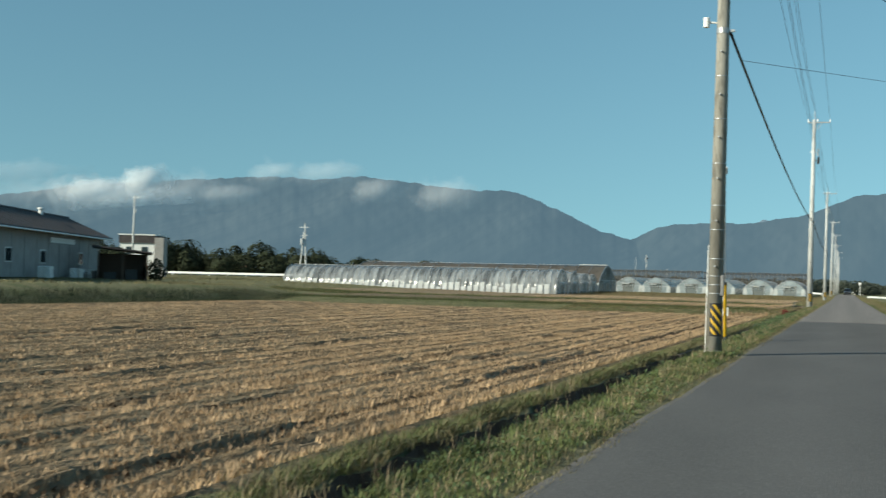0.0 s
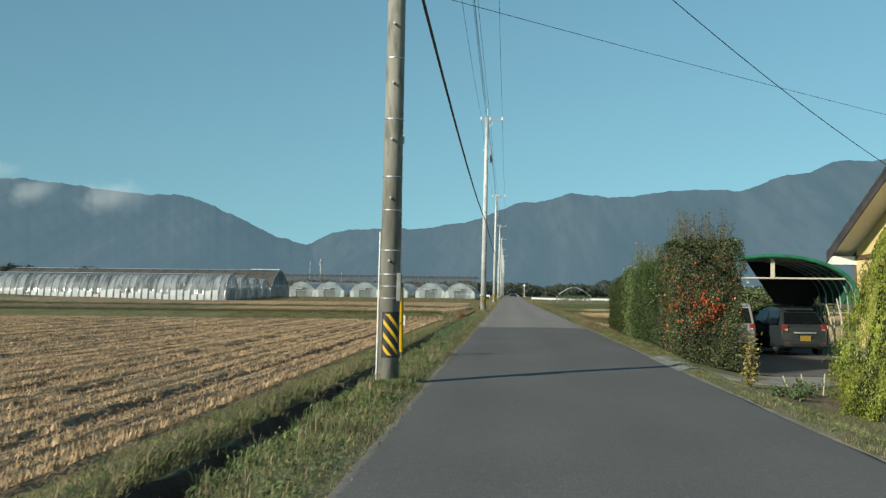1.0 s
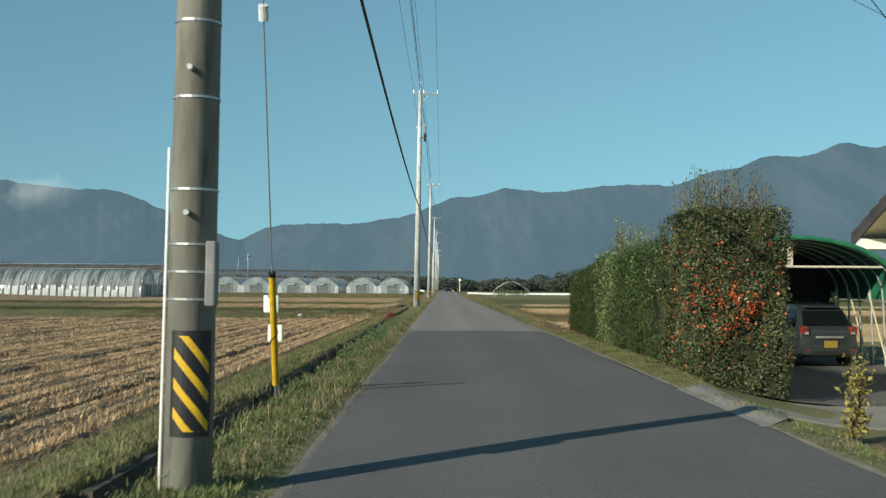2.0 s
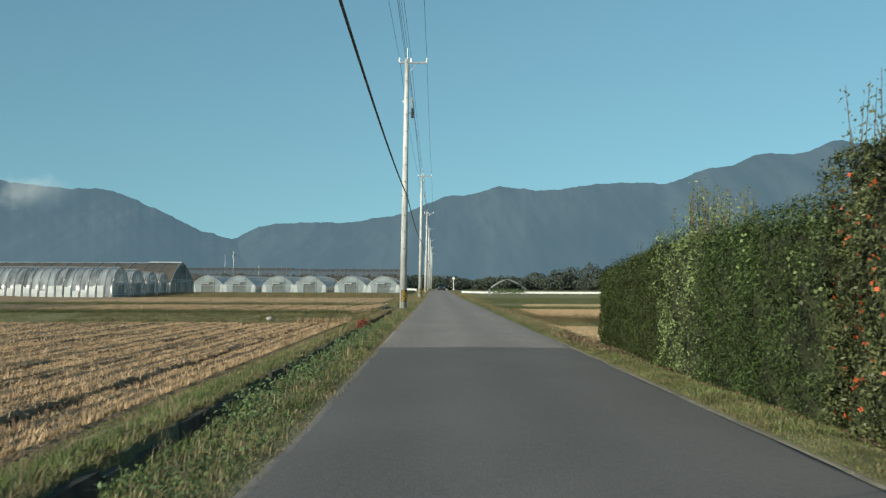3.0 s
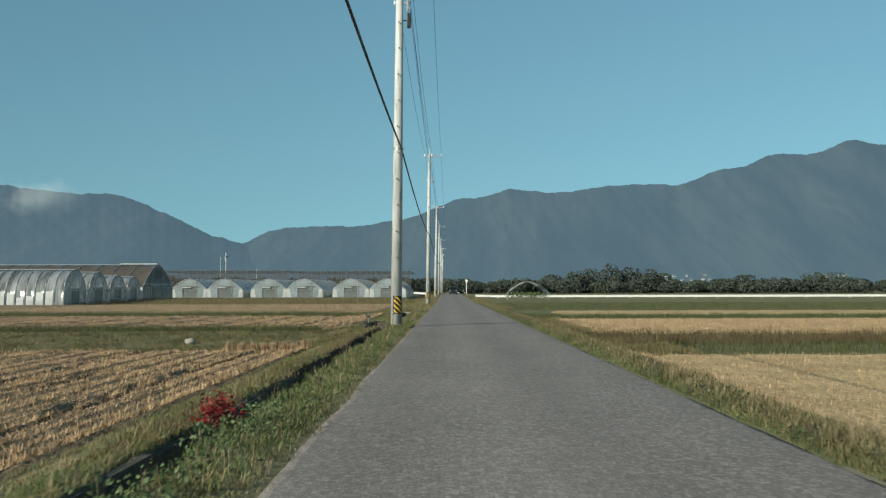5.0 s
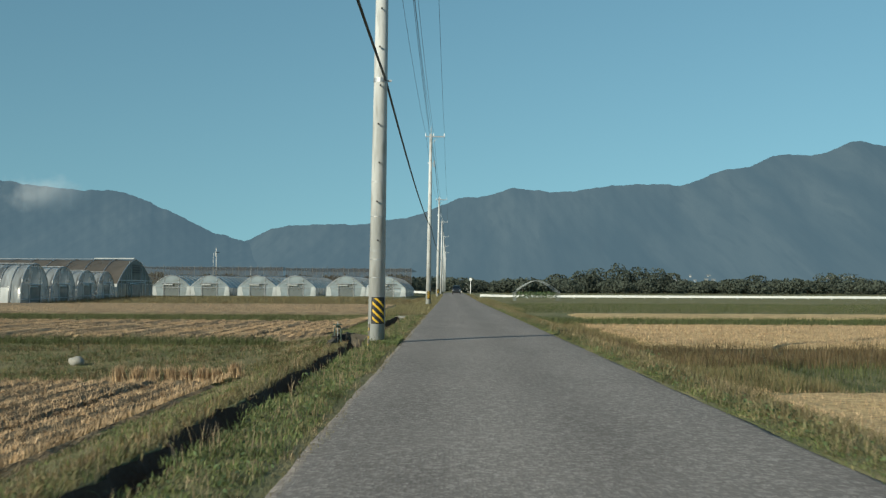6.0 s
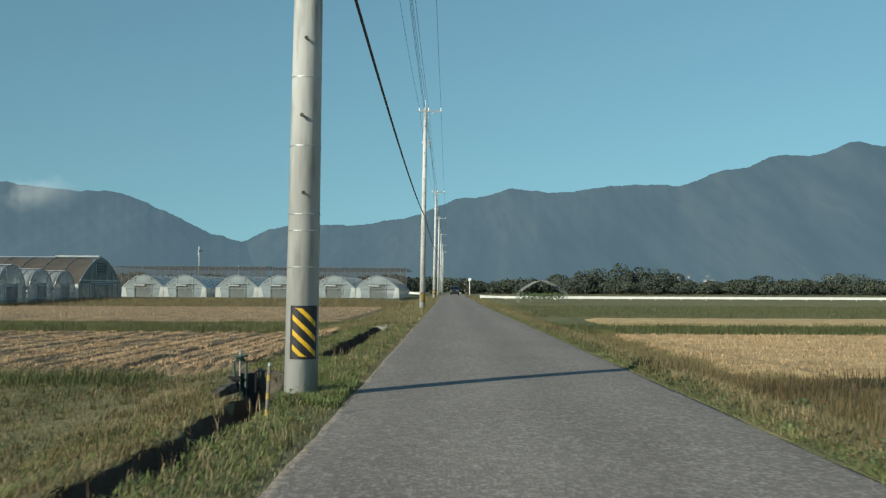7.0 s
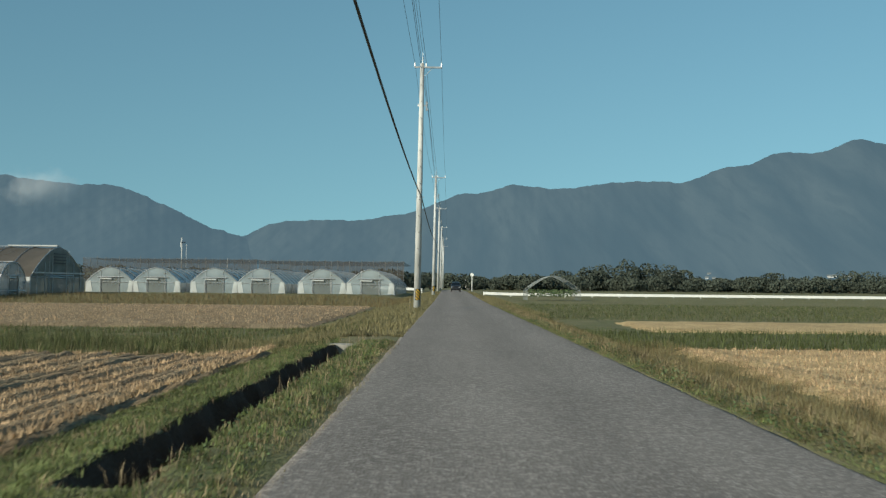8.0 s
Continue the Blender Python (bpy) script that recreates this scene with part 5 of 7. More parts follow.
grass("bank_grass", "dry grass on the field bank", -4.7, -2.6, 8, 113, 36000, (0.03, 0.12), GRASS_DRY, 0.003, 0.15, 4.0, bend=1.1)
grass("far_verge_grass", "grass on the roadside verge", -4.6, -1.12, 115, 250, 26000, (0.1, 0.25), GRASS_OLIVE, 0.018, 0.8)
grass("ditch_edge_grass", "grass hanging over the ditch edge", -2.5, -2.34, 8, 111, 14000, (0.05, 0.12), GRASS_OLIVE, 0.0035, 0.3, 0.4, bend=1.3)
grass("ditch_edge_grass", "grass hanging over the ditch edge", -1.98, -1.83, 8, 111, 20000, (0.05, 0.14), GRASS, 0.0035, 0.3, 1.4, bend=1.3)
grass("edge_fringe", "dry grass creeping onto the asphalt edge", -1.2, -1.02, 8, 113, 12000, (0.02, 0.07), GRASS_OLIVE, 0.003, 0.6, 2.2, bend=1.3)
grass("edge_fringe", "grass creeping onto the asphalt edge", 2.78, 2.95, 8, 170, 24000, (0.02, 0.07), GRASS_OLIVE, 0.004, 0.6, 1.2, bend=1.3)
grass("pole_foot_grass", "tall grass round the pole foot", -1.9, -1.35, 23.9, 25.3, 2500, (0.08, 0.2), GRASS, 0.004, 0.0, bend=0.9)
grass("pole_foot_grass", "tall grass round the pole foot", -2.0, -1.2, 86.0, 89.2, 9000, (0.08, 0.2), GRASS, 0.004, 0.0, bend=0.9)
grass("ditch_edge_grass", "green grass along the channel wall", -2.75, -2.48, 94.6, 111, 9000, (0.05, 0.14), GRASS, 0.004, 0.0, bend=1.0)
grass("ditch_edge_grass", "olive grass drooping over the channel wall", -2.46, -2.34, 40, 87, 9000, (0.06, 0.14), GRASS_OLIVE, 0.0035, 0.0, 0.8, bend=1.4)
grass("covered_ditch_grass", "grass grown over the covered ditch", -2.5, -1.8, 89.8, 94.7, 9000, (0.05, 0.14), GRASS, 0.004, 0.0, bend=0.75)
grass("fine_grass", "fine green grass between the fields", -20, -2.4, 84.8, 94.4, 34000, (0.04, 0.12), GRASS, 0.0045, 0.2, 0.2, bend=0.75)
grass("fine_grass", "fine olive grass between the fields", -20, -2.4, 84.8, 94.4, 34000, (0.04, 0.12), GRASS_OLIVE, 0.0045, 0.2, 1.7, bend=0.75)
grass("ditch_edge_grass", "long olive grass drooping into the ditch", -2.5, -2.32, 8, 40, 6000, (0.08, 0.16), GRASS_OLIVE, 0.004, 0.0, 0.9, bend=1.4)
grass("ditch_edge_grass", "grass drooping into the ditch", -1.98, -1.82, 8, 40, 8000, (0.08, 0.18), GRASS, 0.004, 0.0, 1.9, bend=1.4)
for y0, y1, n, tall in ((8, 36, 1500, (0.08, 0.3)), (36, 70, 900, (0.1, 0.3)), (70, 88, 800, (0.2, 0.55)), (95, 111, 500, (0.06, 0.2))):
    x, y = rng.uniform(-2.24, -1.94, n), rng.uniform(y0, y1, n)
    stuff(blade_mesh("ditch_floor_weeds", x, y, 0 * x - 0.54, rng.uniform(*tall, n), RUSSET, 0.007, 0.6), "dark weeds growing in the ditch")
grass("lawn", "short lawn beside the road", 2.8, 7.5, 8, 32.6, 34000, (0.02, 0.07), GRASS_OLIVE, 0.004, -0.2, bend=0.75)
grass("lawn", "short green lawn beside the road", 3.0, 8.0, 9, 32.6, 30000, (0.02, 0.08), GRASS, 0.004, -0.2, 1.0, bend=0.75)
grass("hedge_foot_grass", "short grass at the hedge foot", 2.85, 3.8, 33, 56, 34000, (0.03, 0.09), GRASS_OLIVE, 0.0028, 0.2, bend=0.75)
grass("hedge_foot_grass", "green grass at the hedge foot", 2.85, 3.9, 33, 56, 34000, (0.03, 0.09), GRASS, 0.0028, 0.2, bend=0.9)
grass("hedge_foot_grass", "dry litter at the hedge foot", 2.75, 3.8, 33, 56, 3500, (0.02, 0.06), GRASS_DRY, 0.004, 0.2, 2.0, bend=1.2)
grass("roadside_grass", "olive grass on the road bank", 2.88, 5.4, 55, 160, 80000, (0.06, 0.2), GRASS_OLIVE, 0.0038, 0.45, bend=0.9)
grass("roadside_grass", "dry seeding grass on the road bank", 2.85, 5.6, 55, 170, 22000, (0.06, 0.22), GRASS_DRY, 0.0025, 0.45, 0.5, bend=0.8)
grass("roadside_grass", "short russet grass on the road bank", 3.4, 4.4, 58, 84, 7000, (0.05, 0.13), RUSSET, 0.003, 0.2, 1.5, bend=0.9)
grass("roadside_grass", "russet grass on the road bank", 3.4, 6.4, 84, 170, 30000, (0.06, 0.22), RUSSET, 0.003, 0.5, 1.5, bend=0.9)
grass("roadside_grass", "green grass on the road bank", 2.74, 3.9, 55, 170, 44000, (0.03, 0.11), GRASS, 0.0038, 0.45, 2.5, bend=0.75)
grass("far_roadside_grass", "dry grass on the road bank", 2.75, 6.5, 160, 252, 20000, (0.1, 0.3), GRASS_OLIVE, 0.02, 0.6)
for x0, x1, y0, y1, n, mat, h, lab in ((-46, -2.4, 84.8, 94.4, 44000, DEEP_GRASS, (0.06, 0.16), "deep green grass bank between two fields"), (-46, -2.4, 84.8, 94.4, 26000, GRASS_OLIVE, (0.05, 0.14), "olive grass bank between two fields"),
                                       (-60, -2.4, 111.4, 127.5, 110000, DEEP_GRASS, (0.08, 0.24), "deep green grass strip between fields"),
                                       (-60, -2.4, 111.4, 127.5, 16000, RUSSET, (0.08, 0.26), "russet grass strip between fields"),
                                       (-75, -3, 165, 196, 26000, RUSSET, (0.3, 0.6), "russet tall weeds in front of the greenhouses"), (-75, -3, 165, 196, 20000, GRASS_OLIVE, (0.25, 0.5), "olive tall weeds in front of the greenhouses"),
                                       (4.5, 50, 84, 100.5, 9000, GRASS_OLIVE, (0.14, 0.36), "olive grass between harvested fields"), (4.5, 50, 84, 93, 34000, DEEP_GRASS, (0.14, 0.36), "deep green grass between harvested fields"), (4.5, 50, 91, 100.5, 40000, BROWN_WEED, (0.3, 0.58), "russet weeds between harvested fields"),
                                       (4.5, 70, 125, 139.5, 38000, DEEP_GRASS, (0.25, 0.5), "deep green grass between harvested fields"), (5, 90, 155, 200, 60000, DEEP_GRASS, (0.15, 0.4), "green meadow before the guard rail"),
                                       (5, 90, 155, 200, 26000, GRASS_OLIVE, (0.08, 0.25), "olive meadow before the guard rail"), (5, 90, 200, 252, 14000, GRASS_OLIVE, (0.06, 0.2), "olive meadow before the guard rail"),
                                       (4.6, 40, 55, 61.5, 12000, GRASS_OLIVE, (0.06, 0.2), "grass at the field edge"),
                                       (-112, -46, 84, 98, 26000, GRASS_OLIVE, (0.12, 0.3), "olive weeds before the warehouse"),
                                       (-48, -43.8, 14, 92, 26000, FAR_TREE, (0.45, 0.85), "tall dark weeds on the field's far bank")):
    grass("field_bank_grass", lab, x0, x1, y0, y1, n, h, mat, 0.009 if y0 < 112 else 0.013, 0.2)

grass("ditch_edge_grass", "long grass drooping into the eroded ditch", -2.66, -2.42, 8, 24, 9000, (0.12, 0.28), GRASS_OLIVE, 0.004, 0.0, bend=1.4)
grass("ditch_edge_grass", "long green grass drooping into the eroded ditch", -2.6, -2.4, 8, 24, 5000, (0.12, 0.26), GRASS, 0.004, 0.0, bend=1.4)
grass("tall_bank_weeds", "tall olive weeds below the road bank", 4.3, 8.0, 84, 130, 40000, (0.14, 0.36), GRASS_OLIVE, 0.006, 0.2, bend=0.7)
grass("tall_bank_weeds", "tall russet weeds below the road bank", 4.0, 8.0, 84, 130, 24000, (0.14, 0.38), RUSSET, 0.006, 0.2, 1.5, bend=0.7)
x, y, z = scatter(-26, -3.0, 84.6, 93, 16000, 0.0, 0.9)
stuff(blade_mesh("strewn_straw", x, y, z + 0.03, rng.uniform(0.015, 0.05, len(x)), STRAW, 0.008, 6.0), "pale straw strewn over the grass bank", "straw")

grass("bank_foot_grass", "green grass at the foot of the bank", -4.7, -3.2, 9, 84, 50000, (0.04, 0.14), GRASS, 0.004, 0.1, 0.7, bend=0.8)
grass("field_bank_grass", "taller green grass on the terrace edge", -46, -5.0, 92.2, 94.3, 30000, (0.24, 0.44), DEEP_GRASS, 0.006, 0.0)
grass("field_bank_grass", "olive grass on the terrace edge", -60, -5.0, 112, 118, 22000, (0.25, 0.5), GRASS_OLIVE, 0.007, 0.0)
grass("field_bank_grass", "taller green grass on the terrace edge", -60, -5.5, 112.5, 117, 56000, (0.25, 0.55), DEEP_GRASS, 0.008, 0.0)
grass("field_bank_grass", "olive grass on the terrace edge near the road", -9.0, -2.6, 112, 118, 9000, (0.12, 0.3), GRASS_OLIVE, 0.006, 0.0)
grass("bank_grass", "short green grass between ditch and field", -3.6, -2.45, 94.5, 113, 60000, (0.04, 0.13), GRASS, 0.0035, 0.0, bend=0.8)
grass("bank_grass", "olive grass between ditch and field", -3.7, -2.45, 94.5, 113, 30000, (0.04, 0.13), GRASS_OLIVE, 0.0035, 0.0, 1.2, bend=0.8)


def clumps(name, label, x0, x1, y0, y1, n, blades, h, mat, width=0.0045, spread=0.035, patch=None, bend=0.7):
    """Tufts of longer grass: blades that fan out from common roots."""
    x, y, z = scatter(x0, x1, y0, y1, n, 0.2, patch)
    tall = rng.uniform(0.6, 1.2, len(x)) * (0.85 + 0.3 * wave(x * 1.1, y * 0.8, 6.0))
    x, y, z, tall = (np.repeat(v, blades) for v in (x, y, z, tall))
    x, y = x + rng.normal(size=len(x)) * spread, y + rng.normal(size=len(x)) * spread
    stuff(blade_mesh(name, x, y, z, tall * rng.uniform(*h, len(x)), mat, width, bend), label)


clumps("grass_tufts", "green grass tufts on the roadside verge", -1.92, -1.3, 8, 113, 3000, 16, (0.05, 0.13), GRASS, 0.004)
clumps("grass_tufts", "olive grass tufts on the roadside verge", -1.92, -1.2, 8, 113, 2600, 14, (0.05, 0.13), GRASS_OLIVE, 0.004, patch=0.7)
clumps("grass_tufts", "straw-coloured grass tufts on the roadside verge", -1.9, -1.22, 8, 113, 1300, 12, (0.05, 0.13), GRASS_DRY, 0.003, patch=2.4)
clumps("grass_tufts", "grass tufts leaning over the ditch", -2.0, -1.86, 8, 88, 600, 14, (0.08, 0.17), GRASS, 0.004, 0.05, bend=1.2)
clumps("grass_tufts", "olive grass tufts leaning over the ditch", -2.62, -2.25, 8, 88, 900, 14, (0.08, 0.18), GRASS_OLIVE, 0.004, 0.05, bend=1.2)
clumps("grass_tufts", "green grass tufts on the field bank", -3.4, -2.4, 8, 113, 3600, 14, (0.06, 0.15), GRASS, 0.004, patch=1.1)
clumps("grass_tufts", "straw-coloured grass tufts on the field bank", -4.4, -2.4, 8, 113, 3000, 12, (0.06, 0.16), GRASS_DRY, 0.003, patch=3.4)
clumps("grass_tufts", "lush green grass tufts on the field bank", -3.5, -2.42, 35, 50, 1500, 16, (0.07, 0.17), GRASS, 0.004)
clumps("grass_tufts", "grass tufts on the right road bank", 2.95, 4.4, 55.5, 150, 5200, 14, (0.08, 0.23), GRASS_OLIVE, 0.0045, 0.05, patch=0.5)
clumps("grass_tufts", "pale seeding grass tufts on the right road bank", 2.95, 4.0, 57, 150, 1300, 10, (0.10, 0.24), GRASS_DRY, 0.003, 0.05, patch=1.9, bend=0.5)
clumps("grass_tufts", "russet seeding grass tufts on the right road bank", 3.0, 4.4, 60, 150, 1500, 12, (0.10, 0.24), RUSSET, 0.0035, 0.05, patch=2.7, bend=0.6)
clumps("grass_tufts", "dry brown weeds at the field corner", 4.2, 10.0, 57.0, 60.8, 700, 12, (0.12, 0.34), RUSSET, 0.006, 0.06)
clumps("grass_tufts", "short green grass tufts at the hedge foot", 2.9, 3.75, 37, 56, 1500, 14, (0.04, 0.1), GRASS, 0.0035)
clumps("grass_tufts", "olive grass tufts at the hedge foot", 2.85, 3.7, 37, 56, 1300, 12, (0.04, 0.11), GRASS_OLIVE, 0.0035, patch=0.9)
clumps("grass_tufts", "green grass tufts on the lawn by the road", 2.9, 4.6, 14, 31.5, 1500, 14, (0.03, 0.09), GRASS, 0.0035)
clumps("grass_tufts", "straw-coloured tufts on the lawn by the road", 2.85, 4.4, 14, 31, 900, 12, (0.03, 0.09), GRASS_DRY, 0.003, patch=1.3)
lx, ly = 3.3 + 0.9 * rng.uniform(0, 1, 2200) ** 0.6, rng.uniform(36.4, 55.4, 2200)
P = np.stack([lx, ly, ground_z(lx, ly) + rng.uniform(0.02, 0.07, 2200)], 1)
stuff(leaf_mesh("leaf_litter", P, np.tile([0, 0, 1.0], (2200, 1)), 0.05, leafy("dead_leaf", (0.12, 0.082, 0.055), 0.45, 0.8, (1.2, 1.0, 0.9)), 0.5, 0.6), "brown dead leaves under the hedge", "leaf litter")
clumps("grass_tufts", "russet grass tufts beside the ditch", -3.2, -2.35, 58, 90, 1300, 12, (0.06, 0.17), RUSSET, 0.004, patch=2.9)
clumps("grass_tufts", "russet grass tufts on the strip between fields", -20, -3.0, 85, 93, 2600, 12, (0.08, 0.2), RUSSET, 0.006, 0.06, patch=0.6)
clumps("grass_tufts", "straw-coloured tufts on the strip between fields", -20, -3.0, 85, 93, 2000, 10, (0.06, 0.16), GRASS_DRY, 0.005, 0.06, patch=3.1)
clumps("grass_tufts", "deep green tufts on the strip between fields", -20, -3.0, 85, 93, 2200, 12, (0.08, 0.2), DEEP_GRASS, 0.006, 0.06, patch=1.8)
clumps("grass_tufts", "short green tufts along the asphalt edge", 2.8, 3.1, 55.5, 150, 2600, 12, (0.03, 0.09), GRASS, 0.004, 0.03)
clumps("grass_tufts", "short olive tufts along the asphalt edge", 2.8, 3.05, 55.5, 150, 1800, 12, (0.03, 0.09), GRASS_OLIVE, 0.004, 0.03)
clumps("seed_stalks", "thin pale seed stalks over the ditch grass", -2.6, -1.3, 8, 113, 1500, 5, (0.16, 0.34), GRASS_DRY, 0.0025, 0.03, patch=4.4, bend=0.5)

lx, ly = 2.85 + 1.2 * rng.uniform(0, 1, 3200) ** 0.8, rng.uniform(48.5, 55.9, 3200)
P = np.stack([lx, ly, ground_z(lx, ly) + rng.uniform(0.03, 0.10, 3200)], 1)
stuff(leaf_mesh("leaf_litter", P, np.tile([0, 0, 1.0], (3200, 1)), 0.055, leafy("dry_clippings", (0.22, 0.165, 0.11), 0.45, 0.8, (1.1, 1.0, 0.9)), 0.6, 0.45), "pale brown dry clippings beside the hedge", "leaf litter")
x, y, z = scatter(2.80, 3.18, 58, 130, 9000, 0.0, 0.9)
P = np.stack([x, y, z + rng.uniform(0.0, 1.0, len(x)) ** 1.5 * (0.10 + 0.07 * wave(x * 2, y * 1.3, 2.6))], 1)
stuff(leaf_mesh("verge_weeds", P, np.tile([0, 0, 1.0], (len(x), 1)), 0.036, WEED, 0.7, 0.6), "broad-leaved green weeds on the right verge", "weeds")

# leafy weeds along the ditch
x, y, z = scatter(-2.02, -1.5, 37, 60, 7000, 0.0, 0.3)
P = np.stack([x, y, z + rng.uniform(0.0, 1.0, len(x)) * (0.20 + 0.10 * wave(x * 3, y * 2.1, 0.6))], 1)
stuff(leaf_mesh("tall_verge_weeds", P, np.tile([0, -0.3, 0.8], (len(x), 1)), 0.042, WEED, 0.9, 0.55), "tall leafy green weeds beside the ditch", "weeds")
x, y, z = scatter(-1.95, -1.25, 34, 112, 12000, 0.5, 0.6)
P = np.stack([x, y, z + rng.uniform(0.0, 1.0, len(x)) ** 1.6 * (0.10 + 0.07 * wave(x * 2, y * 1.3, 0.6))], 1)
stuff(leaf_mesh("verge_weeds", P, np.tile([0, 0, 1.0], (len(x), 1)), 0.034, WEED, 0.6, 0.6), "broad-leaved green weeds on the verge", "weeds")
x, y, z = scatter(-2.0, -1.2, 8, 36, 2400, 0.3, 1.6)
P = np.stack([x, y, z + rng.uniform(0.02, 0.13, len(x))], 1)
stuff(leaf_mesh("verge_weeds", P, np.tile([0, 0, 1.0], (len(x), 1)), 0.034, WEED, 0.9, 0.6), "broad-leaved green weeds on the verge", "weeds")
P = np.array([-2.03, 59.1, 0.19]) + rng.normal(size=(420, 3)) * np.array([0.10, 0.13, 0.075])
red = thing("red_flower_clump", "clump of bright red flowers at the ditch", "flowers")
lv = leaf_mesh("flower_head", P, np.tile([0, -0.3, 1.0], (420, 1)), 0.045, RED_FLOWER, 0.9, 0.6)
lv.parent = red
tagged(lv, kind="stuff")
P2 = np.array([-2.03, 59.1, 0.06]) + rng.normal(size=(200, 3)) * np.array([0.12, 0.18, 0.03])
lv = leaf_mesh("leaves", P2, np.tile([0, 0, 1.0], (200, 1)), 0.06, WEED, 0.8, 0.3)
lv.parent = red
twiggy_shrub("light green leafy weed on the road bank", 4.95, 90.2, 0.28, 0.25, WEED, 180, 0.09, "bank weeds")

# ---- stubble ----
def tufts(name, label, x0, x1, y0, y1, step, blades, h, spread=0.03, width=0.006, bend=0.9):
    """Cut stalks in rows along the lane; here and there a row is rolled flat by wheels."""
    xs, ys = np.arange(round(x0 / ROW), round(x1 / ROW) + 1) * ROW, np.arange(y0, y1, step)
    X, Y = np.meshgrid(xs, ys)
    H = np.clip(0.9 + 0.3 * np.sin(xs / ROW * 2.4) + 0.25 * wave(X / 2.5, Y / 4, 5.0), 0.4, 1.4).ravel()
    X, Y = X.ravel() + rng.normal(size=X.size) * 0.014, Y.ravel() + rng.normal(size=X.size) * 0.03
    keep = (rut(X, Y) < 0.45) & (rng.uniform(size=X.size) < 0.95)
    H, X, Y = np.repeat(H[keep], blades), np.repeat(X[keep], blades), np.repeat(Y[keep], blades)
    X, Y = X + rng.normal(size=X.size) * spread, Y + rng.normal(size=Y.size) * spread * 1.3
    stuff(blade_mesh(name, X, Y, ground_z(X, Y) + 0.15, H * rng.uniform(*h, X.size), STRAW, width, bend), label, "stubble")


tufts("stubble_rows", "rows of cut rice stubble", -13.0, -4.5, 11, 84.3, 0.17, 15, (0.06, 0.15), 0.032, 0.011, 0.8)
tufts("stubble_rows", "rows of cut rice stubble", -43.6, -13.3, 11.5, 84.3, 0.2, 6, (0.06, 0.15), 0.036, 0.017, 0.8)
tufts("stubble_rows", "rows of cut rice stubble", -24.0, -3.6, 94.6, 110.9, 0.13, 13, (0.05, 0.12), 0.036, 0.010, 1.0)
x, y, z = scatter(-30, -3.5, 94.4, 111, 12000)
stuff(blade_mesh("loose_straw", x, y, z + 0.15 + 0.06 * np.maximum(0, wave(x * 1.5, y * 2.5, 1.0)), rng.uniform(0.02, 0.06, len(x)), STRAW, 0.009, 5.0), "loose straw swaths on the field", "straw")
tufts("stubble_rows", "rows of pale cut stubble on a far strip", -34.0, -5.0, 128.4, 163, 0.5, 3, (0.05, 0.13), 0.07, 0.012)
tufts("stubble_rows", "cut straw stubble on a pale field", 5.2, 30.0, 64, 83, 0.25, 6, (0.05, 0.12), 0.08)
tufts("stubble_rows", "cut straw stubble on a pale field", 7.2, 40.0, 101.2, 124, 0.3, 6, (0.05, 0.14), 0.09, 0.011)
grass("far_pasture", "olive grass on the rising ground before the warehouse", -130, -50, 40, 190, 30000, (0.15, 0.4), GRASS_OLIVE, 0.04, 0.0)
x, y, z = scatter(-44, -4.4, 11, 84, 45000)
stuff(blade_mesh("loose_straw", x, y, z + 0.15, rng.uniform(0.015, 0.05, len(x)), STRAW, 0.007, 6.0), "loose straw strewn over the stubble", "straw")
xs = rng.choice(np.array(RUTS[:10]), 34000) + rng.normal(size=34000) * 0.19
ys = rng.uniform(11, 84, 34000)
cl = rut(xs, ys) + 0.8 * rut(xs + 0.2, ys) > 0.32
P = np.stack([xs[cl], ys[cl], ground_z(xs[cl], ys[cl]) + 0.10 + rng.uniform(0, 0.07, int(cl.sum()))], 1)
stuff(leaf_mesh("mud_clods", P, np.tile([0, 0, 0.6], (len(P), 1)), 0.08, leafy("wet_mud", (0.135, 0.097, 0.066), 0.45, 0.9, (1, 1, 1)), 1.2, 0.7), "dark mud clods thrown up along wheel ruts", "mud")
for k in range(8):
    xx = -4.5 - 0.33 * k + rng.normal() * 0.03
    m = 220
    b = blade_mesh("rice_clump", rng.normal(size=m) * 0.06, rng.normal(size=m) * 0.05, np.zeros(m), rng.uniform(0.22, 0.40, m), STRAW, 0.015, 0.4)
    b.matrix_basis = pose(xx, 84.75 + rng.normal() * 0.06, float(ground_z(xx, 84.75)) + 0.1)
    tagged(b, "upright clump of uncut pale rice stalks", "rice stalks", "row of rice clumps")
st = thing("stone", "pale rounded stone on the field bank", "stone", "", (-8.9, 88.2, float(ground_z(-8.9, 88.2))))
bm = bmesh.new()
bmesh.ops.create_icosphere(bm, subdivisions=2, radius=0.16)
bm.verts.index_update()
part("rock", Mesh().add([(p.co.x * 1.2, p.co.y, p.co.z * 0.8 + 0.1 + 0.02 * math.sin(p.co.x * 30)) for p in bm.verts], [[p.index for p in q.verts] for q in bm.faces]), CONCRETE, st, smooth=True)
bm.free()


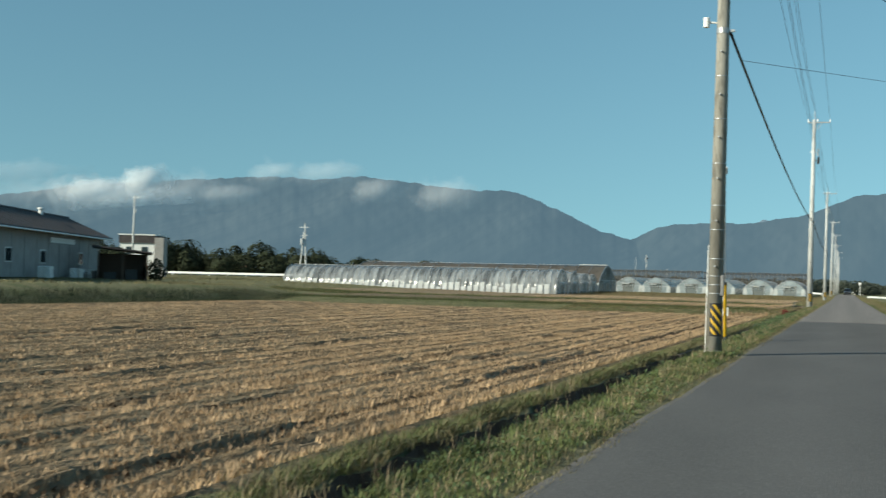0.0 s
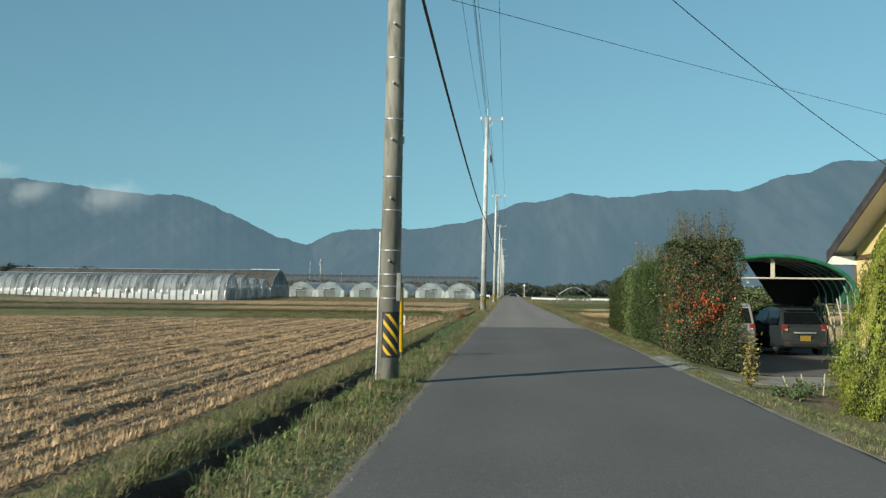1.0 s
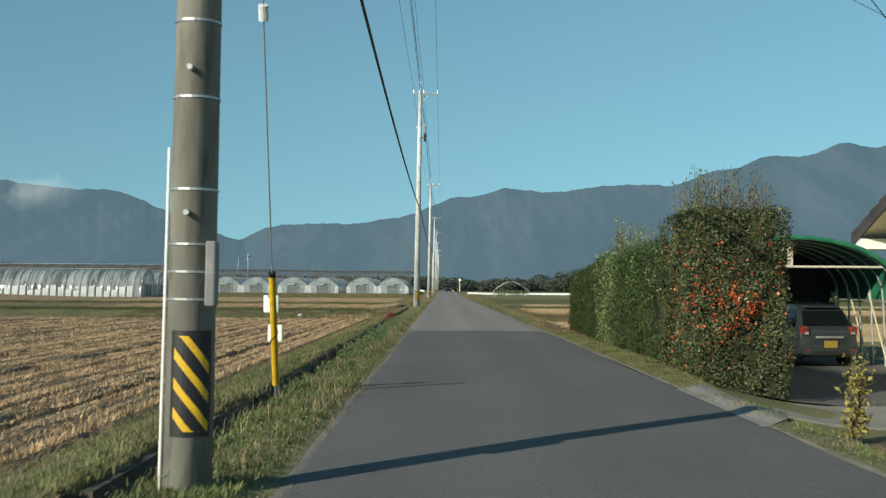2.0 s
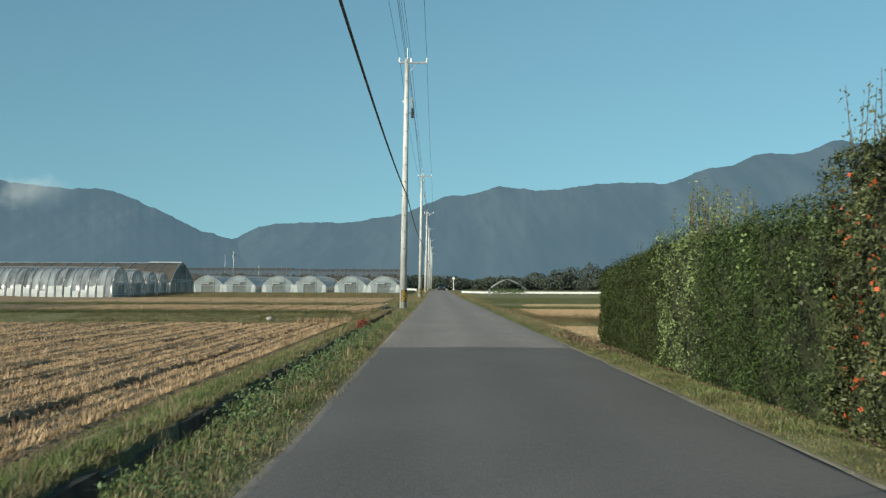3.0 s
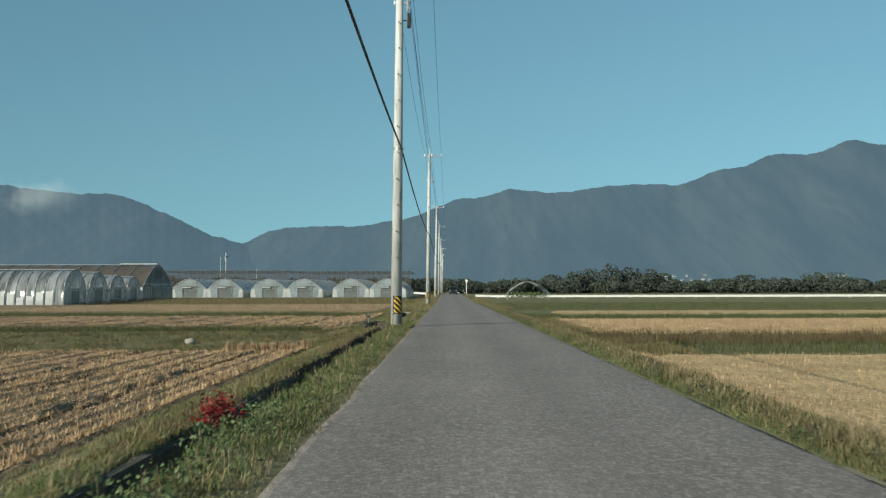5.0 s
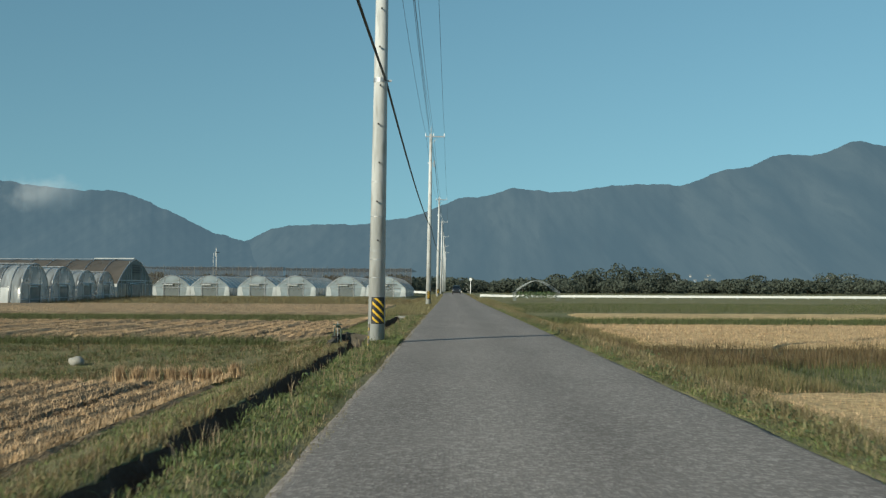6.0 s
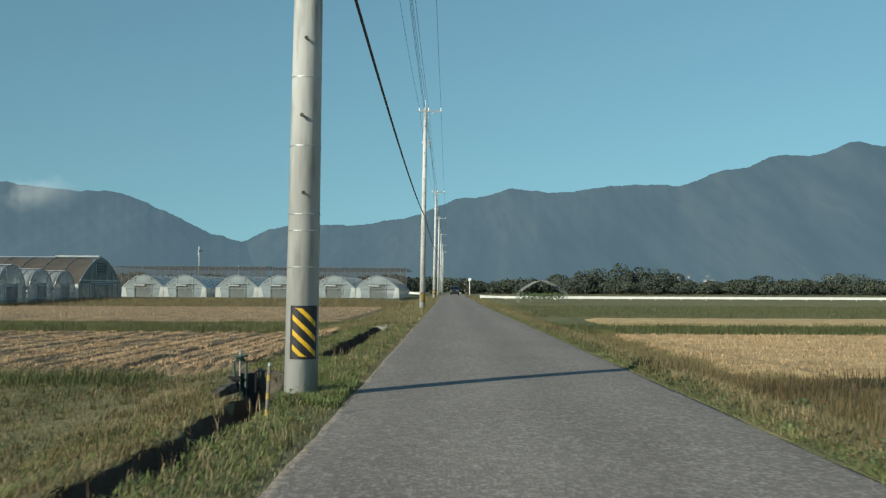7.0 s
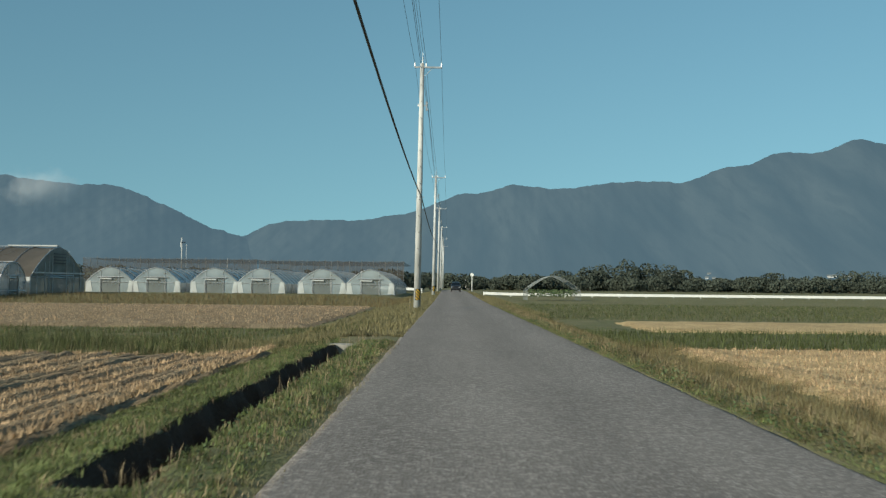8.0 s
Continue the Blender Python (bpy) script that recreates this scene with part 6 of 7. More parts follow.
# ---- greenhouses ----
def film(name, clear, tone, rough=0.25, streak=False):
    """Plastic sheet, partly clear; streak: wrinkles that run up over the tunnel, their glints painted as stripes."""
    m = bpy.data.materials.new(name)
    m.use_nodes = True
    n, l = m.node_tree.nodes, m.node_tree.links
    b = n["Principled BSDF"]
    b.inputs["Base Color"].default_value, b.inputs["Roughness"].default_value = (*tone, 1), rough
    tr, mx, nz, tc, rg = n.new("ShaderNodeBsdfTransparent"), n.new("ShaderNodeMixShader"), n.new("ShaderNodeTexNoise"), n.new("ShaderNodeTexCoord"), n.new("ShaderNodeMapRange")
    nz.inputs["Scale"].default_value, nz.inputs["Detail"].default_value = 0.6, 6
    l.new(tc.outputs["Object"], nz.inputs["Vector"])
    l.new(nz.outputs[0], rg.inputs[0])
    rg.inputs[1].default_value, rg.inputs[2].default_value = 0.3, 0.7
    rg.inputs[3].default_value, rg.inputs[4].default_value = max(0, clear - 0.2), min(1, clear + 0.2)
    bp = n.new("ShaderNodeBump")
    bp.inputs["Strength"].default_value, bp.inputs["Distance"].default_value = 0.4, 0.2
    l.new(nz.outputs[0], bp.inputs["Height"])
    if streak:
        mp, rp = n.new("ShaderNodeMapping"), n.new("ShaderNodeValToRGB")
        mp.inputs["Scale"].default_value = (0.25, 2.2, 0.4)
        l.new(tc.outputs["Object"], mp.inputs[0])
        l.new(mp.outputs[0], nz.inputs["Vector"])
        # Light and dark stripes of colour stand in for glints on the wrinkles.
        rp.color_ramp.elements[0].position, rp.color_ramp.elements[1].position = 0.38, 0.66
        rp.color_ramp.elements[0].color, rp.color_ramp.elements[1].color = (*(v * 0.32 for v in tone), 1), (*(v * 1.8 for v in tone), 1)
        l.new(nz.outputs[0], rp.inputs[0])
        l.new(rp.outputs[0], b.inputs["Base Color"])
        bp.inputs["Strength"].default_value = 0.8
    l.new(bp.outputs[0], b.inputs["Normal"])
    l.new(rg.outputs[0], mx.inputs[0])
    l.new(b.outputs[0], mx.inputs[1])
    l.new(tr.outputs[0], mx.inputs[2])
    l.new(mx.outputs[0], n["Material Output"].inputs[0])
    return m


FILM = film("greenhouse_film", 0.40, (0.27, 0.30, 0.315), 0.2)
SILVER = film("wrinkled_film_with_glints", 0.38, (0.29, 0.31, 0.32), 0.18, True)
CLEAR = film("clear_gable_film", 0.42, (0.34, 0.395, 0.42), 0.2)
# Whiter film: real white sheets, and sky reflection on sides put in as colour.
SKIRT = film("white_sheet_and_glint_film", 0.25, (0.55, 0.57, 0.57))
# Darker film that stands in for the dark inside of open doorways.
DOOR_FILM = film("dark_doorway_film", 0.35, (0.16, 0.18, 0.18), 0.4)
NET = film("brown_shade_net", 0.10, (0.085, 0.074, 0.062), 0.95)
NET_GABLE = film("grey_net_gable", 0.22, (0.26, 0.25, 0.225), 0.8)


def greenhouse(label, centre, length, w, h, rz, skin, group, ribs, straight=1.0, door=True, pointed=0.0, gable=None):
    """A tunnel greenhouse along local +y, its gable at local y = 0; straight: height of the upright sides."""
    x, y = centre
    t = thing("greenhouse", label, "greenhouse", group, (x, y, float(ground_z(x, y)) - 0.05), rz)
    n = 12
    pr = [(-w / 2, 0.0)] + [(-w / 2 * math.cos(math.pi * k / n), straight + (h - straight) * math.sin(math.pi * k / n) ** 0.85) for k in range(n + 1)] + [(w / 2, 0.0)]
    if pointed:
        pr = [(px, straight + (h - straight) * (1 - abs(2 * px / w) ** pointed) if 0 < i < n + 2 else 0.0) for i, (px, pz) in enumerate(pr)]
    roof = Mesh()
    bays = (ribs - 1) * 4
    for j in range(bays + 1):
        puff = 0.985 - 0.018 * abs(math.sin(math.pi * j / 4)) * (1 + 0.4 * math.sin(j * 0.7))
        roof.v += [(px * puff, length * j / bays, straight * 0.99 + (pz - straight) * puff) for px, pz in pr[1:-1]]
    m = len(pr) - 2
    roof.f = [(j * m + k, j * m + k + 1, (j + 1) * m + k + 1, (j + 1) * m + k) for j in range(bays) for k in range(m - 1)]
    part("roof_film", roof, skin, t, smooth=True)
    for s in (-1, 1):
        part("side_film", Mesh().add([(s * w / 2 * 0.99, 0, 0), (s * w / 2 * 0.99, length, 0), (s * w / 2 * 0.99, length, straight), (s * w / 2 * 0.99, 0, straight)], [(0, 1, 2, 3)]), SKIRT if pointed else SILVER, t, "plastic side curtain")
    # White panels paint the bright reflections low on the near side.
    if ribs == 46 and y < 170 and not pointed:
        for k in range(1, ribs - 1):
            ya, yb = length * (k + 0.12) / (ribs - 1), length * (k + 0.86) / (ribs - 1)
            top = 1.25 + 0.35 * math.sin(k * 1.3) + 0.2 * math.sin(k * 3.1)
            pts = [(px, pz) for px, pz in pr[:5] if pz <= top]
            pts = [(-w / 2 * 1.004, 0.03)] + pts[1:] + [(-w / 2 * (1 - 0.10 * top / 1.5), top)] if len(pts) > 2 else [(-w / 2 * 1.004, 0.03), (-w / 2 * 1.003, 0.6), (-w / 2 * 0.97, top)]
            part("glint_panel", Mesh().add([(px * 1.004, yy, pz) for yy in (ya, yb) for px, pz in pts], [(i, i + 1, len(pts) + i + 1, len(pts) + i) for i in range(len(pts) - 1)]), SKIRT, t)
    gable = gable or CLEAR
    dw, dh = w * 0.2, min(1.75, h * 0.6)
    inner = [(px * 0.985, pz * 0.985) for px, pz in pr]
    part("gable_film", Mesh().add([(px, length, pz) for px, pz in inner], [tuple(range(len(inner)))]), gable, t)
    lo, hi = [p for p in inner if p[0] <= -dw], [p for p in inner if p[0] >= dw]
    mid = [p for p in inner if -dw < p[0] < dw]
    top = lambda x: float(np.interp(x, [p[0] for p in inner[1:-1]], [p[1] for p in inner[1:-1]]))
    for ring in (lo + [(-dw, top(-dw)), (-dw, 0.0)], [(dw, 0.0), (dw, top(dw))] + hi, [(-dw, dh), (-dw, top(-dw))] + mid + [(dw, top(dw)), (dw, dh)]):
        part("gable_film", Mesh().add([(px, 0, pz) for px, pz in ring], [tuple(range(len(ring)))]), gable, t)
    for k in range(ribs):
        yy = length * k / (ribs - 1)
        part("rib", Mesh().tube([(px, yy, pz) for px, pz in pr], 0.03 if 0 < k < ribs - 1 else 0.05, 5), STEEL, t)
    part("ridge_bar", Mesh().tube([(0, 0, h + 0.02), (0, length, h + 0.02)], 0.04, 6), STEEL, t)
    part("gable_bar", Mesh().tube([(-w / 2 * 0.95, -0.02, straight), (w / 2 * 0.95, -0.02, straight)], 0.035, 6).tube([(-w * 0.18, -0.02, 0), (-w * 0.18, -0.02, h * 0.93)], 0.03, 6)
         .tube([(w * 0.18, -0.02, 0), (w * 0.18, -0.02, h * 0.93)], 0.03, 6), STEEL, t)
    if door:
        part("door", Mesh().box(-dw, dw, 0.03, 0.05, 0.05, dh - 0.02), DOOR_FILM, t, "dark film in place of the shaded open doorway")
        part("door_rail", Mesh().tube([(-w * 0.26, -0.08, dh + 0.04), (w * 0.26, -0.08, dh + 0.04)], 0.06, 6), STEEL, t)
        for s in (-1, 1):
            part("door_post", Mesh().tube([(s * dw, -0.04, 0), (s * dw, -0.04, dh)], 0.035, 6), STEEL, t)
        part("rolled_sheet", Mesh().tube([(-dw, -0.1, dh - 0.14), (dw * 0.2, -0.1, dh - 0.17)], 0.09, 8), SKIRT, t, "rolled white plastic sheet")
    for s in (-1, 1) if pointed and w < 6 else ():
        part("corner_sheet", Mesh().add([(s * w * 0.495, -0.05, 0.1), (s * w * 0.36, -0.05, 0.1), (s * w * 0.40, -0.05, straight * 1.15), (s * w * 0.482, -0.05, straight * 1.1)], [(0, 1, 2, 3)]), SKIRT, t, "folded white corner sheet")
    return t


for k, gxx in enumerate((-37.2, -32.1, -25.7, -20.6, -13.9, -8.6)):
    greenhouse("clear plastic tunnel greenhouse with a steel pipe frame", (gxx, 212), 34, 5.3, 2.8, 0, FILM, "tunnel greenhouses in a row", 12, 1.15, pointed=1.75)
for y0, w, h, ln in ((166.2, 7.2, 3.75, 44), (174.0, 7.0, 3.5, 44), (181.3, 6.6, 3.15, 44), (188.0, 6.2, 3.0, 44)):
    greenhouse("large silvery plastic greenhouse with curved ribs", (-38.6, y0), ln, w, h, 90, SILVER, "large tunnel greenhouses", 46, 0.45)
net_house = greenhouse("large greenhouse under brown shade net with a pointed gable", (-38.5, 199.5), 46, 15.4, 4.62, 90, NET, "large tunnel greenhouses", 20, 1.6, pointed=1.65, gable=NET_GABLE)
for zz in (2.95, 3.25, 3.55, 3.85):
    part("louvre", Mesh().box(-1.7, 1.7, -0.12, -0.04, zz, zz + 0.09), DARK_STEEL, net_house, "dark gable vent louvre")
for xx in (-6.2, -4.1, -2.0, 2.0, 4.1, 6.2):
    part("gable_post", Mesh().tube([(xx, -0.06, 0), (xx, -0.06, 2.0 + 2.3 * (1 - abs(xx) / 7.7))], 0.05, 6), STEEL, net_house)
part("gable_beam", Mesh().box(-7.4, 7.4, -0.14, -0.04, 1.95, 2.08), STEEL, net_house)
part("ridge_vent", Mesh().box(-0.45, 0.45, 0.1, 5.0, 4.62, 4.78, 0.04), SKIRT, net_house, "pale raised ridge vent")

FRAME = plain("dull_pipe", (0.22, 0.24, 0.24), 0.6, 0.3)
frame_t = thing("pipe_tunnel", "bare pipe frame of a small greenhouse over green plants", "greenhouse", at=(12.3, 220, float(ground_z(12.3, 220)) + 0.05))
for k in range(6):
    part("hoop", Mesh().tube([(-3.1, k * 1.4, 0)] + [(-3.1 + 6.2 * j / 14, k * 1.4, 1.2 + 1.7 * (1 - abs(j / 7 - 1) ** 1.6)) for j in range(15)] + [(3.1, k * 1.4, 0)], 0.028, 6), FRAME, frame_t)
for px, pz in ((0, 2.9), (-1.77, 2.2), (1.77, 2.2), (-3.1, 1.2), (3.1, 1.2)):
    part("purlin", Mesh().tube([(px, 0, pz), (px, 7, pz)], 0.022, 6), FRAME, frame_t)
P = np.stack([rng.uniform(9.4, 15.2, 700), rng.uniform(220, 227, 700), 0.1 + rng.uniform(0, 0.8, 700)], 1)
stuff(leaf_mesh("vegetable_plants", P, np.tile([0, 0, 1.0], (700, 1)), 0.3, WEED, 0.9, 0.5), "green vegetable plants under the bare frame", "plants")


# ---- guard rails ----
def guard_rail(label, x0, x1, y, lower=0.0, gap=4.0):
    xs = np.arange(x0, x1 + 0.1, gap)
    zt = lambda x: float(ground_z(x, y)) - lower
    t = thing("guard_rail", label, "guard rail", "white guard rails")
    prof = [(0, 0.36), (-0.05, 0.40), (-0.05, 0.49), (0.0, 0.56), (-0.05, 0.63), (-0.05, 0.72), (0, 0.76)]
    for a, b in zip(xs[:-1], xs[1:]):
        part("rail_beam", Mesh().add([(xx, y + py, zt(xx) + pz) for xx in (a, b) for py, pz in prof], [(k, k + 1, 8 + k, 7 + k) for k in range(6)]), WHITE, t)
    for xx in xs:
        part("post", Mesh().tube([(xx, y + 0.08, zt(xx) - 0.3), (xx, y + 0.08, zt(xx) + 0.78)], 0.07, 8), WHITE, t)


guard_rail("long white steel guard rail along the far road", 5.2, 105, 255, 0.17)
guard_rail("short white steel guard rail by the greenhouses", -12, -4, 258, 0.1)
guard_rail("white steel guard rail before the trees", -150, -94, 192, 0.0)


# ---- far buildings ----
SHED_WALL = material("beige_corrugated_sheet", (0.30, 0.288, 0.275), (0.36, 0.345, 0.33), 0.7, 0.7, fine=8, bump=0.3)
shed = thing("warehouse", "long beige metal warehouse with a brown low-pitched roof", "warehouse", at=(-76.7, 108.0, 0.7), rz=110.5)
part("wall", Mesh().box(-40, 0, 0, 0.2, 0, 4.5).box(-0.2, 0, 0.2, 8, 0, 4.5).box(-40, -39.8, 0.2, 8, 0, 4.5).box(-40, 0, 7.8, 8, 0, 4.5)
     .add([(0, 0, 4.5), (0, 8, 4.5), (0, 4, 6.2)], [(0, 1, 2)]), SHED_WALL, shed)
for k in range(13):
    part("wall_rib", Mesh().box(-39.5 + k * 3.2, -39.42 + k * 3.2, -0.04, 0.0, 0.1, 4.4), SHED_WALL, shed)
for ya in (-1.0, 9.0):
    part("roof", Mesh().add([(-41, ya, 4.2), (1.3, ya, 4.2), (1.3, 4, 6.35), (-41, 4, 6.35), (-41, ya, 4.42), (1.3, ya, 4.42), (1.3, 4, 6.57), (-41, 4, 6.57)],
                            [(0, 1, 2, 3), (4, 7, 6, 5), (0, 4, 5, 1), (0, 3, 7, 4), (1, 5, 6, 2)]), ROOF, shed)
for k in range(22):
    part("roof_rib", Mesh().add([(-40.5 + k * 1.9 + dx, y, z + dz) for y, z in ((-1.02, 4.42), (4, 6.58)) for dx in (0, 0.08) for dz in (0, 0.07)],
                                [(0, 1, 5, 4), (2, 6, 7, 3), (1, 3, 7, 5), (0, 2, 3, 1)]), ROOF, shed)
part("ridge_cap", Mesh().tube([(-41, 4, 6.58), (1.3, 4, 6.58)], 0.14, 8), ROOF, shed)
part("gutter", Mesh().tube([(-41, -1.05, 4.22), (1.3, -1.05, 4.22)], 0.08, 8), WHITE, shed, "pale eave gutter")
for wx in (-36, -27.4, -18.6, -7.0):
    w = part("window", Mesh().box(wx - 0.75, wx + 0.75, -0.05, 0.0, 1.3, 2.6), WHITE, shed)
    part("pane", Mesh().box(wx - 0.66, wx - 0.03, -0.07, -0.05, 1.4, 2.5).box(wx + 0.03, wx + 0.66, -0.07, -0.05, 1.4, 2.5), GLASS, w)
part("vent", Mesh().tube([(-9.5, 3.4, 6.2), (-9.5, 3.4, 6.9)], 0.28, 12, 0.2).tube([(-9.5, 3.4, 6.9), (-9.5, 3.4, 7.05)], 0.42, 12, 0.3), WHITE, shed, "white roof ventilator")
part("sign_board", Mesh().box(-16.6, -9.3, -0.12, -0.02, 3.35, 3.85), SOFFIT, shed, "blank pale board under the eave")
lean = thing("open_shed", "dark timber open shed beside the warehouse", "shed", at=(-67.8, 99.7, 0.55), rz=35.4)
part("back_wall", Mesh().box(-2.4, 2.4, 3.8, 4.0, 0, 2.7), TIMBER, lean)
for xx in (-2.4, 2.28):
    part("side_wall", Mesh().box(xx, xx + 0.12, 0.4, 3.8, 0, 2.6), TIMBER, lean)
for xx in (-2.35, 0.0, 2.35):
    part("post", Mesh().box(xx - 0.07, xx + 0.07, 0.2, 0.34, 0, 2.9), TIMBER, lean)
part("roof", Mesh().add([(-3.0, -0.4, 3.35), (2.9, -0.4, 2.75), (2.9, 4.4, 2.65), (-3.0, 4.4, 3.25), (-3.0, -0.4, 3.5), (2.9, -0.4, 2.9), (2.9, 4.4, 2.8), (-3.0, 4.4, 3.4)],
                        [(0, 1, 2, 3), (4, 7, 6, 5), (0, 4, 5, 1), (1, 5, 6, 2), (2, 6, 7, 3), (3, 7, 4, 0)]), ROOF, lean)
for xx, zz in ((-1.2, 0.8), (0.9, 1.1)):
    part("stored_box", Mesh().rough_box(xx - 0.6, xx + 0.6, 1.0, 2.4, 0, zz, 0.05, 3), DARK_STEEL, lean)
for k, (bx, hh) in enumerate(((-13.0, 0.9), (-11.4, 0.6), (-9.0, 0.8), (-6.5, 0.7), (-22, 1.0))):
    part_x = Mesh().rough_box(bx - 0.6, bx + 0.6, -2.0, -1.0, 0.0, hh, 0.12, 4)
    b = thing("covered_pile", "goods under a pale sheet before the warehouse wall", "covered pile", "piles before the warehouse")
    b.matrix_basis = shed.matrix_basis.copy()
    part("sheet", part_x, SHED_WALL if k % 2 else SOFFIT, b)
wh = thing("white_building", "white two-storey building with a dark upper band", "building", at=(-103.6, 155, 0.9), rz=24)
part("wall", Mesh().box(-3.4, 2.4, 0, 6, 0, 5.6), WHITE, wh)
part("upper_band", Mesh().box(-3.6, 2.6, -0.2, 6.2, 5.2, 6.4), ROOF, wh)
part("parapet", Mesh().box(-3.7, 2.7, -0.3, 6.3, 6.4, 6.6), WHITE, wh)
part("side_tower", Mesh().box(2.0, 3.4, -0.6, 3, 0, 6.1), SHED_WALL, wh)
for wx in (-2.0, 0.4):
    part("window", Mesh().box(wx - 0.5, wx + 0.5, -0.04, 0.02, 3.4, 4.6), GLASS, wh)
utility_pole(-104, 153, 0.2, POLE_NEW, "concrete pole beside the white building", arm=True, steps=False, band=False)
aframe = thing("transformer_pole", "two leaning poles carrying a transformer", "utility pole", at=(-91, 186, 0.6))
part("leg", Mesh().tube([(-0.9, 0, 0), (0.1, 0, 9.0)], 0.16, 8, 0.11), POLE_NEW, aframe)
part("leg", Mesh().tube([(0.7, 0, 0), (0.15, 0, 10.5)], 0.16, 8, 0.11), POLE_NEW, aframe)
part("crossarm", Mesh().box(-0.7, 0.9, -0.05, 0.05, 9.7, 9.8).box(-0.5, 0.8, -0.05, 0.05, 8.2, 8.3), STEEL, aframe)
part("transformer", Mesh().tube([(-0.15, -0.3, 6.6), (-0.15, -0.3, 7.7)], 0.33, 12), STEEL, aframe)
utility_pole(-57.3, 334, 0.07, POLE_NEW, "far slim concrete pole among the fields", arm=False, steps=False, band=False, height=9.4)
fb = thing("white_building", "small white building far down the road", "building", at=(5.9, 520, 0.0))
part("wall", Mesh().box(-2.4, 2.2, 0, 6, 0, 2.8).box(-1.5, 0.8, 1, 5, 2.8, 4.4), WHITE, fb)
part("roof", Mesh().add([(-2.6, -0.6, 2.8), (2.4, -0.6, 2.8), (0, 3, 3.6)], [(0, 1, 2)]).add([(-2.1, 0.6, 4.4), (1.4, 0.6, 4.4), (-0.4, 3, 5.2), (-2.1, 5.4, 4.4), (1.4, 5.4, 4.4)], [(0, 1, 2), (3, 2, 4), (0, 2, 3), (1, 4, 2)]), ROOF, fb)
mir = thing("road_mirror", "white traffic mirror on a post by the far junction", "traffic mirror", at=(3.6, 262, float(ground_z(3.6, 262))))
part("post", Mesh().tube([(0, 0, 0), (0, 0, 3.0)], 0.06, 8), WHITE, mir)
part("mirror_disc", Mesh().tube([(0, -0.05, 2.7), (0, 0.05, 2.7)], 0.27, 16), WHITE, mir)
car("small dark car far ahead on the lane", 1.1, 262, 180, plain("black_paint", (0.02, 0.02, 0.022), 0.3, 0.2), plate=WHITE, z=float(far_rise(262)) + 0.03)

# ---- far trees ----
# Paler and greyer than FAR_TREE: haze of distance put into the leaf colour.
HAZY_TREE = leafy("haze_paled_foliage", (0.086, 0.102, 0.086), 0.12, 1.0, spec=0.0)

def woods(name, label, spots, size, mat, dense=1.0, loose=0.16):
    """A far wood: many crowns of leaf clumps."""
    P, N, tr = [], [], Mesh()
    for x, y, h, w in spots:
        z0 = float(ground_z(x, y))
        k = int((200 + 90 * h * w / 8) * dense)
        a, b, c = rng.uniform(0, 6.28, k), rng.uniform(-0.9, 1, k), rng.uniform(0.6, 1, k) ** 0.5
        lump = 1 + 0.3 * np.sin(a * 3 + x) * np.cos(b * 4 + y)
        rr = w * np.sqrt(np.maximum(0, 1 - b * b)) * c * lump
        P.append(np.stack([x + rr * np.cos(a), y + rr * np.sin(a), z0 + h * 0.56 + b * h * 0.46 * lump], 1))
        N.append(np.stack([np.cos(a), np.sin(a), b + 0.2], 1))
        tr.tube([(x, y, z0 - 0.3), (x, y, z0 + h * 0.6)], 0.03 * h, 5, 0.01 * h)
    ob = leaf_mesh(name, np.concatenate(P), np.concatenate(N), size, mat, loose, 0.8)
    stuff(ob, label, "trees")
    stuff(part(name + "_trunks", tr, BARK), "trunks of the far wood", "trees")


sp = [(rng.uniform(-10, 260), rng.uniform(480, 640), rng.uniform(3.6, 5.6), rng.uniform(3.0, 5.5)) for _ in range(340)]
sp += [(x, 520 + rng.uniform(-10, 10), h, w) for x, h, w in ((60, 9.5, 4.6), (67, 10.5, 5), (52, 8, 5), (76, 9.5, 5), (83, 9, 5), (90, 8, 5), (44, 7.5, 4.5), (71, 8.5, 5), (56, 7.5, 5), (124, 7, 5), (150, 7.5, 6), (160, 7.5, 6))]
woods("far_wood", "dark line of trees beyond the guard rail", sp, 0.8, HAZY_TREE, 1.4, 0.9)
sp = [(rng.uniform(-190, -84), rng.uniform(200, 250), rng.uniform(2.6, 4.6), rng.uniform(2.2, 4.0)) for _ in range(70)]
sp += [(rng.uniform(-190, -100), rng.uniform(205, 235), rng.uniform(3.5, 7.0), rng.uniform(1.8, 3.2)) for _ in range(45)]
sp += [(-116, 215, 7.0, 3.0), (-128, 220, 5.5, 3)]
woods("left_wood", "dark trees and bushes behind the greenhouses", sp, 0.45, FAR_TREE, 2.2)
sp = [(rng.uniform(-130, -10), rng.uniform(330, 520), rng.uniform(2, 3.8), rng.uniform(2.5, 4.5)) for _ in range(150)]
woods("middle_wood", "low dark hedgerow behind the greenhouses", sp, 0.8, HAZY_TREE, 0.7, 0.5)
sp = [(-66.6, 103.5, 2.3, 1.2), (-83.5, 121, 3.2, 1.6), (-111, 140, 7.5, 1.4), (-108, 142, 6, 1.5), (-88.5, 127, 4.0, 2.0)]
woods("yard_trees", "dark shrubs beside the warehouse", sp, 0.22, FAR_TREE, 4.0)
sp = [(rng.uniform(-64, -5), rng.uniform(274, 330), rng.uniform(2.2, 3.4), rng.uniform(1.6, 2.6)) for _ in range(130)]
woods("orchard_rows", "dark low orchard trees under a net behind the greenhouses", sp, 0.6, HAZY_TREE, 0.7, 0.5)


STAKE = plain("weathered_stake", (0.15, 0.15, 0.148), 0.9)


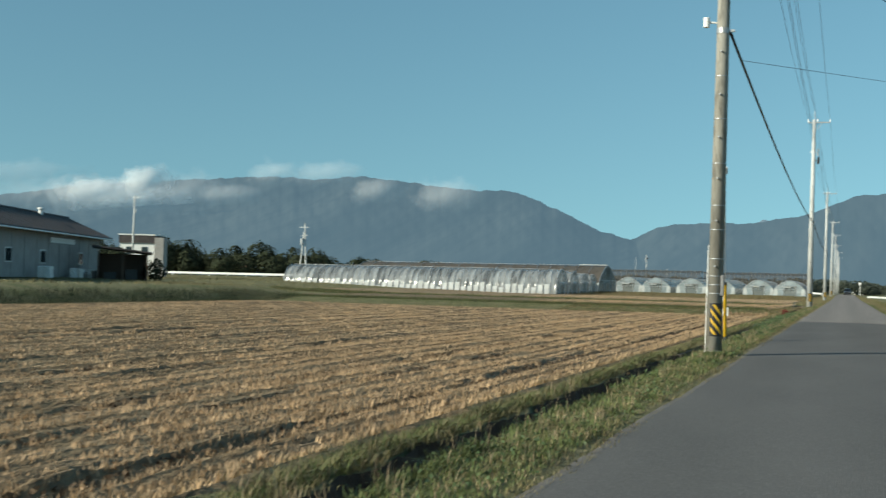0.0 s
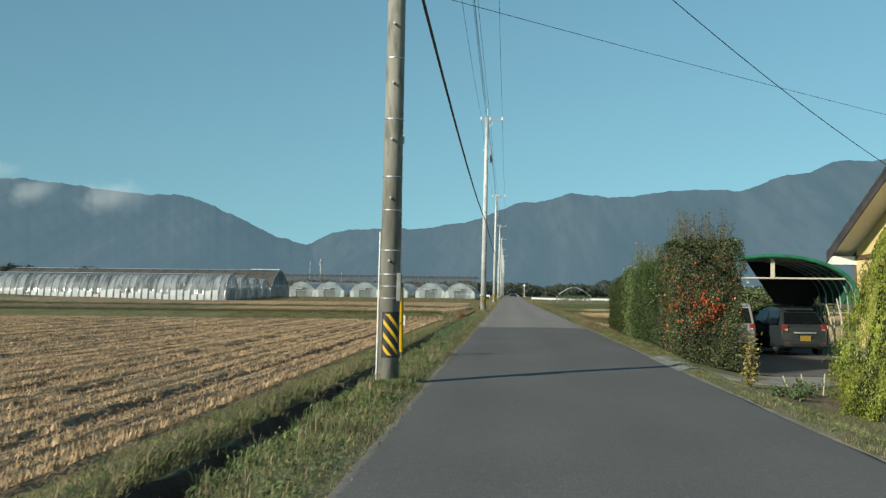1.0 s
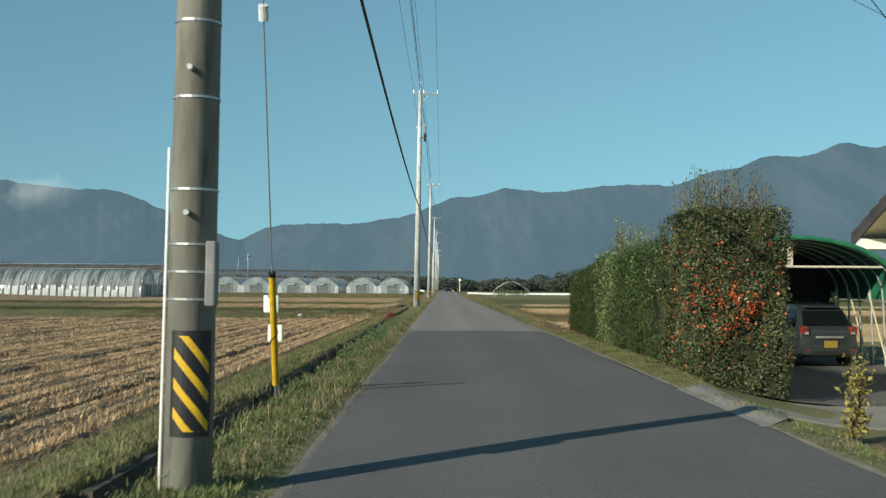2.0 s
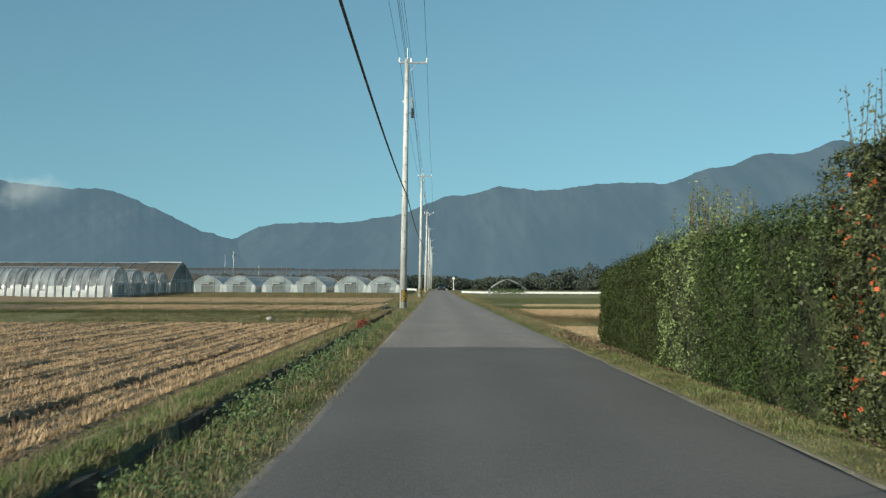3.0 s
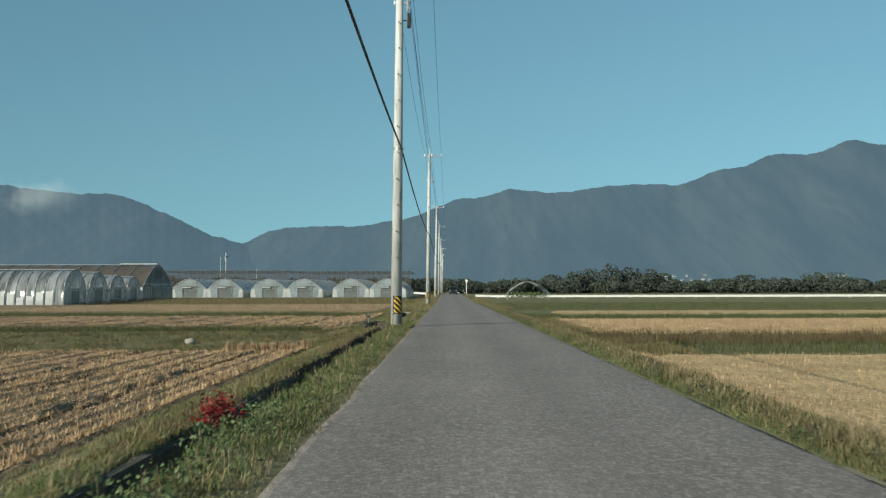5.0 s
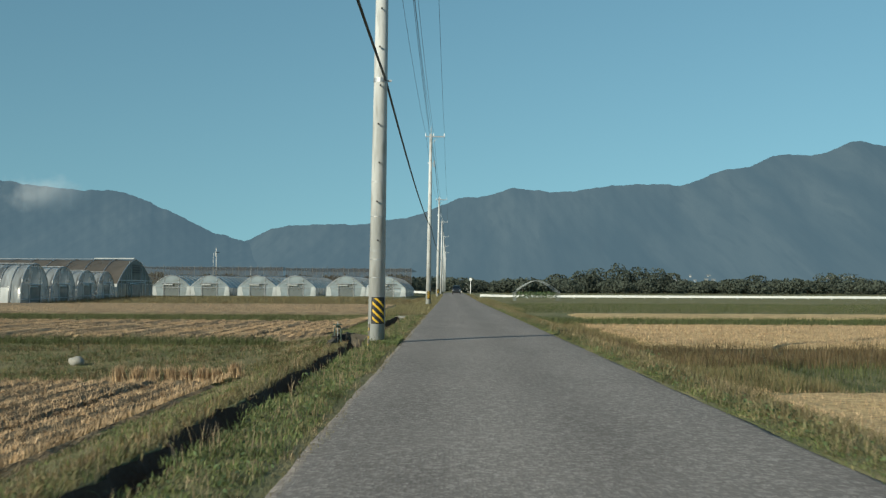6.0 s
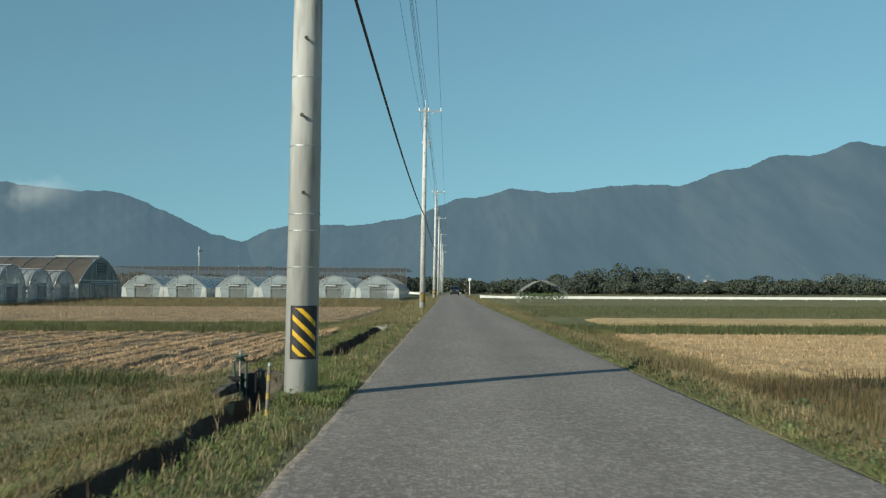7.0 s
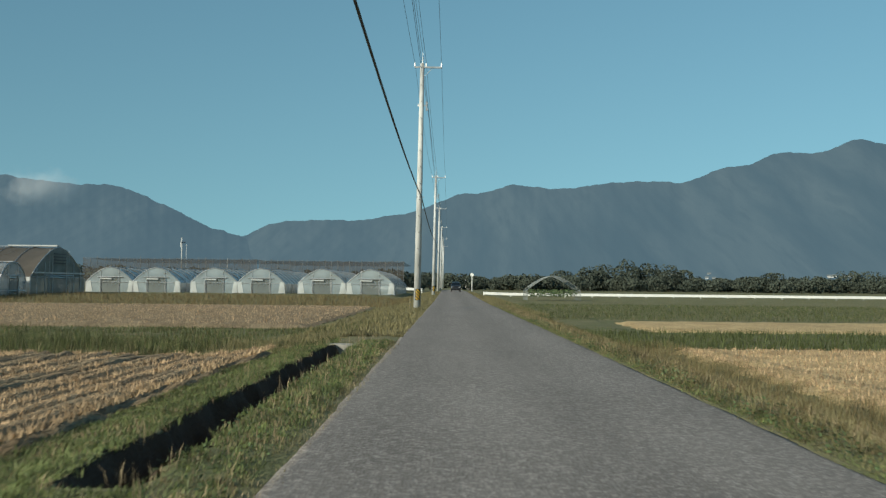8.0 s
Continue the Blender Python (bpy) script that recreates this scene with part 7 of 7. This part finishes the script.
def orchard_net(x0, x1, y0, y1, h):
    """A flat net cage on pale posts and wires over the orchard."""
    z = float(ground_z((x0 + x1) / 2, y0))
    t = thing("orchard_net", "grey-brown bird net on thin pale posts over the orchard", "net cage", at=(x0, y0, z))
    w, d, n = x1 - x0, y1 - y0, 24
    veil = film("orchard_netting", 0.5, (0.075, 0.07, 0.068), 0.95)
    wall = Mesh()
    wall.v = [(w * k / n, 0.02, zz) for k in range(n + 1) for zz in (0.5, h - 0.1 * abs(math.sin(k * 1.7)))]
    wall.f = [(2 * k, 2 * k + 2, 2 * k + 3, 2 * k + 1) for k in range(n)]
    part("side_net", wall, veil, t)
    top = Mesh()
    top.v = [(w * k / n, d * j / 4, h - 0.12 * abs(math.sin(k * 1.7)) - 0.1 * abs(math.sin(j * 1.3))) for k in range(n + 1) for j in range(5)]
    top.f = [(k * 5 + j, k * 5 + 5 + j, k * 5 + 6 + j, k * 5 + 1 + j) for k in range(n) for j in range(4)]
    part("roof_net", top, veil, t)
    for k in range(n + 1):
        lean = 0.06 * math.sin(k * 2.9)
        part("post", Mesh().tube([(w * k / n, 0, -0.2), (w * k / n + lean, 0, h + 0.15 + 0.15 * math.sin(k * 4.1))], 0.03, 5), STAKE, t)
        if k < n and k % 2:
            part("brace", Mesh().tube([(w * k / n + lean, 0, h * 0.98), (w * (k + 0.45) / n, -0.05, h * 0.62)], 0.02, 5), STAKE, t)
    for zz in (h * 0.55, h + 0.02):
        part("wire", Mesh().tube([(0, -0.03, zz), (w, -0.03, zz)], 0.015, 4), STAKE, t)


orchard_net(-58.0, -30.5, 267, 300, 4.75)
orchard_net(-29.5, -7.0, 264, 300, 4.55)
fan = thing("wind_machine", "tall slim frost fan on a concrete mast in the orchard", "wind machine", at=(-44.5, 276, float(ground_z(-44.5, 276))))
part("mast", Mesh().tube([(0, 0, -0.3), (0, 0, 7.6)], 0.12, 8, 0.08), POLE_NEW, fan)
part("fan_head", Mesh().tube([(-0.1, -0.4, 7.65), (0.45, 0.3, 7.72)], 0.14, 10), STEEL, fan)
for s in (-1, 1):
    part("blade", Mesh().rough_box(-0.10 + 0.05 * s, 0.10 + 0.05 * s, -0.46, -0.42, min(7.68, 7.68 + s * 0.8), max(7.68, 7.68 + s * 0.8), 0.02), STEEL, fan)
utility_pole(-47.5, 330, 0.09, POLE_NEW, "far slim concrete pole among the fields", arm=False, steps=False, band=False, height=6.2)
# ---- clouds on the western crest ----
CLOUD = bpy.data.materials.new("cloud_vapour")
CLOUD.use_nodes = True
cn, cl = CLOUD.node_tree.nodes, CLOUD.node_tree.links
cb, ctr, cmx = cn["Principled BSDF"], cn.new("ShaderNodeBsdfTransparent"), cn.new("ShaderNodeMixShader")
cb.inputs["Base Color"].default_value, cb.inputs["Roughness"].default_value = (0.75, 0.75, 0.75, 1), 1.0
# Faint blue emission brightens the vapour, though clouds give off no light.
cb.inputs["Emission Color"].default_value, cb.inputs["Emission Strength"].default_value = (0.45, 0.58, 0.68, 1), 0.12
ctc, cmp, cgr, cnz = cn.new("ShaderNodeTexCoord"), cn.new("ShaderNodeMapping"), cn.new("ShaderNodeTexGradient"), cn.new("ShaderNodeTexNoise")
cmp.inputs["Location"].default_value, cmp.inputs["Scale"].default_value = (-1, 0, -1), (2, 0, 2)
cgr.gradient_type = "SPHERICAL"
cnz.inputs["Scale"].default_value, cnz.inputs["Detail"].default_value = 0.013, 7
cml, crg = cn.new("ShaderNodeMath"), cn.new("ShaderNodeMapRange")
cml.operation, cml.inputs[1].default_value = "MULTIPLY_ADD", 1.5
crg.inputs[1].default_value, crg.inputs[2].default_value, crg.inputs[3].default_value, crg.inputs[4].default_value = 0.95, 1.7, 0.0, 0.95
cl.new(ctc.outputs["Generated"], cmp.inputs[0])
cl.new(cmp.outputs[0], cgr.inputs[0])
cl.new(ctc.outputs["Object"], cnz.inputs["Vector"])
cl.new(cnz.outputs[0], cml.inputs[0])
cl.new(cgr.outputs[1], cml.inputs[2])
cl.new(cml.outputs[0], crg.inputs[0])
cl.new(crg.outputs[0], cmx.inputs[0])
cl.new(ctr.outputs[0], cmx.inputs[1])
cl.new(cb.outputs[0], cmx.inputs[2])
cl.new(cmx.outputs[0], cn["Material Output"].inputs[0])


THIN = CLOUD.copy()
THIN.name = "thin_cloud_vapour"
for q in THIN.node_tree.nodes:
    if q.type == "MAP_RANGE":
        q.inputs[4].default_value = 0.27


def cloud(label, deg, z, wide, tall, mat=THIN, far=4150):
    """A soft bank of vapour before the far crest, gently domed."""
    a = radians(deg)
    t = thing("cloud", label, "cloud", "clouds on the crest", (far * math.sin(a), 45 + far * math.cos(a), z), -deg)
    m, n = Mesh(), 12
    for j in range(n + 1):
        for i in range(n + 1):
            u, v = 2 * i / n - 1, 2 * j / n - 1
            m.v.append((u * wide, -60 * (1 - u * u) * (1 - v * v), v * tall))
    m.f = [(j * (n + 1) + i, j * (n + 1) + i + 1, (j + 1) * (n + 1) + i + 1, (j + 1) * (n + 1) + i) for j in range(n) for i in range(n)]
    part("vapour", m, mat, t, smooth=True)


cloud("white cloud bank resting on the mountain crest", -36.2, 268, 340, 96, CLOUD)
cloud("white cloud top above the mountain crest", -34.9, 318, 125, 92, CLOUD, 4020)
cloud("white cloud top above the mountain crest", -37.2, 282, 190, 72, CLOUD, 4085)
cloud("thin veil of cloud under the cloud bank", -38.2, 245, 520, 95, THIN, 3960)
for d, z, w, h in ((-40.8, 330, 330, 80), (-31.0, 290, 200, 60), (-28.6, 372, 150, 70), (-26.0, 380, 230, 75), (-23.4, 325, 130, 75), (-19.9, 315, 190, 95), (-33.0, 300, 260, 110)):
    cloud("thin wisp of cloud on the mountain slope", d, z, w, h)
TOWN_ROOF = plain("grey_town_roof", (0.16, 0.18, 0.19), 0.8)
PALE_WALL = plain("pale_render", (0.5, 0.5, 0.5), 0.9)
foot = [v.co.copy() for v in north_range.data.vertices if 10 < v.co.z < 44 and (10.2 < math.degrees(math.atan2(v.co.x, v.co.y - 45)) < 13.2 or 17.6 < math.degrees(math.atan2(v.co.x, v.co.y - 45)) < 19.4)]
for k in range(42):
    c = foot[int(rng.integers(len(foot)))]
    hh, ww = rng.uniform(3, 7), rng.uniform(2, 5)
    b = thing("distant_house", "tiny pale house in the distant town", "house", "houses of the distant town", (c.x, c.y - 4, c.z - 3))
    part("wall", Mesh().box(-ww, ww, 0, 10, -14, hh), PALE_WALL, b)
    part("roof", Mesh().add([(-ww - 1, -1, hh), (ww + 1, -1, hh), (ww + 1, 11, hh), (-ww - 1, 11, hh), (-ww - 1, 5, hh + 4), (ww + 1, 5, hh + 4)], [(0, 1, 5, 4), (3, 4, 5, 2), (0, 4, 3), (1, 2, 5)]), TOWN_ROOF, b)
